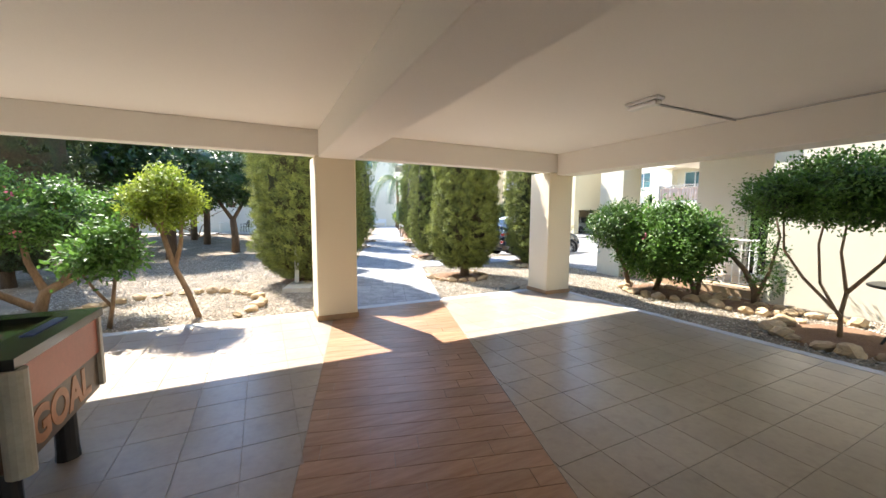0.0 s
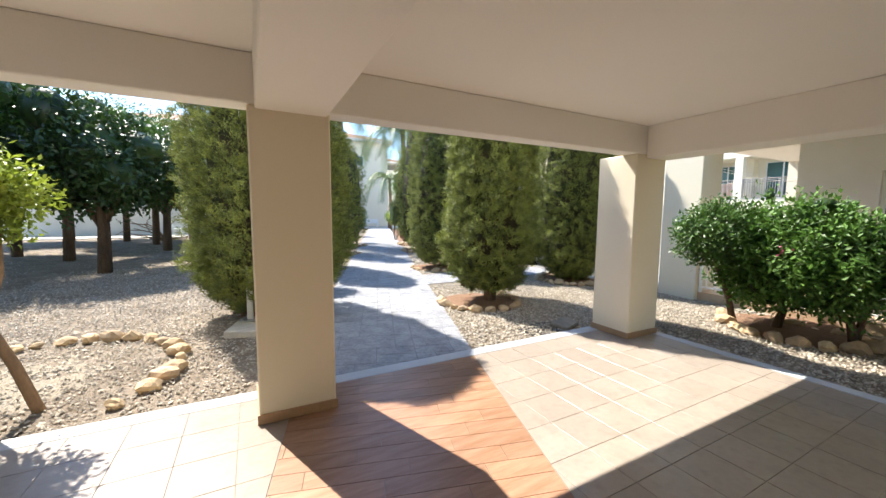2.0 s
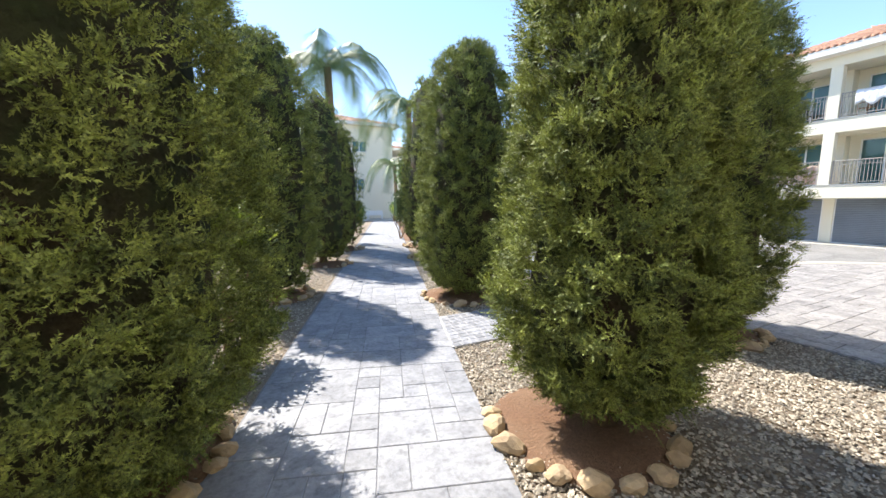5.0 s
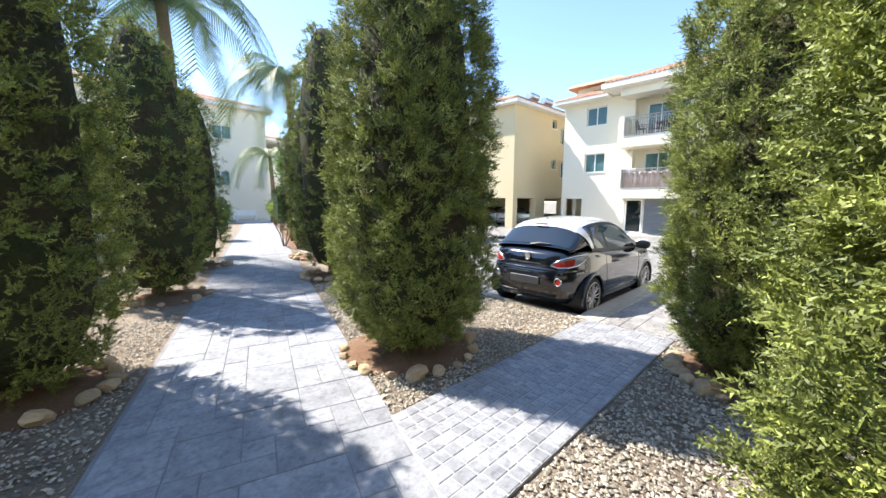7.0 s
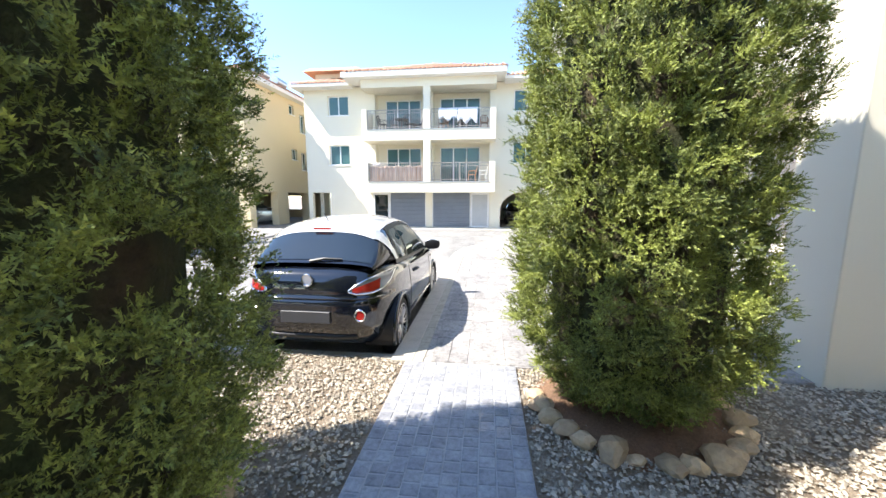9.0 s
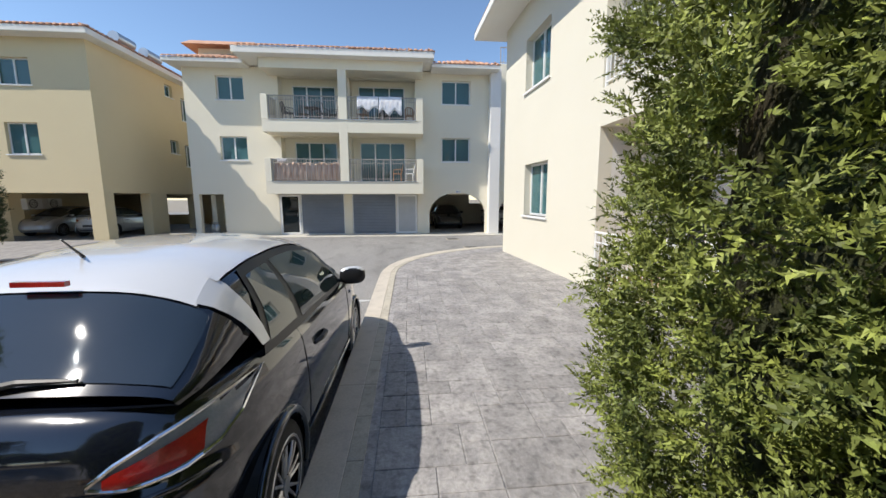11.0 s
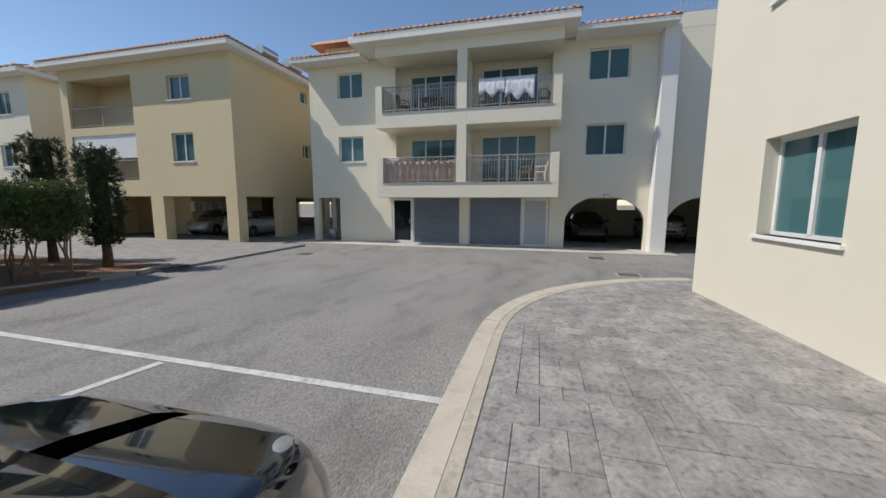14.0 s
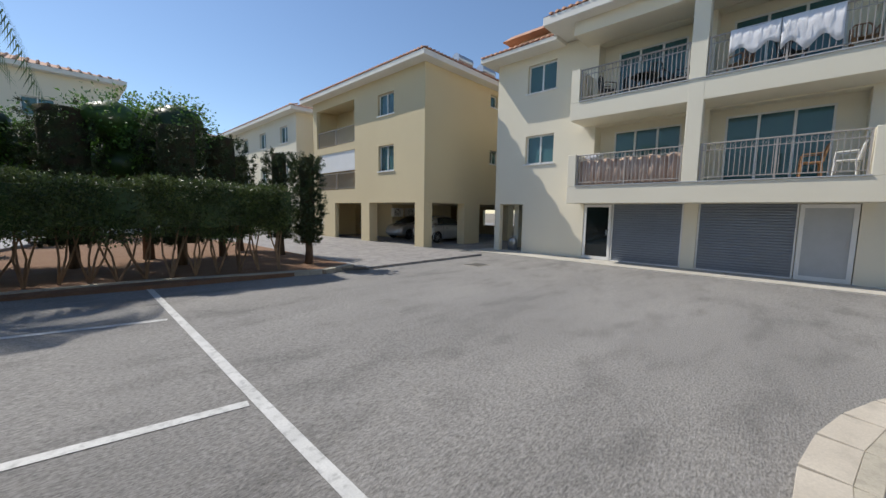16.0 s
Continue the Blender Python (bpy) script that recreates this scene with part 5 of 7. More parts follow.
# clipped hedge on bare stems
def hedge():
    g = np.random.default_rng(21)
    p0, p1 = np.array([7.9, 22.55]), np.array([16.85, 21.0])
    d = (p1 - p0) / np.linalg.norm(p1 - p0)
    nrm = np.array([-d[1], d[0]])
    L = float(np.linalg.norm(p1 - p0))
    thing = empty("hedge", pose(0, 0, 0), "clipped dark green hedge on bare woody stems", "hedge")
    n = 4200
    s = g.uniform(0, L, n)
    face = g.choice(4, n, p=[0.52, 0.33, 0.1, 0.05])
    w = np.where(face == 0, -0.55 + np.abs(g.normal(0, 0.06, n)), np.where(face == 2, 0.55, g.uniform(-0.55, 0.55, n)))
    top = 2.08 + 0.05 * np.sin(s * 2.1) + 0.04 * np.sin(s * 5.3)
    z = np.where(face == 1, top - np.abs(g.normal(0, 0.05, n)), g.uniform(0.85 + 0.12 * np.sin(s * 3.1), top))
    z = np.where(face == 3, 0.95, z)
    w = w + 0.07 * np.sin(s * 3.7) + 0.05 * np.sin(s * 1.3 + z * 4)
    c = np.stack([p0[0] + d[0] * s + nrm[0] * w, p0[1] + d[1] * s + nrm[1] * w, z], 1)
    per = 11
    P = np.repeat(c, per, 0) + g.normal(0, 0.06, (n * per, 3))
    out = np.where(face[:, None] == 1, np.array([0, 0, 1.0]), np.array([-nrm[0], -nrm[1], 0.2]))
    D = unit(np.repeat(out, per, 0) * 0.5 + g.normal(0, 0.7, P.shape))
    m = len(P)
    v, f = kites(P, D, g.uniform(0.05, 0.09, m), g.uniform(0.025, 0.04, m), fold=0.1)
    ob = new("foliage", mesh_np("foliage", v, f, LEAF_HEDGE))
    ob.parent = thing
    tagged(ob, kind="stuff")
    # closed body under the leaves; its darker green paints the hedge's inner shade
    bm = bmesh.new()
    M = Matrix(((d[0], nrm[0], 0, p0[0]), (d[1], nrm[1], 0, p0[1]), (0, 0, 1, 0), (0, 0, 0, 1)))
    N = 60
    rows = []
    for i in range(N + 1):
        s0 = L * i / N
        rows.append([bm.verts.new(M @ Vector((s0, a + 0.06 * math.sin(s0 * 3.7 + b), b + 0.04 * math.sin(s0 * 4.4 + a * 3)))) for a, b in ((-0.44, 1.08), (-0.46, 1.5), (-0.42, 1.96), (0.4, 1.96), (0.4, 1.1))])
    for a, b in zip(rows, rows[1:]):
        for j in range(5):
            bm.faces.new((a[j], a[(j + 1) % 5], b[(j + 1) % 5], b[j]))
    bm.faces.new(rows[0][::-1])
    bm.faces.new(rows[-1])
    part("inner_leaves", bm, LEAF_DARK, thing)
    rr = random.Random(5)
    for i in range(19):
        s0 = 0.25 + (L - 0.5) * i / 18
        b0 = M @ Vector((s0, rr.uniform(-0.15, 0.15), 0.0))
        for k in range(rr.choice((3, 4))):
            e = M @ Vector((s0 + rr.uniform(-0.5, 0.5), rr.uniform(-0.4, 0.4), 1.15))
            mid = b0.lerp(e, 0.45) + Vector((rr.uniform(-0.1, 0.1), rr.uniform(-0.1, 0.1), -0.08))
            bm = bmesh.new()
            tube(bm, [b0 + Vector((0, 0, -0.16)), mid, e], [0.026, 0.02, 0.014], 6)
            part("stem", bm, PALEBARK, thing)


hedge()
for k, (x, y, r, h) in enumerate(((14.4, 25.6, 2.1, 5.5), (10.8, 25.6, 1.8, 4.6))):
    g = random.Random(90 + k)
    leafy("garden_tree", "broad fresh green tree behind the hedge", "tree", x, y, -0.14, [([(0, 0, 0), (0, 0, 1.2), (0.1, 0, 2.2)], 0.16, 0.09)],
          [(g.uniform(-0.6, 0.6) * r, g.uniform(-0.6, 0.6) * r, h * g.uniform(0.5, 0.85), r * 0.5, r * 0.5, h * 0.16) for _ in range(9)] + [(0, 0, h * 0.6, r * 0.8, r * 0.8, h * 0.3)], 12000, 0.11, LEAF_FRESH, BARK, "garden trees", seed=95 + k)


def palm(x, y, h, seed, fronds=15):
    g = random.Random(seed)
    thing = empty("palm_tree", pose(x, y, -0.05), "slender palm with drooping pale green fronds", "tree", "palms")
    bm = bmesh.new()
    tube(bm, [(0, 0, 0), (0.1, 0, h * 0.5), (0, 0, h)], [0.22, 0.16, 0.14], 10)
    part("trunk", bm, PALEBARK, thing, smooth=True)
    for i in range(fronds):
        a, up = 2 * math.pi * i / fronds + g.uniform(-0.2, 0.2), g.uniform(0.25, 1.1)
        L = g.uniform(3.4, 4.5)
        spine = []
        for k in range(9):
            t = k / 8
            rr = L * t * (1 - 0.25 * t)
            spine.append(Vector((rr * math.cos(a), rr * math.sin(a), h + L * (up * t - (0.55 + up) * t * t * 1.05))))
        vs, fs = [], []
        for k in range(8):
            for q in range(8):
                p = spine[k].lerp(spine[k + 1], q / 8)
                dr = (spine[k + 1] - spine[k]).normalized()
                sd = dr.cross(Vector((0, 0, 1))).normalized()
                ll = 0.85 * (1 - 0.75 * abs((k + q / 8) / 8 - 0.4))
                for s in (-1, 1):
                    tip = p + sd * s * ll * 0.75 + dr * ll * 0.35 + Vector((0, 0, -ll * 0.55))
                    base = len(vs)
                    vs += [tuple(p), tuple(p + dr * 0.05), tuple(tip)]
                    fs.append((base, base + 1, base + 2))
        ob = new("frond", mesh_np("frond", vs, fs, PALMLEAF))
        ob.parent = thing


palm(4.7, 21.0, 7.05, 1, 18)
palm(9.35, 24.4, 6.9, 2, 15)
palm(13.4, 38.5, 5.2, 3, 12)


# ---- cars ----
PAINT_BLACK = mat("black_car_paint", (0.006, 0.008, 0.014), 0.10, fine=300, coarse=1, vary=0.05, bump=0.0, coat=1.0)
PAINT_SILVER = mat("silver_car_paint", (0.52, 0.53, 0.54), 0.3, 0.6, fine=300, coarse=1, vary=0.04, bump=0.0, coat=1.0)
PAINT_WHITE = mat("white_roof_paint", (0.66, 0.67, 0.68), 0.2, 0.2, fine=300, coarse=1, vary=0.03, bump=0.0, coat=1.0)
CAR_GLASS = glass_mat("car_glass", (0.015, 0.022, 0.028), 0.02, 0.9)
SIDE_GLASS = glass_mat("side_glass", (0.03, 0.05, 0.05), 0.02, 0.9)
for gm in (CAR_GLASS, SIDE_GLASS):
    gm.node_tree.nodes["Principled BSDF"].inputs["IOR"].default_value = 1.7
TYRE = mat("tyre_rubber", (0.02, 0.02, 0.02), 0.85, fine=60, coarse=5, vary=0.15, bump=0.3)
RIM = mat("alloy_rim", (0.55, 0.55, 0.56), 0.3, 0.9, fine=40, coarse=3, vary=0.05, bump=0.02)
CHROME = mat("chrome", (0.75, 0.75, 0.76), 0.12, 1.0, vary=0.02, bump=0.0)
RED_LENS = mat("red_lamp_lens", (0.45, 0.02, 0.015), 0.15, fine=90, coarse=8, vary=0.15, bump=0.3, coat=1.0)
CLEAR_LENS = mat("clear_lamp_lens", (0.30, 0.31, 0.32), 0.12, fine=90, coarse=8, vary=0.1, bump=0.3, coat=1.0)
PLATE = mat("number_plate", (0.05, 0.052, 0.06), 0.5, vary=0.1, bump=0.0)

TOP = [(0.14, 1.035), (0.2, 1.085), (0.35, 1.235), (0.5, 1.375), (0.62, 1.43), (0.9, 1.472), (1.3, 1.49), (1.6, 1.483), (1.9, 1.44), (2.1, 1.375), (2.4, 1.235), (2.7, 1.065), (2.95, 0.925)]
CAR_A, CAR_XC = 1.85, 1.85


def ramp_of(table, x):
    """A smooth curve through a short table of (x, value)."""
    if x <= table[0][0]:
        return table[0][1]
    for (a, va), (b, vb) in zip(table, table[1:]):
        if x <= b:
            return va + (vb - va) * (x - a) / (b - a)
    return table[-1][1]


def car_top(x):
    return sum(ramp_of(TOP, x + d) for d in (-0.06, -0.03, 0.0, 0.03, 0.06)) / 5


SHOULDER = [(0.0, 0.965), (0.15, 1.0), (0.5, 1.01), (1.2, 0.985), (2.2, 0.955), (2.7, 0.93), (3.1, 0.88), (3.4, 0.81), (3.6, 0.72), (3.7, 0.64)]
REAR_IN = [(0.0, 0.16), (0.10, 0.07), (0.25, 0.015), (0.45, 0.0), (0.60, 0.0), (0.645, 0.012), (0.68, 0.055), (0.75, 0.05), (0.88, 0.065), (0.96, 0.10), (1.0, 0.15)]
NOSE_IN = [(0.0, 0.14), (0.12, 0.05), (0.3, 0.0), (0.5, 0.01), (0.7, 0.05), (0.9, 0.12), (1.0, 0.2)]
WIDE = [(0.0, 0.775), (0.08, 0.82), (0.25, 0.85), (0.45, 0.86), (0.62, 0.858), (0.75, 0.848), (0.88, 0.835), (0.95, 0.815), (1.0, 0.785)]
WHEELS_X, WHEEL_R = (0.62, 2.93), 0.308


def car_floor(x):
    return 0.19 + 0.08 * max(0.0, 1 - x / 0.5) + 0.06 * max(0.0, (x - 3.3) / 0.4)


def hull(t, v):
    """The lower body: t runs round the plan, v from the sill (0) to the shoulder (1)."""
    c, s = math.cos(t), math.sin(t)
    e = 2 / 5
    x = CAR_XC + CAR_A * math.copysign(abs(c) ** e, c)
    x += ramp_of(REAR_IN, v) * max(0.0, 1 - x / 0.9) - ramp_of(NOSE_IN, v) * max(0.0, (x - 2.8) / 0.9)
    y = ramp_of(WIDE, v) * math.copysign(abs(s) ** e, s)
    z = car_floor(x) + (ramp_of(SHOULDER, x) - car_floor(x)) * v
    return Vector((x, y, z))


def rear_point(y, z, out=0.0):
    """A point of the tail at half-width y and height z, pushed out by out."""
    v = (z - 0.27) / (0.985 - 0.27)
    w = ramp_of(WIDE, v)
    q = (1 - min(0.999, abs(y) / w) ** 5) ** 0.2
    x = CAR_XC - CAR_A * q
    x += ramp_of(REAR_IN, v) * max(0.0, 1 - x / 0.9)
    side = (abs(y) / w) ** 4
    return Vector((x - out * (1 - 0.6 * side), y + math.copysign(out * side, y), z))


def cabin(x, s, grow=0.0):
    """A point of the cabin's right half: s runs from the belt line (0) over the roof's edge to the middle (1)."""
    belt = ramp_of(SHOULDER, x) - 0.012
    zt = max(car_top(x) + grow, belt + 0.004)
    d = abs(x - 1.45) / (1.62 if x < 1.45 else 1.80)
    hb = 0.80 * math.sqrt(max(0.05, 1 - d ** 4.5))
    ht = hb - 0.40 * (zt - belt) - 0.02
    edge = 0.085 * min(1, (zt - belt) / 0.3)
    if s < 0.55:
        t = s / 0.55
        y, z = hb + (ht - hb) * t + 0.04 * math.sin(math.pi * t), belt + (zt - edge - belt) * t
    else:
        t = (s - 0.55) / 0.45
        y = ht * (1 - t) ** 0.8
        z = zt - edge * (1 - math.sin(t * math.pi / 2)) ** 1.5
    return y + grow * (1 - s), z


def cabin_panel(name, x_of, xs, ss, material, car, sides=(1,), grow=0.006, label="", both=False):
    """A panel laid on the cabin: x_of(x, s) may slant its ends."""
    for sd in sides:
        bm = bmesh.new()
        srow = list(ss) + ([-v for v in reversed(ss[:-1])] if both else [])
        grid = []
        for x in xs:
            row = []
            for s in srow:
                xx = x_of(x, abs(s))
                y, z = cabin(xx, abs(s), grow)
                row.append(bm.verts.new((xx, (y if s >= 0 else -y) * sd, z)))
            grid.append(row)
        for a, b in zip(grid, grid[1:]):
            for k in range(len(srow) - 1):
                bm.faces.new((a[k], a[k + 1], b[k + 1], b[k]))
        part(name, bm, material, car, label, smooth=True)


def steps(a, b, n):
    return [a + (b - a) * i / n for i in range(n + 1)]


def make_car(m, label, paint, roof, group=""):
    car = empty("car", m, label, "car", group)
    # lower body with open wheel arches
    NU, NV = 168, 34
    bm = bmesh.new()
    rings = []
    for j in range(NV + 1):
        rings.append([bm.verts.new(hull(2 * math.pi * (i + 0.5) / NU, j / NV)) for i in range(NU)])
    for a, b in zip(rings, rings[1:]):
        for i in range(NU):
            q = (a[i], a[(i + 1) % NU], b[(i + 1) % NU], b[i])
            c = sum((v.co for v in q), Vector()) / 4
            if abs(c.y) > 0.6 and any(math.hypot(c.x - x, c.z - WHEEL_R) < 0.348 for x in WHEELS_X):
                continue
            bm.faces.new(q)
    prev = rings[-1]
    for k, f in enumerate((0.93, 0.8, 0.6, 0.35, 0.1)):
        ring = []
        for v in rings[-1]:
            rise = 0.022 * (1 - f * f)
            ring.append(bm.verts.new((CAR_XC + (v.co.x - CAR_XC) * (1 - 0.04 * (1 - f)), v.co.y * f, v.co.z + rise)))
        for i in range(NU):
            bm.faces.new((prev[i], prev[(i + 1) % NU], ring[(i + 1) % NU], ring[i]))
        prev = ring
    bmesh.ops.delete(bm, geom=[v for v in bm.verts if not v.link_faces], context="VERTS")
    part("body", bm, paint, car, smooth=True)
    same = lambda x, s: x
    full = [0, 0.2, 0.4, 0.52, 0.6, 0.7, 0.8, 0.9, 1.0]
    cabin_panel("cabin_frame", same, steps(0.16, 2.94, 36), full, paint, car, grow=0.0, both=True)
    cabin_panel("roof", lambda x, s: x + (0.06 * (1 - s) if x > 1.9 else 0.0), steps(0.46, 2.02, 22), [0.575, 0.60, 0.64, 0.68, 0.76, 0.84, 0.92, 1.0], roof, car, grow=0.010, both=True, label="pale metallic roof")
    cabin_panel("rear_window", same, steps(0.19, 0.45, 8), [0.50, 0.55, 0.6, 0.7, 0.8, 0.9, 1.0], CAR_GLASS, car, both=True, grow=0.012)
    cabin_panel("windscreen", same, steps(2.08, 2.84, 10), [0.40, 0.5, 0.6, 0.7, 0.85, 1.0], CAR_GLASS, car, both=True, grow=0.010)
    door = lambda x, s: 1.12 + (x - 1.12) * (1 - 0.66 * max(0.0, s - 0.03))
    cabin_panel("window_surround", door, steps(0.60, 2.72, 22), [0.0, 0.1, 0.2, 0.3, 0.42, 0.52, 0.54], BLACK, car, sides=(1, -1), grow=0.008)
    cabin_panel("door_window", door, steps(1.14, 2.60, 14), [0.05, 0.15, 0.27, 0.38, 0.49], SIDE_GLASS, car, sides=(1, -1), grow=0.013)
    cabin_panel("quarter_window", door, steps(0.66, 1.05, 6), [0.07, 0.17, 0.3, 0.4, 0.48], SIDE_GLASS, car, sides=(1, -1), grow=0.013)
    cabin_panel("roof_trim", same, steps(0.60, 2.34, 22), [0.545, 0.57, 0.595], PAINT_WHITE if roof is not paint else CHROME, car, sides=(1, -1), grow=0.016, label="bright roof trim")
    cabin_panel("pillar_trim", lambda x, s: 0.60 + (x - 0.60) * (0.35 + 1.1 * s) + 0.10 * (0.6 - s), steps(0.46, 0.62, 4), [0.08, 0.2, 0.3, 0.4, 0.5, 0.58], roof, car, sides=(1, -1), grow=0.016, label="pale rear pillar trim")
    for sd in (1, -1):
        # tail lamp on the curved corner
        ys = steps(0.43, 0.765, 10)
        low = [(0.43, 0.80), (0.52, 0.775), (0.66, 0.785), (0.74, 0.82), (0.765, 0.87)]
        high = [(0.43, 0.812), (0.50, 0.865), (0.60, 0.915), (0.70, 0.955), (0.765, 0.97)]
        bm = bmesh.new()
        grid = [[bm.verts.new(rear_point(sd * y, ramp_of(low, y) + (ramp_of(high, y) - ramp_of(low, y)) * k / 5, 0.016)) for k in range(6)] for y in ys]
        for a, b in zip(grid, grid[1:]):
            for k in range(5):
                bm.faces.new((a[k], a[k + 1], b[k + 1], b[k]))
        lamp = part("tail_lamp", bm, CLEAR_LENS, car, "clear outer lamp glass", smooth=True)
        bm = bmesh.new()
        grid = [[bm.verts.new(rear_point(sd * y, ramp_of(low, y) + (ramp_of(high, y) - ramp_of(low, y)) * (0.10 + 0.62 * k / 4), 0.022)) for k in range(5)] for y in steps(0.47, 0.70, 8)]
        for a, b in zip(grid, grid[1:]):
            for k in range(4):
                bm.faces.new((a[k], a[k + 1], b[k + 1], b[k]))
        part("red_lens", bm, RED_LENS, lamp, smooth=True)
        bm = bmesh.new()
        loop = [rear_point(sd * y, ramp_of(low, y), 0.018) for y in ys] + [rear_point(sd * y, ramp_of(high, y), 0.018) for y in reversed(ys)]
        tube(bm, loop + loop[:1], 0.008, 6)
        part("lamp_rim", bm, CHROME, lamp)
        f0 = rear_point(sd * 0.55, 0.575)
        bm = bmesh.new()
        tube(bm, [f0 + Vector((0.05, 0, 0)), f0 + Vector((-0.012, 0, 0))], 0.050, 18)
        fog = part("fog_lamp", bm, RED_LENS if sd < 0 else CLEAR_LENS, car)
        bm = bmesh.new()
        tube(bm, [f0 + Vector((-0.012, 0.054 * math.cos(t), 0.054 * math.sin(t))) for t in [2 * math.pi * k / 18 for k in range(19)]], 0.010, 6)
        part("fog_ring", bm, CHROME, fog)
        # mirror: dark housing with a pale cap
        M = pose(2.43, sd * 0.915, 1.005, 0, 0, -sd * 12)
        bm = bmesh.new()
        bmesh.ops.create_uvsphere(bm, u_segments=20, v_segments=14, radius=1)
        for v in bm.verts:
            v.co = M @ Vector((0.075 * v.co.x if v.co.x > 0 else 0.035 * v.co.x, 0.125 * math.copysign(abs(v.co.y) ** 0.75, v.co.y), 0.082 * math.copysign(abs(v.co.z) ** 0.75, v.co.z)))
        box(bm, 2.41, 2.47, sd * 0.81 - 0.06, sd * 0.81 + 0.06, 0.945, 0.975)
        mir = part("door_mirror", bm, BLACK, car, smooth=True)
        bm = bmesh.new()
        bmesh.ops.create_uvsphere(bm, u_segments=20, v_segments=14, radius=1)
        bmesh.ops.delete(bm, geom=[v for v in bm.verts if v.co.x < -0.75 or v.co.z < (-0.25 if v.co.x > 0.2 else 0.25)], context="VERTS")
        for v in bm.verts:
            v.co = M @ Vector(((0.082 if v.co.x > 0 else 0.043) * v.co.x, 0.131 * math.copysign(abs(v.co.y) ** 0.75, v.co.y), 0.089 * math.copysign(abs(v.co.z) ** 0.75, v.co.z)))
        part("mirror_cap", bm, roof, mir, "pale mirror cap", smooth=True)
        bm = bmesh.new()
        tube(bm, [(1.24, sd * 0.845, 0.80), (1.32, sd * 0.872, 0.806), (1.45, sd * 0.868, 0.80), (1.5, sd * 0.845, 0.797)], [0.012, 0.017, 0.017, 0.012], 8)
        part("door_handle", bm, BLACK, car)
        bm = bmesh.new()
        q = bmesh.ops.create_uvsphere(bm, u_segments=18, v_segments=12, radius=1)["verts"]
        bmesh.ops.transform(bm, matrix=pose(3.36, sd * 0.60, 0.745, 0, 22, -sd * 30) @ Matrix.Diagonal((0.20, 0.085, 0.075, 1)), verts=q)
        part("headlamp", bm, CLEAR_LENS, car, smooth=True)
        for x0, x1 in ((1.06, 1.03), (2.42, 2.50)):
            bm = bmesh.new()
            pts = []
            for v in steps(0.12, 0.99, 10):
                x = x0 + (x1 - x0) * v
                c = (x - CAR_XC) / CAR_A
                pts.append(Vector((x, sd * (ramp_of(WIDE, v) * (1 - abs(c) ** 5) ** 0.2 + 0.0005), car_floor(x) + (ramp_of(SHOULDER, x) - car_floor(x)) * v)))
            tube(bm, pts, 0.004, 5)
            part("door_seam", bm, BLACK, car)
        bm = bmesh.new()
        tube(bm, [(0.98, sd * 0.845, 0.34), (1.6, sd * 0.856, 0.36), (2.5, sd * 0.848, 0.34)], [0.012, 0.02, 0.012], 6)
        part("sill_trim", bm, paint, car, smooth=True)
        boxpart("side_repeater", (2.66, 2.70, sd * 0.846 - 0.008, sd * 0.846 + 0.008, 0.775, 0.81), CHROME, car, bevel=0.004)
        for x in WHEELS_X:
            bm = bmesh.new()
            prof = [(0.20, 0.0), (0.272, 0.0), (0.300, 0.02), (WHEEL_R, 0.06), (WHEEL_R, 0.14), (0.300, 0.18), (0.20, 0.19)]
            rg = [[bm.verts.new((x + r * math.cos(t), sd * (0.845 - d), WHEEL_R + r * math.sin(t))) for r, d in prof] for t in [2 * math.pi * k / 32 for k in range(32)]]
            for i in range(32):
                a, b = rg[i], rg[(i + 1) % 32]
                for k in range(len(prof) - 1):
                    bm.faces.new((a[k], a[k + 1], b[k + 1], b[k]))
            wheel = part("wheel", bm, TYRE, car, smooth=True)
            bm = bmesh.new()
            tube(bm, [(x, sd * 0.765, WHEEL_R), (x, sd * 0.755, WHEEL_R)], 0.235, 28)
            part("hub_face", bm, BLACK, wheel)
            bm = bmesh.new()
            tube(bm, [Vector((x + 0.226 * math.cos(t), sd * 0.838, WHEEL_R + 0.226 * math.sin(t))) for t in [2 * math.pi * k / 32 for k in range(33)]], 0.011, 6)
            for k in range(16):
                t = 2 * math.pi * (k // 2) / 8 + (0.15 if k % 2 else -0.15)
                tube(bm, [(x + 0.05 * math.cos(t), sd * 0.828, WHEEL_R + 0.05 * math.sin(t)), (x + 0.15 * math.cos(t), sd * 0.838, WHEEL_R + 0.15 * math.sin(t)), (x + 0.222 * math.cos(t * 1.0), sd * 0.836, WHEEL_R + 0.222 * math.sin(t))], [0.011, 0.008, 0.007], 6)
            tube(bm, [(x, sd * 0.81, WHEEL_R), (x, sd * 0.842, WHEEL_R)], 0.045, 14)
            part("rim", bm, RIM, wheel, "silver spoked alloy rim")
            bm = bmesh.new()
            arc = [math.pi * (-0.10 + 1.20 * k / 24) for k in range(25)]
            tube(bm, [Vector((x + 0.352 * math.cos(t), sd * (0.835 + 0.01 * math.sin(t)), WHEEL_R + 0.352 * math.sin(t))) for t in arc], 0.024, 8)
            part("wheel_arch", bm, paint, car, smooth=True)
            bm = bmesh.new()
            r0 = [bm.verts.new((x + 0.37 * math.cos(t), sd * 0.835, WHEEL_R + 0.37 * math.sin(t))) for t in arc]
            r1 = [bm.verts.new((x + 0.37 * math.cos(t), sd * 0.52, WHEEL_R + 0.37 * math.sin(t))) for t in arc]
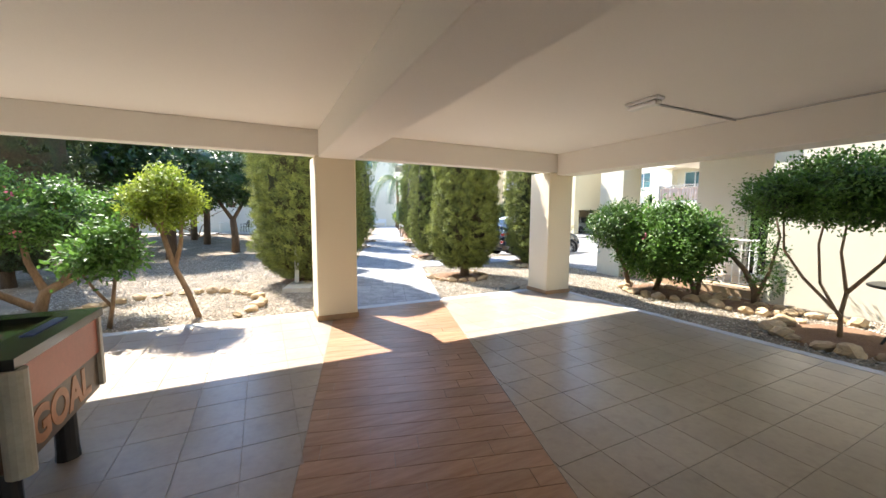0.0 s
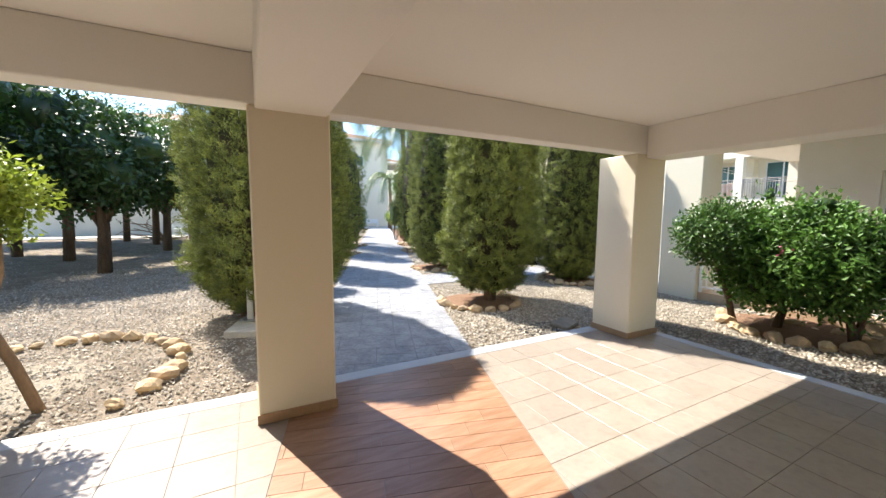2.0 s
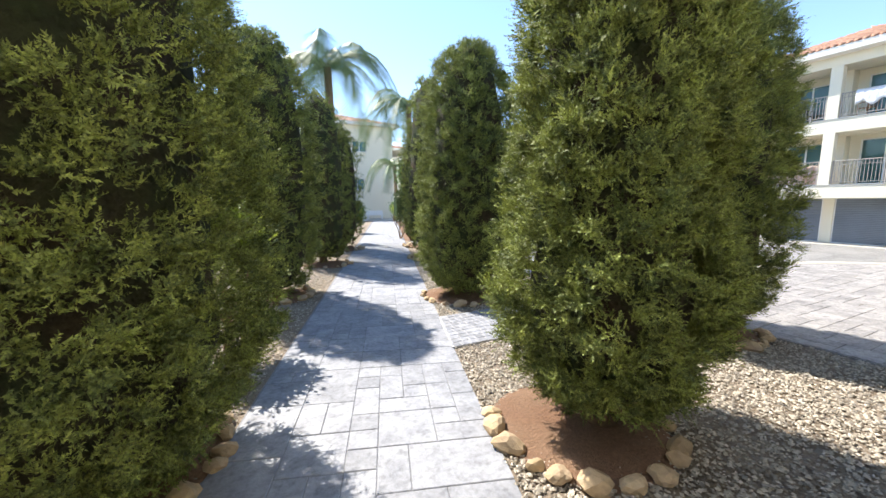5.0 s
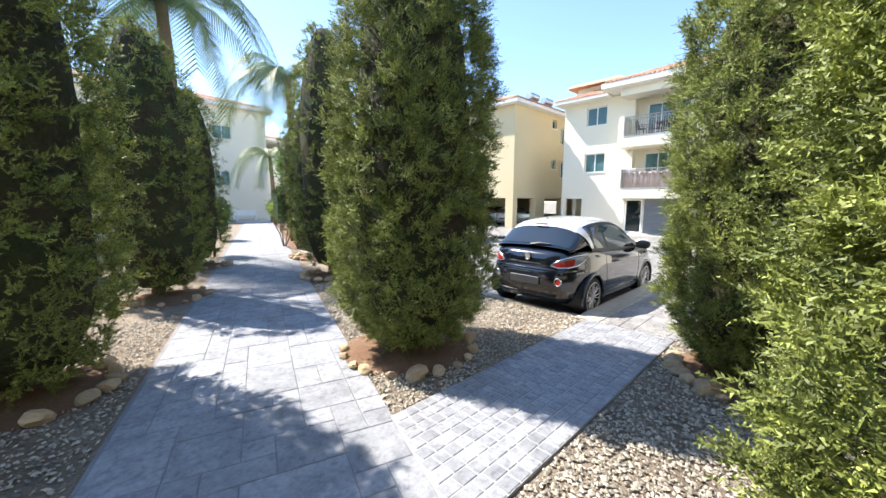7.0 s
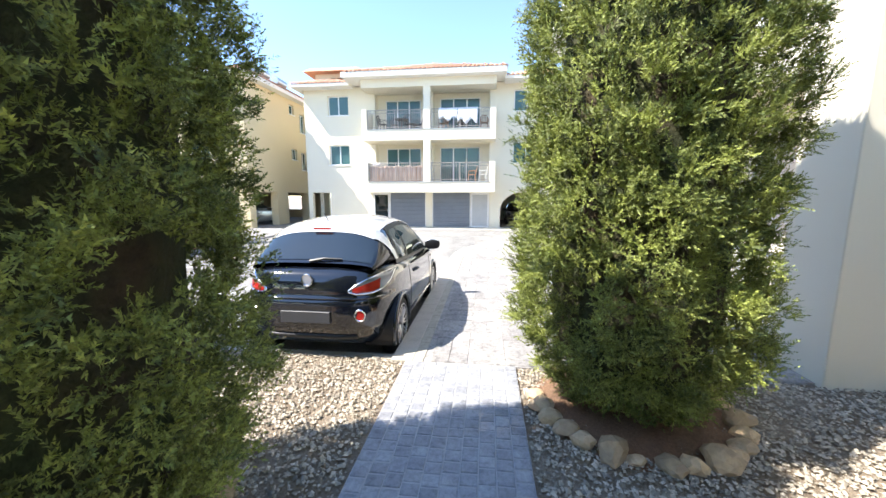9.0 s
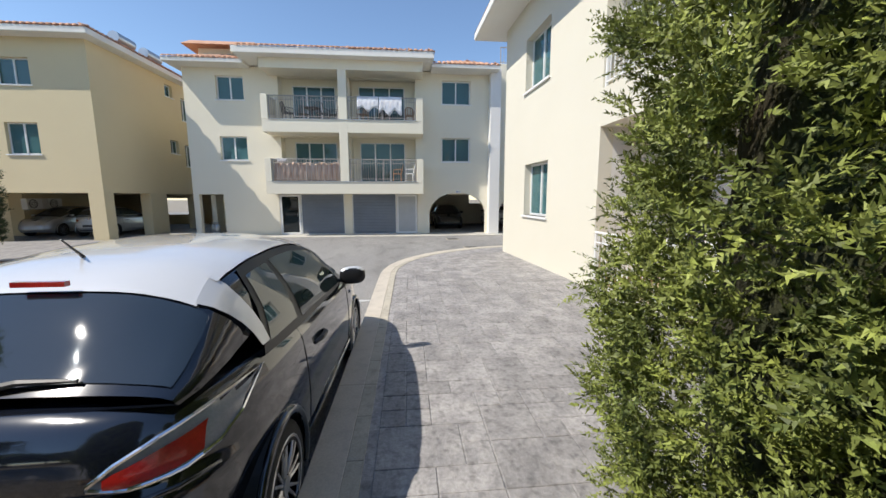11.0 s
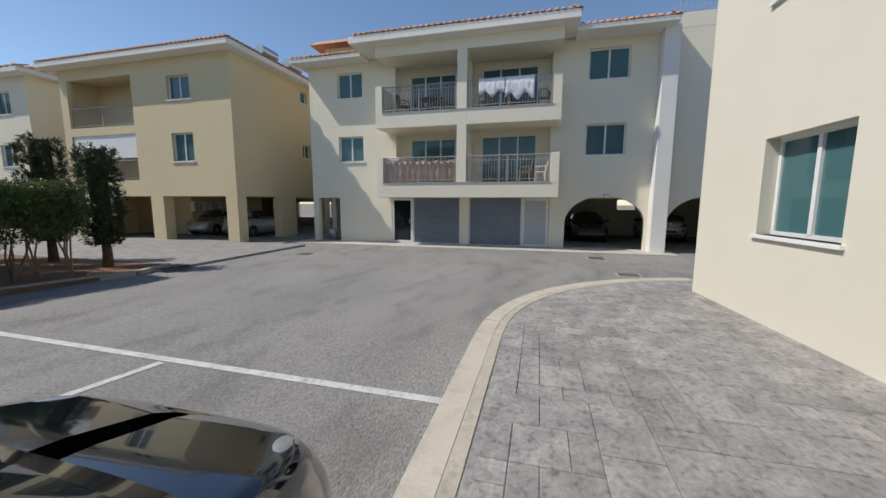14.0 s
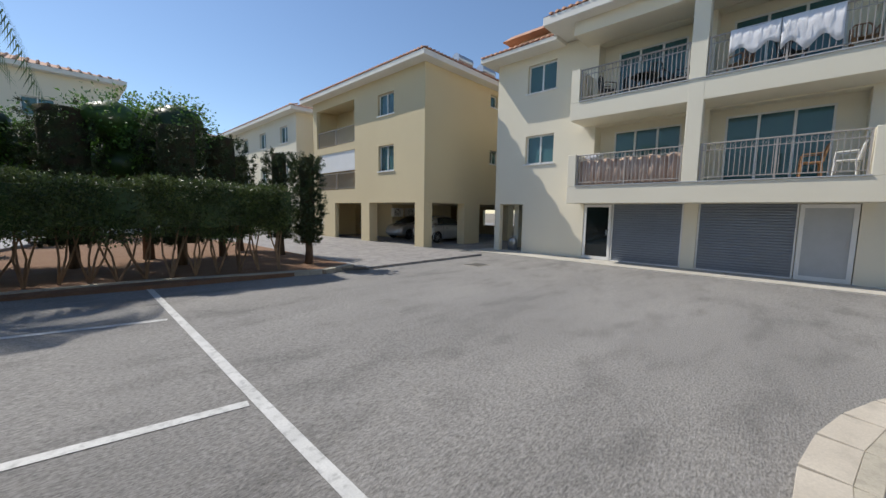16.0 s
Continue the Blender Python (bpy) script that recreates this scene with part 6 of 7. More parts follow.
            for k in range(24):
                bm.faces.new((r0[k], r0[k + 1], r1[k + 1], r1[k]))
            bm.faces.new(r1)
            part("wheel_well", bm, BLACK, car)
    bm = bmesh.new()
    b0 = rear_point(0.0, 0.905)
    tube(bm, [b0 + Vector((0.03, 0, 0)), b0 + Vector((-0.015, 0, 0))], 0.052, 22)
    tube(bm, [b0 + Vector((-0.015, 0.055 * math.cos(t), 0.055 * math.sin(t))) for t in [2 * math.pi * k / 18 for k in range(19)]], 0.009, 6)
    part("round_badge", bm, CHROME, car, "plain round chrome badge")
    boxpart("number_plate", (-0.022, 0.01, -0.26, 0.26, 0.50, 0.615), PLATE, car, "grey number plate", bevel=0.004)
    bm = bmesh.new()
    tube(bm, [rear_point(y, 0.345, 0.004) for y in steps(-0.5, 0.5, 14)], 0.028, 8)
    part("rear_skirt", bm, BLACK, car, smooth=True)
    bm = bmesh.new()
    tube(bm, [rear_point(y, 0.735, 0.004) for y in steps(-0.74, 0.74, 18)], 0.010, 6)
    part("bumper_edge", bm, paint, car, smooth=True)
    bm = bmesh.new()
    tube(bm, [(0.165, 0.02, 1.075), (0.175, -0.14, 1.105), (0.185, -0.32, 1.10)], [0.018, 0.012, 0.007], 6)
    part("wiper", bm, BLACK, car)
    for y in (-0.1, 0.3):
        bm = bmesh.new()
        tube(bm, [(2.82, y, 1.005), (2.80, y + 0.25, 1.02), (2.78, y + 0.45, 1.015)], [0.014, 0.010, 0.007], 6)
        part("front_wiper", bm, BLACK, car)
    boxpart("high_brake_lamp", (0.425, 0.45, -0.10, 0.10, 1.372, 1.392), RED_LENS, car)
    bm = bmesh.new()
    tube(bm, [(0.70, 0.05, 1.45), (0.60, 0.05, 1.54)], [0.008, 0.003], 6)
    part("aerial", bm, BLACK, car)
    return car


make_car(pose(7.93, 11.62, -0.145, 0, 0.9, 0) @ Matrix.Diagonal((1.09, 1.05, 1.09, 1)), "black hatchback with a pale roof parked by the kerb", PAINT_BLACK, PAINT_WHITE, "parked cars")
make_car(pose(26.2, 25.7, -0.2), "silver hatchback parked under the yellow block", PAINT_SILVER, PAINT_SILVER, "parked cars")
make_car(pose(30.2, 28.6, -0.2, 0, 0, 180), "silver car in the shade under the yellow block", PAINT_SILVER, PAINT_SILVER, "parked cars")
make_car(pose(32.6, 7.6, -0.2, 0, 0, 180), "black car parked behind the arch", PAINT_BLACK, PAINT_BLACK, "parked cars")
make_car(pose(30.0, 3.9, -0.2), "silver car behind the second arch", PAINT_SILVER, PAINT_SILVER, "parked cars")


# ---- things on the patio and in the garden ----
CORAL = mat("coral_panel", (0.52, 0.16, 0.10), 0.4, fine=30, coarse=2, vary=0.06, bump=0.03)
BLACKTOP = mat("black_laminate", (0.02, 0.022, 0.024), 0.18, fine=40, coarse=2, vary=0.1, bump=0.02)
BROWNART = mat("brown_art_panel", (0.14, 0.09, 0.055), 0.4, fine=20, coarse=4, vary=0.2, bump=0.02)
CREAMTRIM = mat("worn_cream_trim", (0.46, 0.42, 0.34), 0.4, fine=40, coarse=5, vary=0.1, bump=0.05)
ORANGE = mat("orange_lettering", (0.55, 0.25, 0.12), 0.45, fine=30, coarse=4, vary=0.1, bump=0)
PITCH = mat("green_playfield", (0.07, 0.13, 0.05), 0.15, fine=12, coarse=3, vary=0.3, bump=0, coat=1.0)
game = empty("football_table", pose(0, 0, 0), "coin football table with coral sides and black rim", "game table")
GX0, GX1, GY0, GY1 = -2.35, -0.97, 2.00, 2.92
boxpart("upper_panel", (GX0, GX1, GY0, GY1, 0.60, 0.835), CORAL, game, "coral red side panel", bevel=0.004)
boxpart("lower_panel", (GX0 + 0.02, GX1 - 0.012, GY0 + 0.02, GY1 - 0.02, 0.36, 0.60), BROWNART, game, "dark brown printed lower panel", bevel=0.004)
bm = bmesh.new()
box(bm, GX0 - 0.02, GX1 + 0.02, GY0 - 0.02, GY0 + 0.20, 0.835, 0.885)
box(bm, GX0 - 0.02, GX1 + 0.02, GY1 - 0.12, GY1 + 0.02, 0.835, 0.885)
box(bm, GX1 - 0.16, GX1 + 0.02, GY0 + 0.20, GY1 - 0.12, 0.835, 0.885)
box(bm, GX0 - 0.02, GX0 + 0.14, GY0 + 0.20, GY1 - 0.12, 0.835, 0.885)
part("rim", bm, BLACKTOP, game, "glossy black rim")
boxpart("playfield", (GX0 + 0.14, GX1 - 0.16, GY0 + 0.2, GY1 - 0.12, 0.80, 0.85), PITCH, game, "green playfield under glass")
for x, y in ((GX1, GY0), (GX0, GY0)):
    bm = bmesh.new()
    tube(bm, [(x, y, 0.36), (x, y, 0.60), (x, y, 0.835)], 0.05, 14)
    part("corner_post", bm, CREAMTRIM, game, "rounded cream corner post")
bm = bmesh.new()
box(bm, GX1 - 0.01, GX1 + 0.012, GY1 - 0.03, GY1 + 0.012, 0.38, 0.835)
part("edge_strip", bm, CREAMTRIM, game)
for x, y in ((GX1 - 0.14, GY0 + 0.18), (GX0 + 0.14, GY0 + 0.18), (GX1 - 0.14, GY1 - 0.16), (GX0 + 0.14, GY1 - 0.16)):
    bm = bmesh.new()
    tube(bm, [(x, y, 0.0), (x, y, 0.06), (x, y, 0.36)], [0.06, 0.055, 0.052], 14)
    part("leg", bm, BLACK, game)
bm = bmesh.new()
tube(bm, [(GX1 - 0.14, GY0 + 0.18, 0.30), (GX1 - 0.5, GY0 + 0.1, 0.03)], 0.025, 6)
part("brace", bm, BLACK, game)
boxpart("coin_slot", (GX0 + 0.5, GX1 - 0.35, GY0 - 0.012, GY0 + 0.02, 0.42, 0.56), ORANGE, game, "yellow coin panel")
boxpart("blue_strip", (GX1 - 0.12, GX1 - 0.07, GY0 + 0.35, GY0 + 0.72, 0.886, 0.890), mat("blue_strip", (0.03, 0.06, 0.28), 0.3, vary=0.05, bump=0), game)


def lettering(text, size, m, material, parent, name="lettering", depth=0.002):
    c = bpy.data.curves.new(name, "FONT")
    c.body, c.size, c.extrude, c.offset = text, size, depth, 0.010
    tmp = bpy.data.objects.new(name, c)
    scene.collection.objects.link(tmp)
    me = bpy.data.meshes.new_from_object(tmp.evaluated_get(bpy.context.evaluated_depsgraph_get()))
    bpy.data.objects.remove(tmp)
    me.materials.clear()
    me.materials.append(material)
    ob = new(name, me)
    ob.parent = parent
    ob.matrix_basis = m
    return ob


lettering("GOAL", 0.235, pose(GX1 - 0.010, GY0 + 0.12, 0.405, 90, 0, 90), ORANGE, game)

lampf = empty("ceiling_lamp", pose(3.37, 2.26, ZC), "oblong white bulkhead lamp on the ceiling", "lamp")
bm = bmesh.new()
box(bm, -0.06, 0.06, -0.17, 0.17, -0.03, 0.0)
part("base", bm, WHITE, lampf, bevel=0.008)
bm = bmesh.new()
box(bm, -0.05, 0.05, -0.155, 0.155, -0.075, -0.03)
part("diffuser", bm, mat("milky_diffuser", (0.75, 0.74, 0.7), 0.3, vary=0.02, bump=0), lampf, "ribbed milky cover", bevel=0.015)
bm = bmesh.new()
tube(bm, [(3.43, 2.27, ZC - 0.012), (4.945, 2.24, ZC - 0.012)], 0.011, 8)
tagged(part("conduit", bm, GREYMETAL), "thin grey cable conduit along the ceiling", "conduit")
bm = bmesh.new()
tube(bm, [(4.945, 2.24, ZC - 0.012), (4.945, -2.0, ZC - 0.02)], 0.004, 6)
tagged(part("cable", bm, GREYMETAL), "thin grey cable along the side beam", "cable")

table = empty("bistro_table", pose(6.78, 1.12, -0.03), "round dark metal bistro table on bent legs", "table")
bm = bmesh.new()
tube(bm, [(0, 0, 0.70), (0, 0, 0.735)], 0.40, 32)
part("tabletop", bm, mat("slate_top", (0.10, 0.11, 0.11), 0.3, fine=20, coarse=6, vary=0.2, bump=0.1), table)
bm = bmesh.new()
tube(bm, [Vector((0.405 * math.cos(t), 0.405 * math.sin(t), 0.717)) for t in [2 * math.pi * k / 32 for k in range(33)]], 0.014, 6)
part("rim", bm, BLACK, table)
for k in range(3):
    a = 2 * math.pi * k / 3 + 2.6
    c, s = math.cos(a), math.sin(a)
    bm = bmesh.new()
    tube(bm, [(0.30 * c, 0.30 * s, 0.70), (0.24 * c, 0.24 * s, 0.5), (0.20 * c, 0.20 * s, 0.32), (0.30 * c, 0.30 * s, 0.12), (0.37 * c, 0.37 * s, 0.0)], 0.013, 7)
    part("leg", bm, BLACK, table)

post = empty("lamp_post", pose(0.61, 7.82, -0.03, 0, 0, -17.7), "slim white globe lamp post bolted to a concrete block", "street lamp")
boxpart("concrete_block", (-0.16, 0.36, -0.50, 0.18, 0.0, 0.10), CONCRETE, post, bevel=0.012)
boxpart("base_plate", (-0.11, 0.11, -0.11, 0.11, 0.10, 0.115), GREYMETAL, post)
for sx in (-0.08, 0.08):
    for sy in (-0.08, 0.08):
        bm = bmesh.new()
        tube(bm, [(sx, sy, 0.115), (sx, sy, 0.135)], 0.012, 6)
        part("bolt", bm, GREYMETAL, post)
bm = bmesh.new()
tube(bm, [(0, 0, 0.115), (0, 0, 3.41)], 0.042, 12)
part("pole", bm, WHITE, post, smooth=True)
bm = bmesh.new()
bmesh.ops.create_uvsphere(bm, u_segments=20, v_segments=12, radius=0.19)
bmesh.ops.translate(bm, verts=bm.verts[:], vec=(0, 0, 3.58))
part("globe", bm, WHITE, post, "white round lamp globe", smooth=True)

man = empty("inspection_cover", pose(4.30, 5.82, -0.02, 0, 0, 4), "square concrete inspection cover on black sheeting", "cover")
bm = bmesh.new()
vv = [bm.verts.new((0.46 * math.copysign(abs(math.cos(t)) ** 0.45, math.cos(t)) * (1 + 0.05 * math.sin(3 * t)), 0.30 * math.copysign(abs(math.sin(t)) ** 0.5, math.sin(t)) - 0.06 * math.cos(t), 0.006 + 0.006 * math.sin(5 * t))) for t in [2 * math.pi * k / 20 for k in range(20)]]
f = bm.faces.new(vv)
r = bmesh.ops.extrude_face_region(bm, geom=[f])
bmesh.ops.translate(bm, verts=[v for v in r["geom"] if isinstance(v, bmesh.types.BMVert)], vec=(0, 0, -0.03))
part("sheeting", bm, BLACK, man, "crumpled black sheeting")
boxpart("lid", (-0.17, 0.17, -0.13, 0.13, 0.0, 0.05), mat("weathered_lid", (0.27, 0.24, 0.19), 0.9, fine=40, coarse=6, vary=0.2, bump=0.5), man, bevel=0.01, m=pose(0.22, 0.02, 0.02, 5, -4, 14))

# garden wall with white table and chairs far back
bm = bmesh.new()
box(bm, -16, 4.0, 33.0, 33.2, -0.3, 1.9)
tagged(part("garden_wall", bm, WHITE_WALL), "long white rendered garden wall", "wall", kind="structure")
bm = bmesh.new()
box(bm, -16, 4.0, 29.5, 33.0, -0.3, 0.02)
tagged(part("garden_terrace", bm, CONCRETE), "grey concrete garden terrace by the wall", "floor", kind="structure")


def plastic_chair(m, material, label, group="plastic chairs"):
    ch = empty("garden_chair", m, label, "chair", group)
    boxpart("seat", (-0.22, 0.22, -0.21, 0.21, 0.41, 0.44), material, ch, bevel=0.012)
    for sx in (-0.19, 0.19):
        for sy in (-0.18, 0.18):
            bm = bmesh.new()
            tube(bm, [(sx * 1.1, sy * 1.15, 0.0), (sx, sy, 0.42)], [0.02, 0.026], 6)
            part("leg", bm, material, ch)
        bm = bmesh.new()
        tube(bm, [(sx * 1.12, -0.2, 0.42), (sx * 1.15, -0.18, 0.63), (sx * 1.12, 0.2, 0.65), (sx, 0.23, 0.44)], 0.018, 6)
        part("armrest", bm, material, ch)
    for k in range(5):
        x = -0.17 + k * 0.085
        bm = bmesh.new()
        tube(bm, [(x, 0.21, 0.44), (x * 1.05, 0.27, 0.68), (x, 0.30, 0.86)], 0.016, 5)
        part("back_slat", bm, material, ch)
    bm = bmesh.new()
    tube(bm, [(-0.20, 0.21, 0.44), (-0.2, 0.28, 0.78), (-0.12, 0.31, 0.89), (0.12, 0.31, 0.89), (0.2, 0.28, 0.78), (0.20, 0.21, 0.44)], 0.02, 6)
    part("back_frame", bm, material, ch)
    return ch


plastic_chair(pose(-3.6, 31.2, 0.02, 0, 0, 90), WHITE, "white plastic garden chair by the far wall")
plastic_chair(pose(-1.2, 31.4, 0.02, 0, 0, -60), BLACK, "black garden chair by the far wall")
gt = empty("garden_table", pose(-2.4, 31.4, 0.02), "white plastic garden table by the far wall", "table")
boxpart("tabletop", (-0.55, 0.55, -0.4, 0.4, 0.70, 0.74), WHITE, gt, bevel=0.01)
for sx in (-0.45, 0.45):
    for sy in (-0.3, 0.3):
        boxpart("leg", (sx - 0.03, sx + 0.03, sy - 0.03, sy + 0.03, 0, 0.70), WHITE, gt)
tangle = empty("bare_shrub", pose(-3.5, 26.5, -0.03), "leafless tangled grey shrub", "shrub")
rr = random.Random(3)
for k in range(14):
    bm = bmesh.new()
    p = [Vector((0, 0, 0))]
    d = Vector((rr.uniform(-1, 1), rr.uniform(-0.5, 0.5), rr.uniform(0.3, 1))).normalized()
    for i in range(6):
        d = (d + Vector((rr.uniform(-0.7, 0.7), rr.uniform(-0.7, 0.7), rr.uniform(-0.5, 0.3)))).normalized()
        q = p[-1] + d * 0.4
        q.z = max(q.z, 0.05)
        p.append(q)
    tube(bm, p, [0.04, 0.035, 0.03, 0.025, 0.02, 0.015, 0.01], 6)
    part("branch", bm, PALEBARK, tangle)

# ---- things on the balconies and in the court ----
LINEN = mat("white_linen", (0.78, 0.78, 0.80), 0.85, fine=20, coarse=4, vary=0.04, bump=0.2)


def hung_cloth(name, x, y0, y1, z, drop_front, drop_back, material, label, seed, sag=0.05):
    """A cloth hung over a rail that runs along y."""
    bm = bmesh.new()
    n = 22
    rows = []
    for i in range(n + 1):
        y = y0 + (y1 - y0) * i / n
        wob = 0.02 * math.sin(i * 1.3 + seed) + 0.012 * math.sin(i * 2.9)
        f = drop_front * (1 + 0.18 * math.sin(i * 0.55 + seed))
        sg = -sag * math.sin(math.pi * i / n)
        rows.append([bm.verts.new(p) for p in ((x + 0.045 + wob, y, z - drop_back), (x + 0.035, y, z - 0.02 + sg * 0.2), (x, y, z + 0.02), (x - 0.04, y, z - 0.02 + sg * 0.2), (x - 0.05 - wob, y, z - f * 0.4 + sg), (x - 0.055 + wob, y, z - f * 0.75 + sg), (x - 0.05 - wob * 1.4, y, z - f + sg))])
    for a, b in zip(rows, rows[1:]):
        for k in range(6):
            bm.faces.new((a[k], a[k + 1], b[k + 1], b[k]))
    ob = part(name, bm, material, smooth=True)
    s = ob.modifiers.new("thick", "SOLIDIFY")
    s.thickness = 0.006
    return tagged(ob, label, "laundry", "laundry on the rail")


hung_cloth("hung_sheet", RB + 0.06, 10.32, 11.42, 6.52, 0.72, 0.4, LINEN, "white sheet hung over the balcony rail", 1, 0.02)
hung_cloth("hung_sheet", RB + 0.06, 11.44, 12.46, 6.52, 0.50, 0.4, LINEN, "crumpled white sheet hung over the balcony rail", 2, 0.12)
STRIPE = mat("brown_striped_cloth", (0.42, 0.27, 0.2), 0.9, second=(0.62, 0.5, 0.42), fine=9, coarse=7, vary=0.2, bump=0.2, stretch=(1, 2.2, 0.12))
bm = bmesh.new()
n = 80
rows = [[bm.verts.new((RB + 0.16 + 0.025 * math.sin(i * 0.9) + 0.012 * math.sin(i * 2.3), 13.42 + 3.12 * i / n, z)) for z in (2.56, 3.0, 3.40 + 0.04 * math.sin(i * 0.37))] for i in range(n + 1)]
for a, b in zip(rows, rows[1:]):
    for k in range(2):
        bm.faces.new((a[k], a[k + 1], b[k + 1], b[k]))
ob = part("balcony_screen", bm, STRIPE, smooth=True)
ob.modifiers.new("thick", "SOLIDIFY").thickness = 0.006
tagged(ob, "brown and cream striped cloth behind the railing", "screen")
plastic_chair(pose(26.0, 9.98, 2.50, 0, 0, 170), WHITE, "white plastic chair on the lower balcony", "balcony chairs")
WOODCH = mat("pale_wood", (0.38, 0.2, 0.09), 0.5, vary=0.1, fine=20, coarse=5)
plastic_chair(pose(26.0, 10.62, 2.50, 0, 0, 185), WOODCH, "wooden chair on the lower balcony", "balcony chairs")
for k, (y, a) in enumerate(((15.9, 40), (15.2, -60), (14.3, 80), (13.8, 200))):
    plastic_chair(pose(26.1 + 0.25 * (k % 2), y, 5.42, 0, 0, a), BLACK, "dark chair at the upper balcony table", "balcony chairs")
for y in (12.3, 11.2, 9.95):
    plastic_chair(pose(26.2, y, 5.42, 0, 0, 100 * y), (WOODCH, BLACK, BLACK)[int(y) % 3], "chair behind the upper balcony rail", "balcony chairs")
bt = empty("balcony_table", pose(26.3, 14.8, 5.42), "dark round table on the upper balcony", "table")
bm = bmesh.new()
tube(bm, [(0, 0, 0.70), (0, 0, 0.73)], 0.42, 24)
part("tabletop", bm, BLACK, bt)
bm = bmesh.new()
tube(bm, [(0, 0, 0.02), (0, 0, 0.70)], 0.04, 8)
tube(bm, [(0, 0, 0.0), (0, 0, 0.03)], 0.24, 18)
part("pedestal", bm, BLACK, bt)
rack = empty("drying_rack", pose(25.8, 16.2, 2.50), "white folding clothes airer at the balcony corner", "airer")
bm = bmesh.new()
for y in (-0.28, 0.28):
    tube(bm, [(-0.2, y, 0.0), (0.2, y, 1.12)], 0.012, 6)
    tube(bm, [(0.2, y, 0.0), (-0.2, y, 1.12)], 0.012, 6)
for k in range(5):
    tube(bm, [(-0.22 + 0.11 * k, -0.3, 1.12), (-0.22 + 0.11 * k, 0.3, 1.12)], 0.007, 5)
part("airer_frame", bm, WHITE, rack)
hung_cloth("hung_towel", 25.72, 15.98, 16.42, 3.62, 0.15, 0.2, LINEN, "white towel over the airer", 5, 0.02)


def manhole(x, y, w, label, m=None):
    ob = empty("manhole_cover", pose(x, y, road_z(x, y) + 0.002), label, "manhole cover", "manhole covers")
    IR = mat("cast_iron", (0.14, 0.135, 0.125), 0.6, 0.3, fine=30, coarse=4, vary=0.15, bump=0.6, dist=0.01)
    boxpart("frame", (-w - 0.04, w + 0.04, -0.30, 0.30, -0.02, 0.006), KERB, ob)
    boxpart("lid", (-w, w, -0.26, 0.26, 0.006, 0.012), IR, ob)
    return ob


manhole(22.1, 18.4, 0.28, "square iron manhole cover in the asphalt")
manhole(24.0, 8.0, 0.28, "square iron manhole cover in the asphalt")
manhole(21.0, 7.6, 0.2, "small iron cover in the asphalt")
grate = empty("drain_grate", pose(18.25, 19.75, -0.15, 0, 0, -20), "dark iron drain grate beside the kerb", "drain")
for k in range(9):
    boxpart("bar", (-0.36 + k * 0.08, -0.32 + k * 0.08, -0.2, 0.2, 0.0, 0.03), BLACK, grate)
# parking symbol strokes
for p, q in (((9.2, 14.3), (10.3, 15.2)), ((10.3, 15.2), (11.2, 15.4)), ((11.2, 15.4), (11.5, 15.1)), ((11.5, 15.1), (10.6, 14.85))):
    line(p, q, 0.09)
sign = empty("arch_sign", pose(F - 0.012, 7.38, 2.02), "small white plate over the arch", "sign")
boxpart("plate", (-0.008, 0.010, -0.13, 0.13, -0.05, 0.06), WHITE, sign)
boxpart("mark", (-0.012, -0.009, 0.05, 0.11, -0.03, 0.04), mat("blue_mark", (0.03, 0.12, 0.4), 0.4, vary=0.05, bump=0), sign)
boxpart("text_bar", (-0.012, -0.009, -0.10, 0.03, -0.005, 0.02), BLACK, sign)
notice = empty("wall_notice", pose(YX - 0.012, 33.2, 0.7), "two small pink and white notices on the wall", "notice")
boxpart("sheet", (-0.005, 0.010, -0.18, 0.18, 0.35, 0.75), mat("pink_print", (0.6, 0.42, 0.4), 0.6, fine=15, coarse=8, vary=0.2, bump=0), notice)
boxpart("sheet", (-0.005, 0.010, -0.16, 0.16, -0.1, 0.25), WHITE, notice)
for y, x in ((20.1, 27.0), (20.35, 27.15)):
    g_ = empty("gas_bottle", pose(x, y, -0.195), "grey gas bottle in the entrance recess", "gas bottle", "gas bottles")
    bm = bmesh.new()
    tube(bm, [(0, 0, 0), (0, 0, 0.42), (0, 0, 0.52), (0, 0, 0.56)], [0.14, 0.15, 0.10, 0.05], 16)
    part("bottle", bm, GREYMETAL, g_, smooth=True)
    bm = bmesh.new()
    tube(bm, [Vector((0.09 * math.cos(t), 0.09 * math.sin(t), 0.63)) for t in [2 * math.pi * k / 14 for k in range(15)]], 0.012, 5)
    tube(bm, [(0.09, 0, 0.52), (0.09, 0, 0.63)], 0.012, 5)
    tube(bm, [(-0.09, 0, 0.52), (-0.09, 0, 0.63)], 0.012, 5)
    part("collar", bm, GREYMETAL, g_)
for x in (27.7, 28.8):
    ac = empty("air_conditioner", pose(x, 29.45, 1.15), "white outdoor air conditioner unit on brackets", "air conditioner", "air conditioners")
    boxpart("casing", (-0.4, 0.4, -0.15, 0.15, 0.0, 0.55), WHITE, ac, bevel=0.015)
    bm = bmesh.new()
    for rr_ in (0.07, 0.13, 0.19, 0.22):
        tube(bm, [Vector((-0.1 + rr_ * math.cos(t), -0.158, 0.28 + rr_ * math.sin(t))) for t in [2 * math.pi * k / 20 for k in range(21)]], 0.008, 5)
    part("fan_grille", bm, BLACK, ac)
    bm = bmesh.new()
    for sx in (-0.3, 0.3):
        box(bm, sx - 0.02, sx + 0.02, -0.15, 0.15, -0.04, 0.0)
    part("bracket", bm, GREYMETAL, ac)
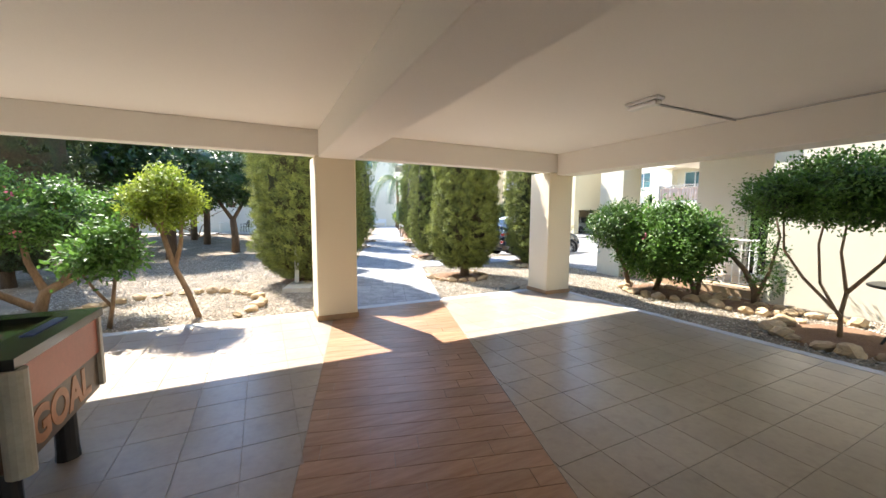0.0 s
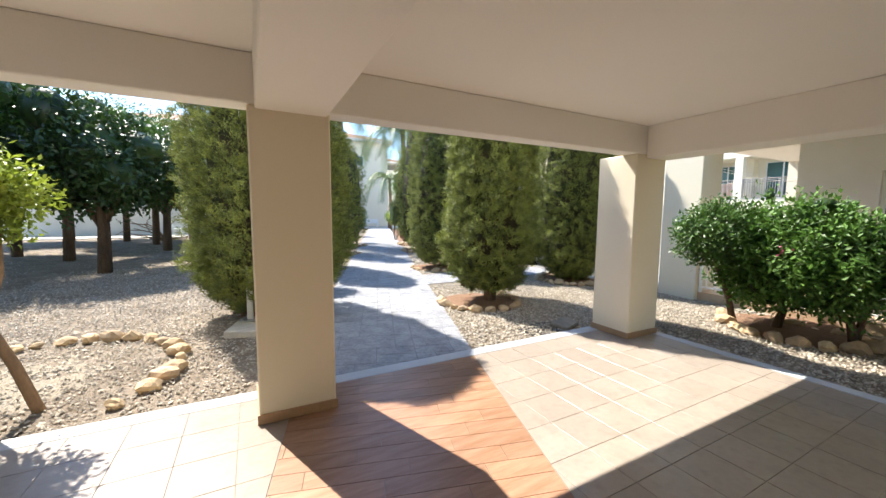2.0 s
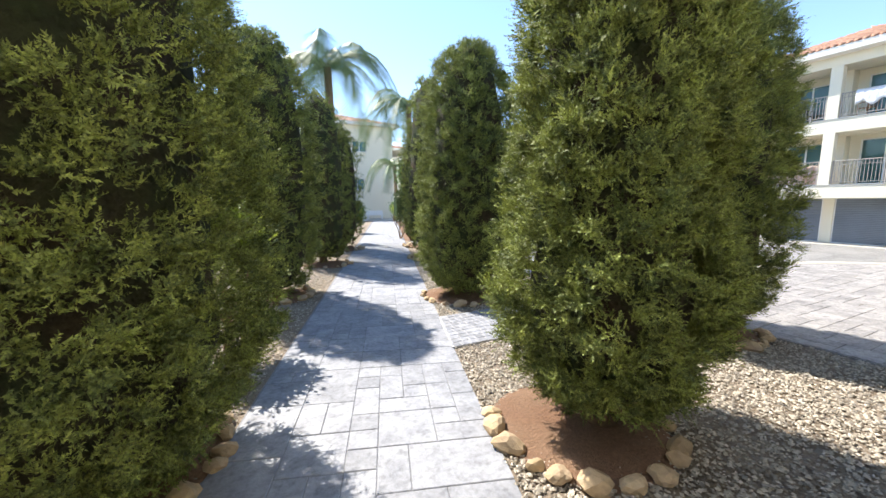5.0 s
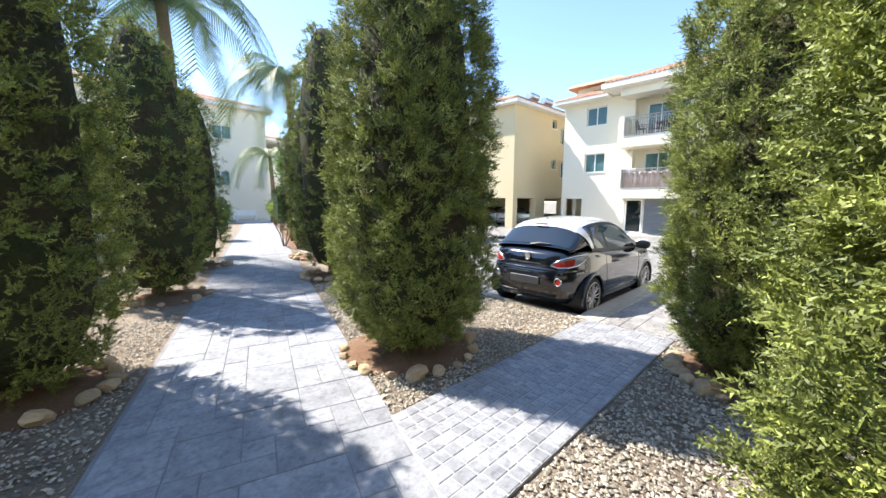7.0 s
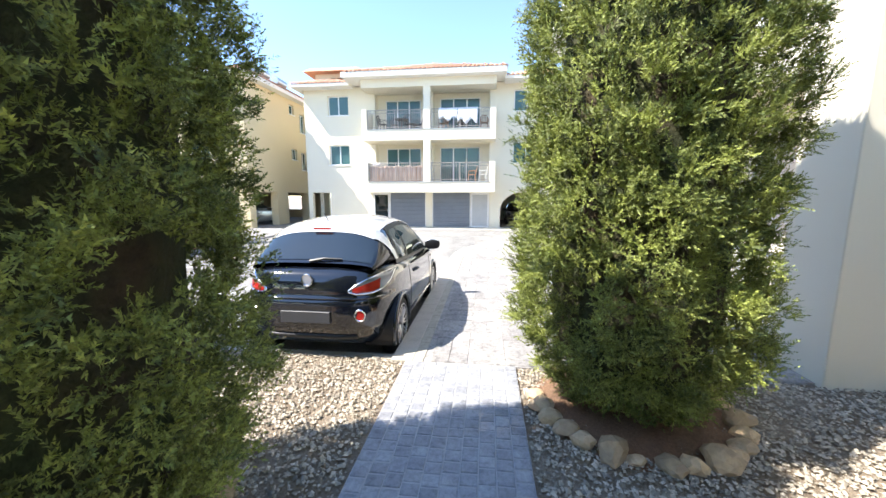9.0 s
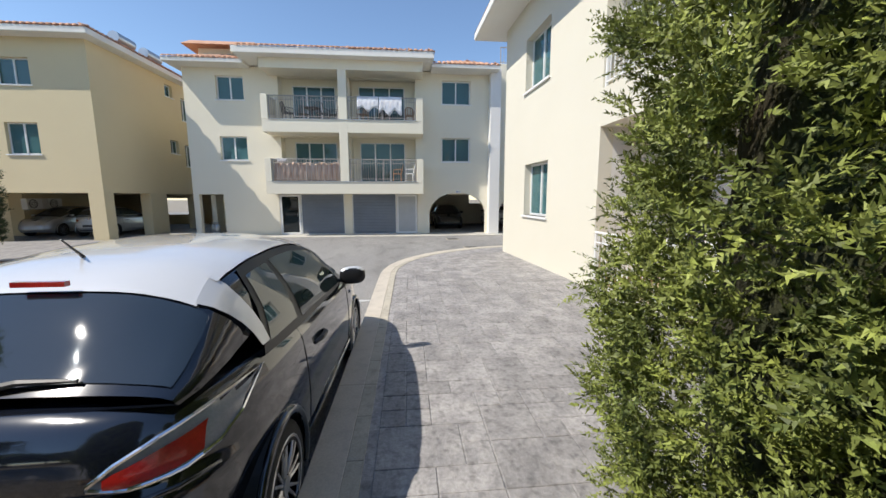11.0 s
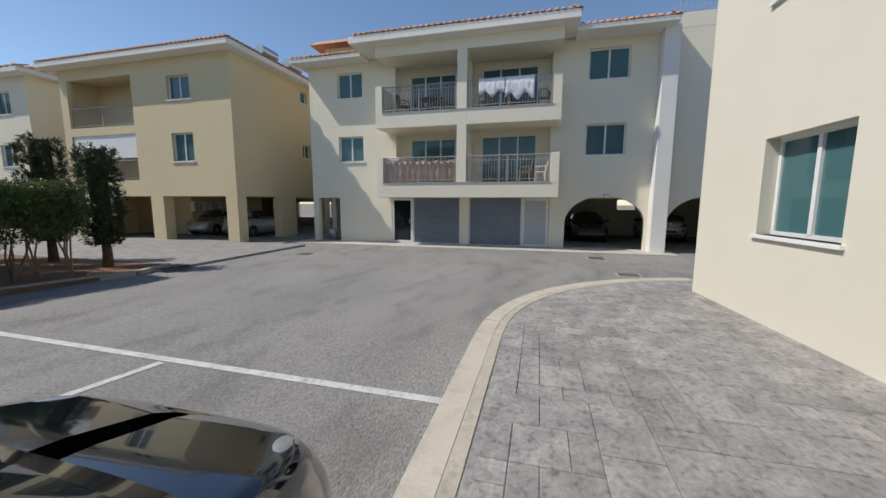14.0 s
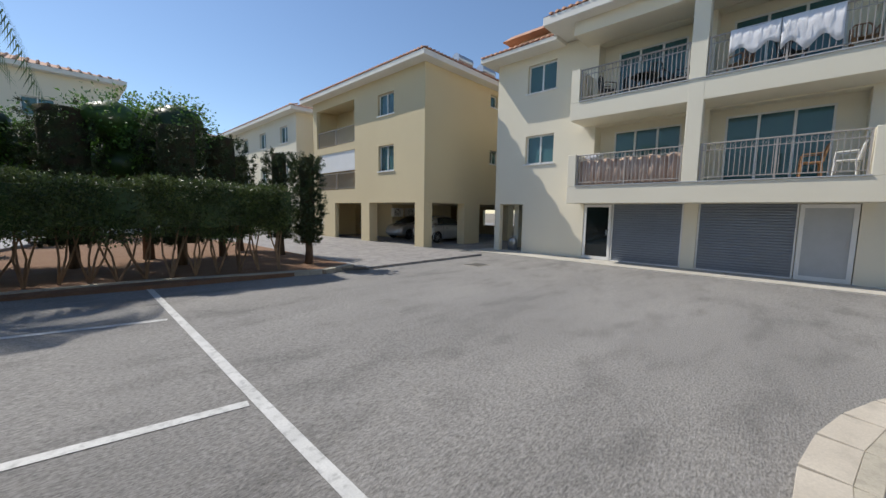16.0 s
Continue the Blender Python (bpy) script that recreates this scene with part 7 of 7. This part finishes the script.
pipe = empty("wall_outlet", pose(15.1, NY, 0.05), "short white drain pipe at the wall foot", "pipe")
bm = bmesh.new()
tube(bm, [(0, 0, 0.02), (0, 0.05, 0.0), (0, 0.06, -0.05)], 0.03, 10)
part("pipe", bm, WHITE, pipe)
bm = bmesh.new()
for z in (2.38, 2.43):
    pts = [Vector((8.6 + 4.63 * k / 10, 6.0, z - 0.06 * math.sin(math.pi * k / 10))) for k in range(11)]
    tube(bm, pts, 0.004, 5)
tagged(part("clothes_line", bm, WHITE), "thin clothes lines across the terrace", "clothes line")
bench = empty("white_bench", pose(12.9, 43.6, -0.05), "white bench at the far end of the footpath", "bench")
boxpart("seat", (-0.9, 0.9, -0.2, 0.2, 0.40, 0.46), WHITE, bench)
boxpart("backrest", (-0.9, 0.9, 0.18, 0.24, 0.46, 0.9), WHITE, bench)
for sx in (-0.75, 0.75):
    boxpart("leg", (sx - 0.05, sx + 0.05, -0.18, 0.18, 0, 0.40), WHITE, bench)


# ---- stones, pebbles, tiles: the many small pieces ----
def rock_mesh(seed):
    bm = bmesh.new()
    bmesh.ops.create_icosphere(bm, subdivisions=2, radius=1)
    off = Vector((seed * 3.1, seed * 1.7, 0))
    for v in bm.verts:
        v.co *= 1 + 0.38 * noise.noise(v.co * 1.1 + off) + 0.12 * noise.noise(v.co * 3 + off)
        v.co.z *= 0.62
    return mesh_of(bm, "stone", ROCK, smooth=False)


ROCKS = [rock_mesh(s) for s in range(7)]
rnd = random.Random(11)


def stone(x, y, s, label="rough ochre stone edging a planting pit"):
    ob = new("edging_stone", rnd.choice(ROCKS))
    k = s * rnd.uniform(0.6, 1.4)
    ob.matrix_basis = pose(x, y, 0.24 * k - 0.01, rnd.uniform(-15, 15), rnd.uniform(-15, 15), rnd.uniform(0, 360)) @ Matrix.Diagonal((k, k * rnd.uniform(0.65, 1.0), k * rnd.uniform(0.8, 1.1), 1))
    tagged(ob, label, "stone", "edging stones")


PITS = []


def pit(x, y, r, stones, a0=0.0, a1=360.0, s=0.09, material=None):
    """A mound of earth with a ring of stones."""
    bm = bmesh.new()
    c = bm.verts.new((x, y, 0.03))
    rings = []
    for q, z in ((0.2, 0.025), (0.4, 0.02), (0.6, 0.01), (0.8, 0.0), (0.95, -0.015), (1.05, -0.06)):
        rings.append([bm.verts.new((x + r * q * math.cos(t) * (1 + 0.06 * math.sin(3 * t)), y + r * q * math.sin(t), z + 0.03 * noise.noise(Vector((x * 7 + 6 * q * math.cos(t), y * 5 + 6 * q * math.sin(t), 0))))) for t in [2 * math.pi * k / 24 for k in range(24)]])
    for k in range(24):
        bm.faces.new((c, rings[0][k], rings[0][(k + 1) % 24]))
        for a, b in zip(rings, rings[1:]):
            bm.faces.new((a[k], b[k], b[(k + 1) % 24], a[(k + 1) % 24]))
    if material is not None:
        bmesh.ops.translate(bm, verts=bm.verts[:], vec=(0, 0, -0.045))
    tagged(part("planting_pit", bm, material or EARTH, smooth=True), "round pit of bare reddish earth", "planting pit", kind="structure")
    PITS.append((x, y, r))
    for i in range(stones):
        t = radians(a0 + (a1 - a0) * (i + rnd.uniform(-0.25, 0.25)) / max(1, stones))
        stone(x + (r - 0.03) * math.cos(t), y + (r - 0.03) * math.sin(t), s)


for x, y, r, n, a0, a1 in ((1.05, 8.6, 0.72, 10, -110, 60), (2.25, 13.1, 0.66, 10, -170, 60), (3.75, 16.4, 0.65, 9, -170, 90), (4.95, 19.6, 0.6, 8, -170, 90), (4.25, 7.62, 0.72, 15, -220, 60), (5.45, 11.6, 0.80, 17, -220, 100), (7.47, 8.52, 0.80, 19, 90, 330), (6.75, 16.2, 0.6, 8, 90, 300), (7.7, 19.2, 0.6, 8, 90, 300)):
    pit(x, y, r, n, a0, a1)
pit(-1.3, 6.75, 1.28, 22, -40, 200, 0.09, PALE_GRAVEL)
pit(7.3, 4.3, 0.85, 14, 100, 330, 0.11)
pit(7.35, 3.0, 0.6, 9, 130, 330, 0.11)
pit(6.5, 1.55, 0.75, 14, 60, 330, 0.12)
for i in range(14):
    stone(7.5 - 0.05 * (i % 3), 4.6 - i * 0.22, 0.10, "rough ochre stone edging the shrub bed")


def scatter_pebbles(name, poly_test, x0, x1, y0, y1, n, seed, label):
    g = np.random.default_rng(seed)
    x, y = g.uniform(x0, x1, n), g.uniform(y0, y1, n)
    keep = poly_test(x, y)
    for px, py, pr in PITS:
        if (px, py) == (-1.3, 6.75):
            continue
        keep &= ((x - px) ** 2 + (y - py) ** 2 > (pr * 0.88) ** 2) | (g.uniform(size=n) < 0.4)
    x, y = x[keep], y[keep]
    n = len(x)
    base = np.array([[1, 0, 0], [0, 1, 0], [-1, 0, 0], [0, -1, 0], [0, 0, 1]], float)
    faces = np.array([[0, 1, 4], [1, 2, 4], [2, 3, 4], [3, 0, 4]])
    s = g.uniform(0.007, 0.020, n)[:, None] * g.uniform(0.6, 1.4, (n, 3))
    s[:, 2] *= 0.65
    v = base[None] * s[:, None, :] * g.uniform(0.75, 1.25, (n, 5, 1))
    a = g.uniform(0, 2 * np.pi, n)
    c, sn = np.cos(a)[:, None], np.sin(a)[:, None]
    vx, vy = v[:, :, 0] * c - v[:, :, 1] * sn, v[:, :, 0] * sn + v[:, :, 1] * c
    t = g.normal(0, 0.35, n)[:, None]
    vz = v[:, :, 2] + vx * t
    V = np.stack([vx + x[:, None], vy + y[:, None], vz - 0.022 + g.uniform(0, 0.012, n)[:, None]], 2).reshape(-1, 3)
    Fc = (faces[None] + 5 * np.arange(n)[:, None, None]).reshape(-1, 3)
    ob = new(name, mesh_np(name, V, Fc, PEBBLE))
    tagged(ob, label, "pebbles", kind="stuff")


def right_of(x, y):
    return x > 2.86 + (y - 5.66) * 0.325


def left_of(x, y):
    return x < 0.77 + (y - 5.66) * 0.315


PL = "loose grey, white and brown pebbles"
scatter_pebbles("pebbles", lambda x, y: (right_of(x, y) & (x < 5.42) & (y > 5.68)) | ((x > 5.44) & (x < 8.0) & ((y < 6.6) | (x < 7.98))), 2.8, 8.0, 3.2, 9.40, 52000, 1, PL)
scatter_pebbles("pebbles", lambda x, y: (x > 5.44) & (x < 8.0), 5.44, 8.0, -0.5, 3.2, 9000, 5, PL)
scatter_pebbles("pebbles", lambda x, y: right_of(x, y) & (x < 8.07), 4.3, 8.07, 10.6, 15.5, 26000, 2, PL)
scatter_pebbles("pebbles", lambda x, y: left_of(x, y), -3.5, 3.6, 5.68, 15, 42000, 3, PL)
scatter_pebbles("pebbles", lambda x, y: left_of(x, y), -9, 3.6, 9, 24, 16000, 4, PL)


# stamped slabs: shared meshes by size
SLABS = {}


def slab_mesh(w, d, material, name="stone_slab", gap=0.0035, thick=0.02, bevel=0.005):
    key = (round(w, 3), round(d, 3), material.name)
    if key not in SLABS:
        bm = bmesh.new()
        x, y, b = w / 2 - gap, d / 2 - gap, bevel
        lo = [bm.verts.new((sx * x, sy * y, -thick)) for sx, sy in ((-1, -1), (1, -1), (1, 1), (-1, 1))]
        mid = [bm.verts.new((sx * x, sy * y, -b * 0.8)) for sx, sy in ((-1, -1), (1, -1), (1, 1), (-1, 1))]
        hi = [bm.verts.new((sx * (x - b), sy * (y - b), 0)) for sx, sy in ((-1, -1), (1, -1), (1, 1), (-1, 1))]
        for k in range(4):
            j = (k + 1) % 4
            bm.faces.new((lo[k], lo[j], mid[j], mid[k]))
            bm.faces.new((mid[k], mid[j], hi[j], hi[k]))
        bm.faces.new(hi)
        SLABS[key] = mesh_of(bm, name, material)
    return SLABS[key]


def ashlar(cols, rows, seed):
    """Rectangles of one to three cells filling a grid: (col, row, w, h)."""
    g = random.Random(seed)
    used = [[False] * rows for _ in range(cols)]
    out = []
    for j in range(rows):
        for i in range(cols):
            if used[i][j]:
                continue
            opts = [(2, 2), (2, 1), (1, 2), (1, 1), (3, 2), (2, 3), (2, 2)]
            g.shuffle(opts)
            for w, h in opts + [(1, 1)]:
                if i + w <= cols and j + h <= rows and not any(used[a][b] for a in range(i, i + w) for b in range(j, j + h)):
                    for a in range(i, i + w):
                        for b in range(j, j + h):
                            used[a][b] = True
                    out.append((i, j, w, h))
                    break
    return out


footpath.location.z = -0.016
u = Vector((0.3046, 0.9525, 0))
w_ = Vector((0.9525, -0.3046, 0))
cell = 1.985 / 9
A0 = Vector((0.80, 5.66, 0)) + u * 0.0
for i, j, cw, ch in ashlar(9, 74, 3):
    c = A0 + w_ * ((i + cw / 2) * cell) + u * ((j + ch / 2) * cell)
    share("stone_slab", slab_mesh(cw * cell, ch * cell, STAMP), footpath, pose(c.x, c.y, rnd.uniform(-0.0015, 0.0015), 0, 0, -17.73))
far = bmesh.new()
for k in range(40):
    s0 = 74 * cell + k * 0.5
    for i in range(4):
        c = A0 + w_ * ((i + 0.5) * 0.496) + u * (s0 + 0.25)
        M = pose(c.x, c.y, 0, 0, 0, -17.73)
        for vert in box(far, -0.243, 0.243, -0.245, 0.245, -0.012, 0.0):
            vert.co = M @ vert.co
tagged(part("far_slabs", far, STAMP, footpath), kind="stuff")
# setts of the cross path
rows = 10
rh = 1.15 / rows
for j in range(rows):
    x = path_x(9.42 + (j + 0.5) * rh, 1) + 0.02
    while x < 7.95:
        L = min(rnd.choice((0.105, 0.105, 0.12, 0.14)), 8.0 - x)
        if L > 0.05:
            share("sett", slab_mesh(round(L, 2), rh, STAMP, "sett", 0.004, 0.018, 0.006), cross_path, pose(x + L / 2, 9.42 + (j + 0.5) * rh, rnd.uniform(-0.001, 0.002)))
        x += L


def in_pavement(x, y):
    if y < 6.7 or x < 8.02:
        return False
    if x <= 15:
        return y < 10.37
    return ((x - 15) / 4.72) ** 2 + ((y - 5.48) / 4.87) ** 2 < 1


pc = 0.22
for i, j, cw, ch in ashlar(54, 18, 9):
    x, y = 8.02 + (i + cw / 2) * pc, 6.70 + (j + ch / 2) * pc * 0.912
    hx, hy = cw * pc / 2, ch * pc * 0.912 / 2
    if all(in_pavement(x + a * hx * 0.98, y + b * hy * 0.98) for a in (-1, 1) for b in (-1, 1)):
        tilt = math.degrees(math.atan2(pave_z(x - 0.1) - pave_z(x + 0.1), 0.2))
        share("stone_slab", slab_mesh(cw * pc, ch * pc * 0.912, STAMP_WARM), pavement, pose(x, y, pave_z(x) + rnd.uniform(-0.001, 0.001), 0, tilt, 0))


# patio tiles, cut along the wood-look band
def clip_poly(poly, nx, ny, c):
    """The part of a polygon where nx * x + ny * y <= c."""
    out = []
    for (x0, y0), (x1, y1) in zip(poly, poly[1:] + poly[:1]):
        d0, d1 = nx * x0 + ny * y0 - c, nx * x1 + ny * y1 - c
        if d0 <= 0:
            out.append((x0, y0))
        if d0 * d1 < 0:
            t = d0 / (d0 - d1)
            out.append((x0 + (x1 - x0) * t, y0 + (y1 - y0) * t))
    return out


def flat_piece(bm, poly, z0, z1):
    if len(poly) < 3:
        return
    t = [bm.verts.new((x, y, z1)) for x, y in poly]
    b = [bm.verts.new((x, y, z0)) for x, y in poly]
    bm.faces.new(t)
    for k in range(len(poly)):
        j = (k + 1) % len(poly)
        bm.faces.new((t[k], b[k], b[j], t[j]))


def area(poly):
    return abs(sum(a[0] * b[1] - b[0] * a[1] for a, b in zip(poly, poly[1:] + poly[:1]))) / 2


LB = (1, -0.235, 0.10 - 0.235 * 1.81)          # band's west edge: x - 0.235 y = c
RBD = (1, -0.30, 1.48 - 0.30 * 1.15)           # band's east edge
T = 0.345
rest = bmesh.new()
for i in range(-26, 16):
    for j in range(-18, 16):
        x0, y0 = -0.155 + i * T, 0.34 + j * T
        x1, y1 = min(x0 + T, 5.28), min(y0 + T, 5.50)
        if x0 > 5.2 or y0 > 5.45 or x0 < -8.9 or y0 < -6.9:
            continue
        g_ = 0.0018
        full = [(x0 + g_, y0 + g_), (x1 - g_, y0 + g_), (x1 - g_, y1 - g_), (x0 + g_, y1 - g_)]
        near = x0 > -1.6 and y0 > 0.6
        for poly in (clip_poly(full, LB[0], LB[1], LB[2] - 0.003), clip_poly(full, -RBD[0], -RBD[1], -RBD[2] - 0.003)):
            if len(poly) < 3 or area(poly) < 0.0008:
                continue
            if near and area(poly) > 0.99 * (T - 0.005) ** 2:
                share("floor_tile", slab_mesh(T, T, TILE, "floor_tile", 0.0018, 0.01, 0.0012), patio, pose(x0 + T / 2, y0 + T / 2, 0))
            elif near:
                bm = bmesh.new()
                flat_piece(bm, poly, -0.01, 0.0)
                part("floor_tile", bm, TILE, patio)
            else:
                flat_piece(rest, poly, -0.01, 0.0)
tagged(part("floor_tiles", rest, TILE, patio), "beige square tiles", kind="stuff")
ba = math.atan(0.268)
ub, vb = (math.sin(ba), math.cos(ba)), (math.cos(ba), -math.sin(ba))
for r in range(-20, 42):
    off = (0, 0.31, 0.16)[r % 3]
    for k in range(-2, 6):
        s0, t0 = r * 0.152, k * 0.62 - off
        poly = []
        for ds, dt in ((0.002, 0.002), (0.150, 0.002), (0.150, 0.618), (0.002, 0.618)):
            s, t = s0 + ds, t0 + dt
            poly.append((-0.2 + ub[0] * s + vb[0] * t, 0.3 + ub[1] * s + vb[1] * t))
        poly = clip_poly(poly, -LB[0], -LB[1], -LB[2] - 0.003)
        poly = clip_poly(poly, RBD[0], RBD[1], RBD[2] - 0.003) if len(poly) > 2 else poly
        poly = clip_poly(poly, 0, 1, 5.498) if len(poly) > 2 else poly
        poly = clip_poly(poly, 0, -1, 3.0) if len(poly) > 2 else poly
        if len(poly) > 2 and area(poly) > 0.0015:
            bm = bmesh.new()
            flat_piece(bm, poly, -0.01, 0.0)
            part("plank_tile", bm, WOODTILE, patio)
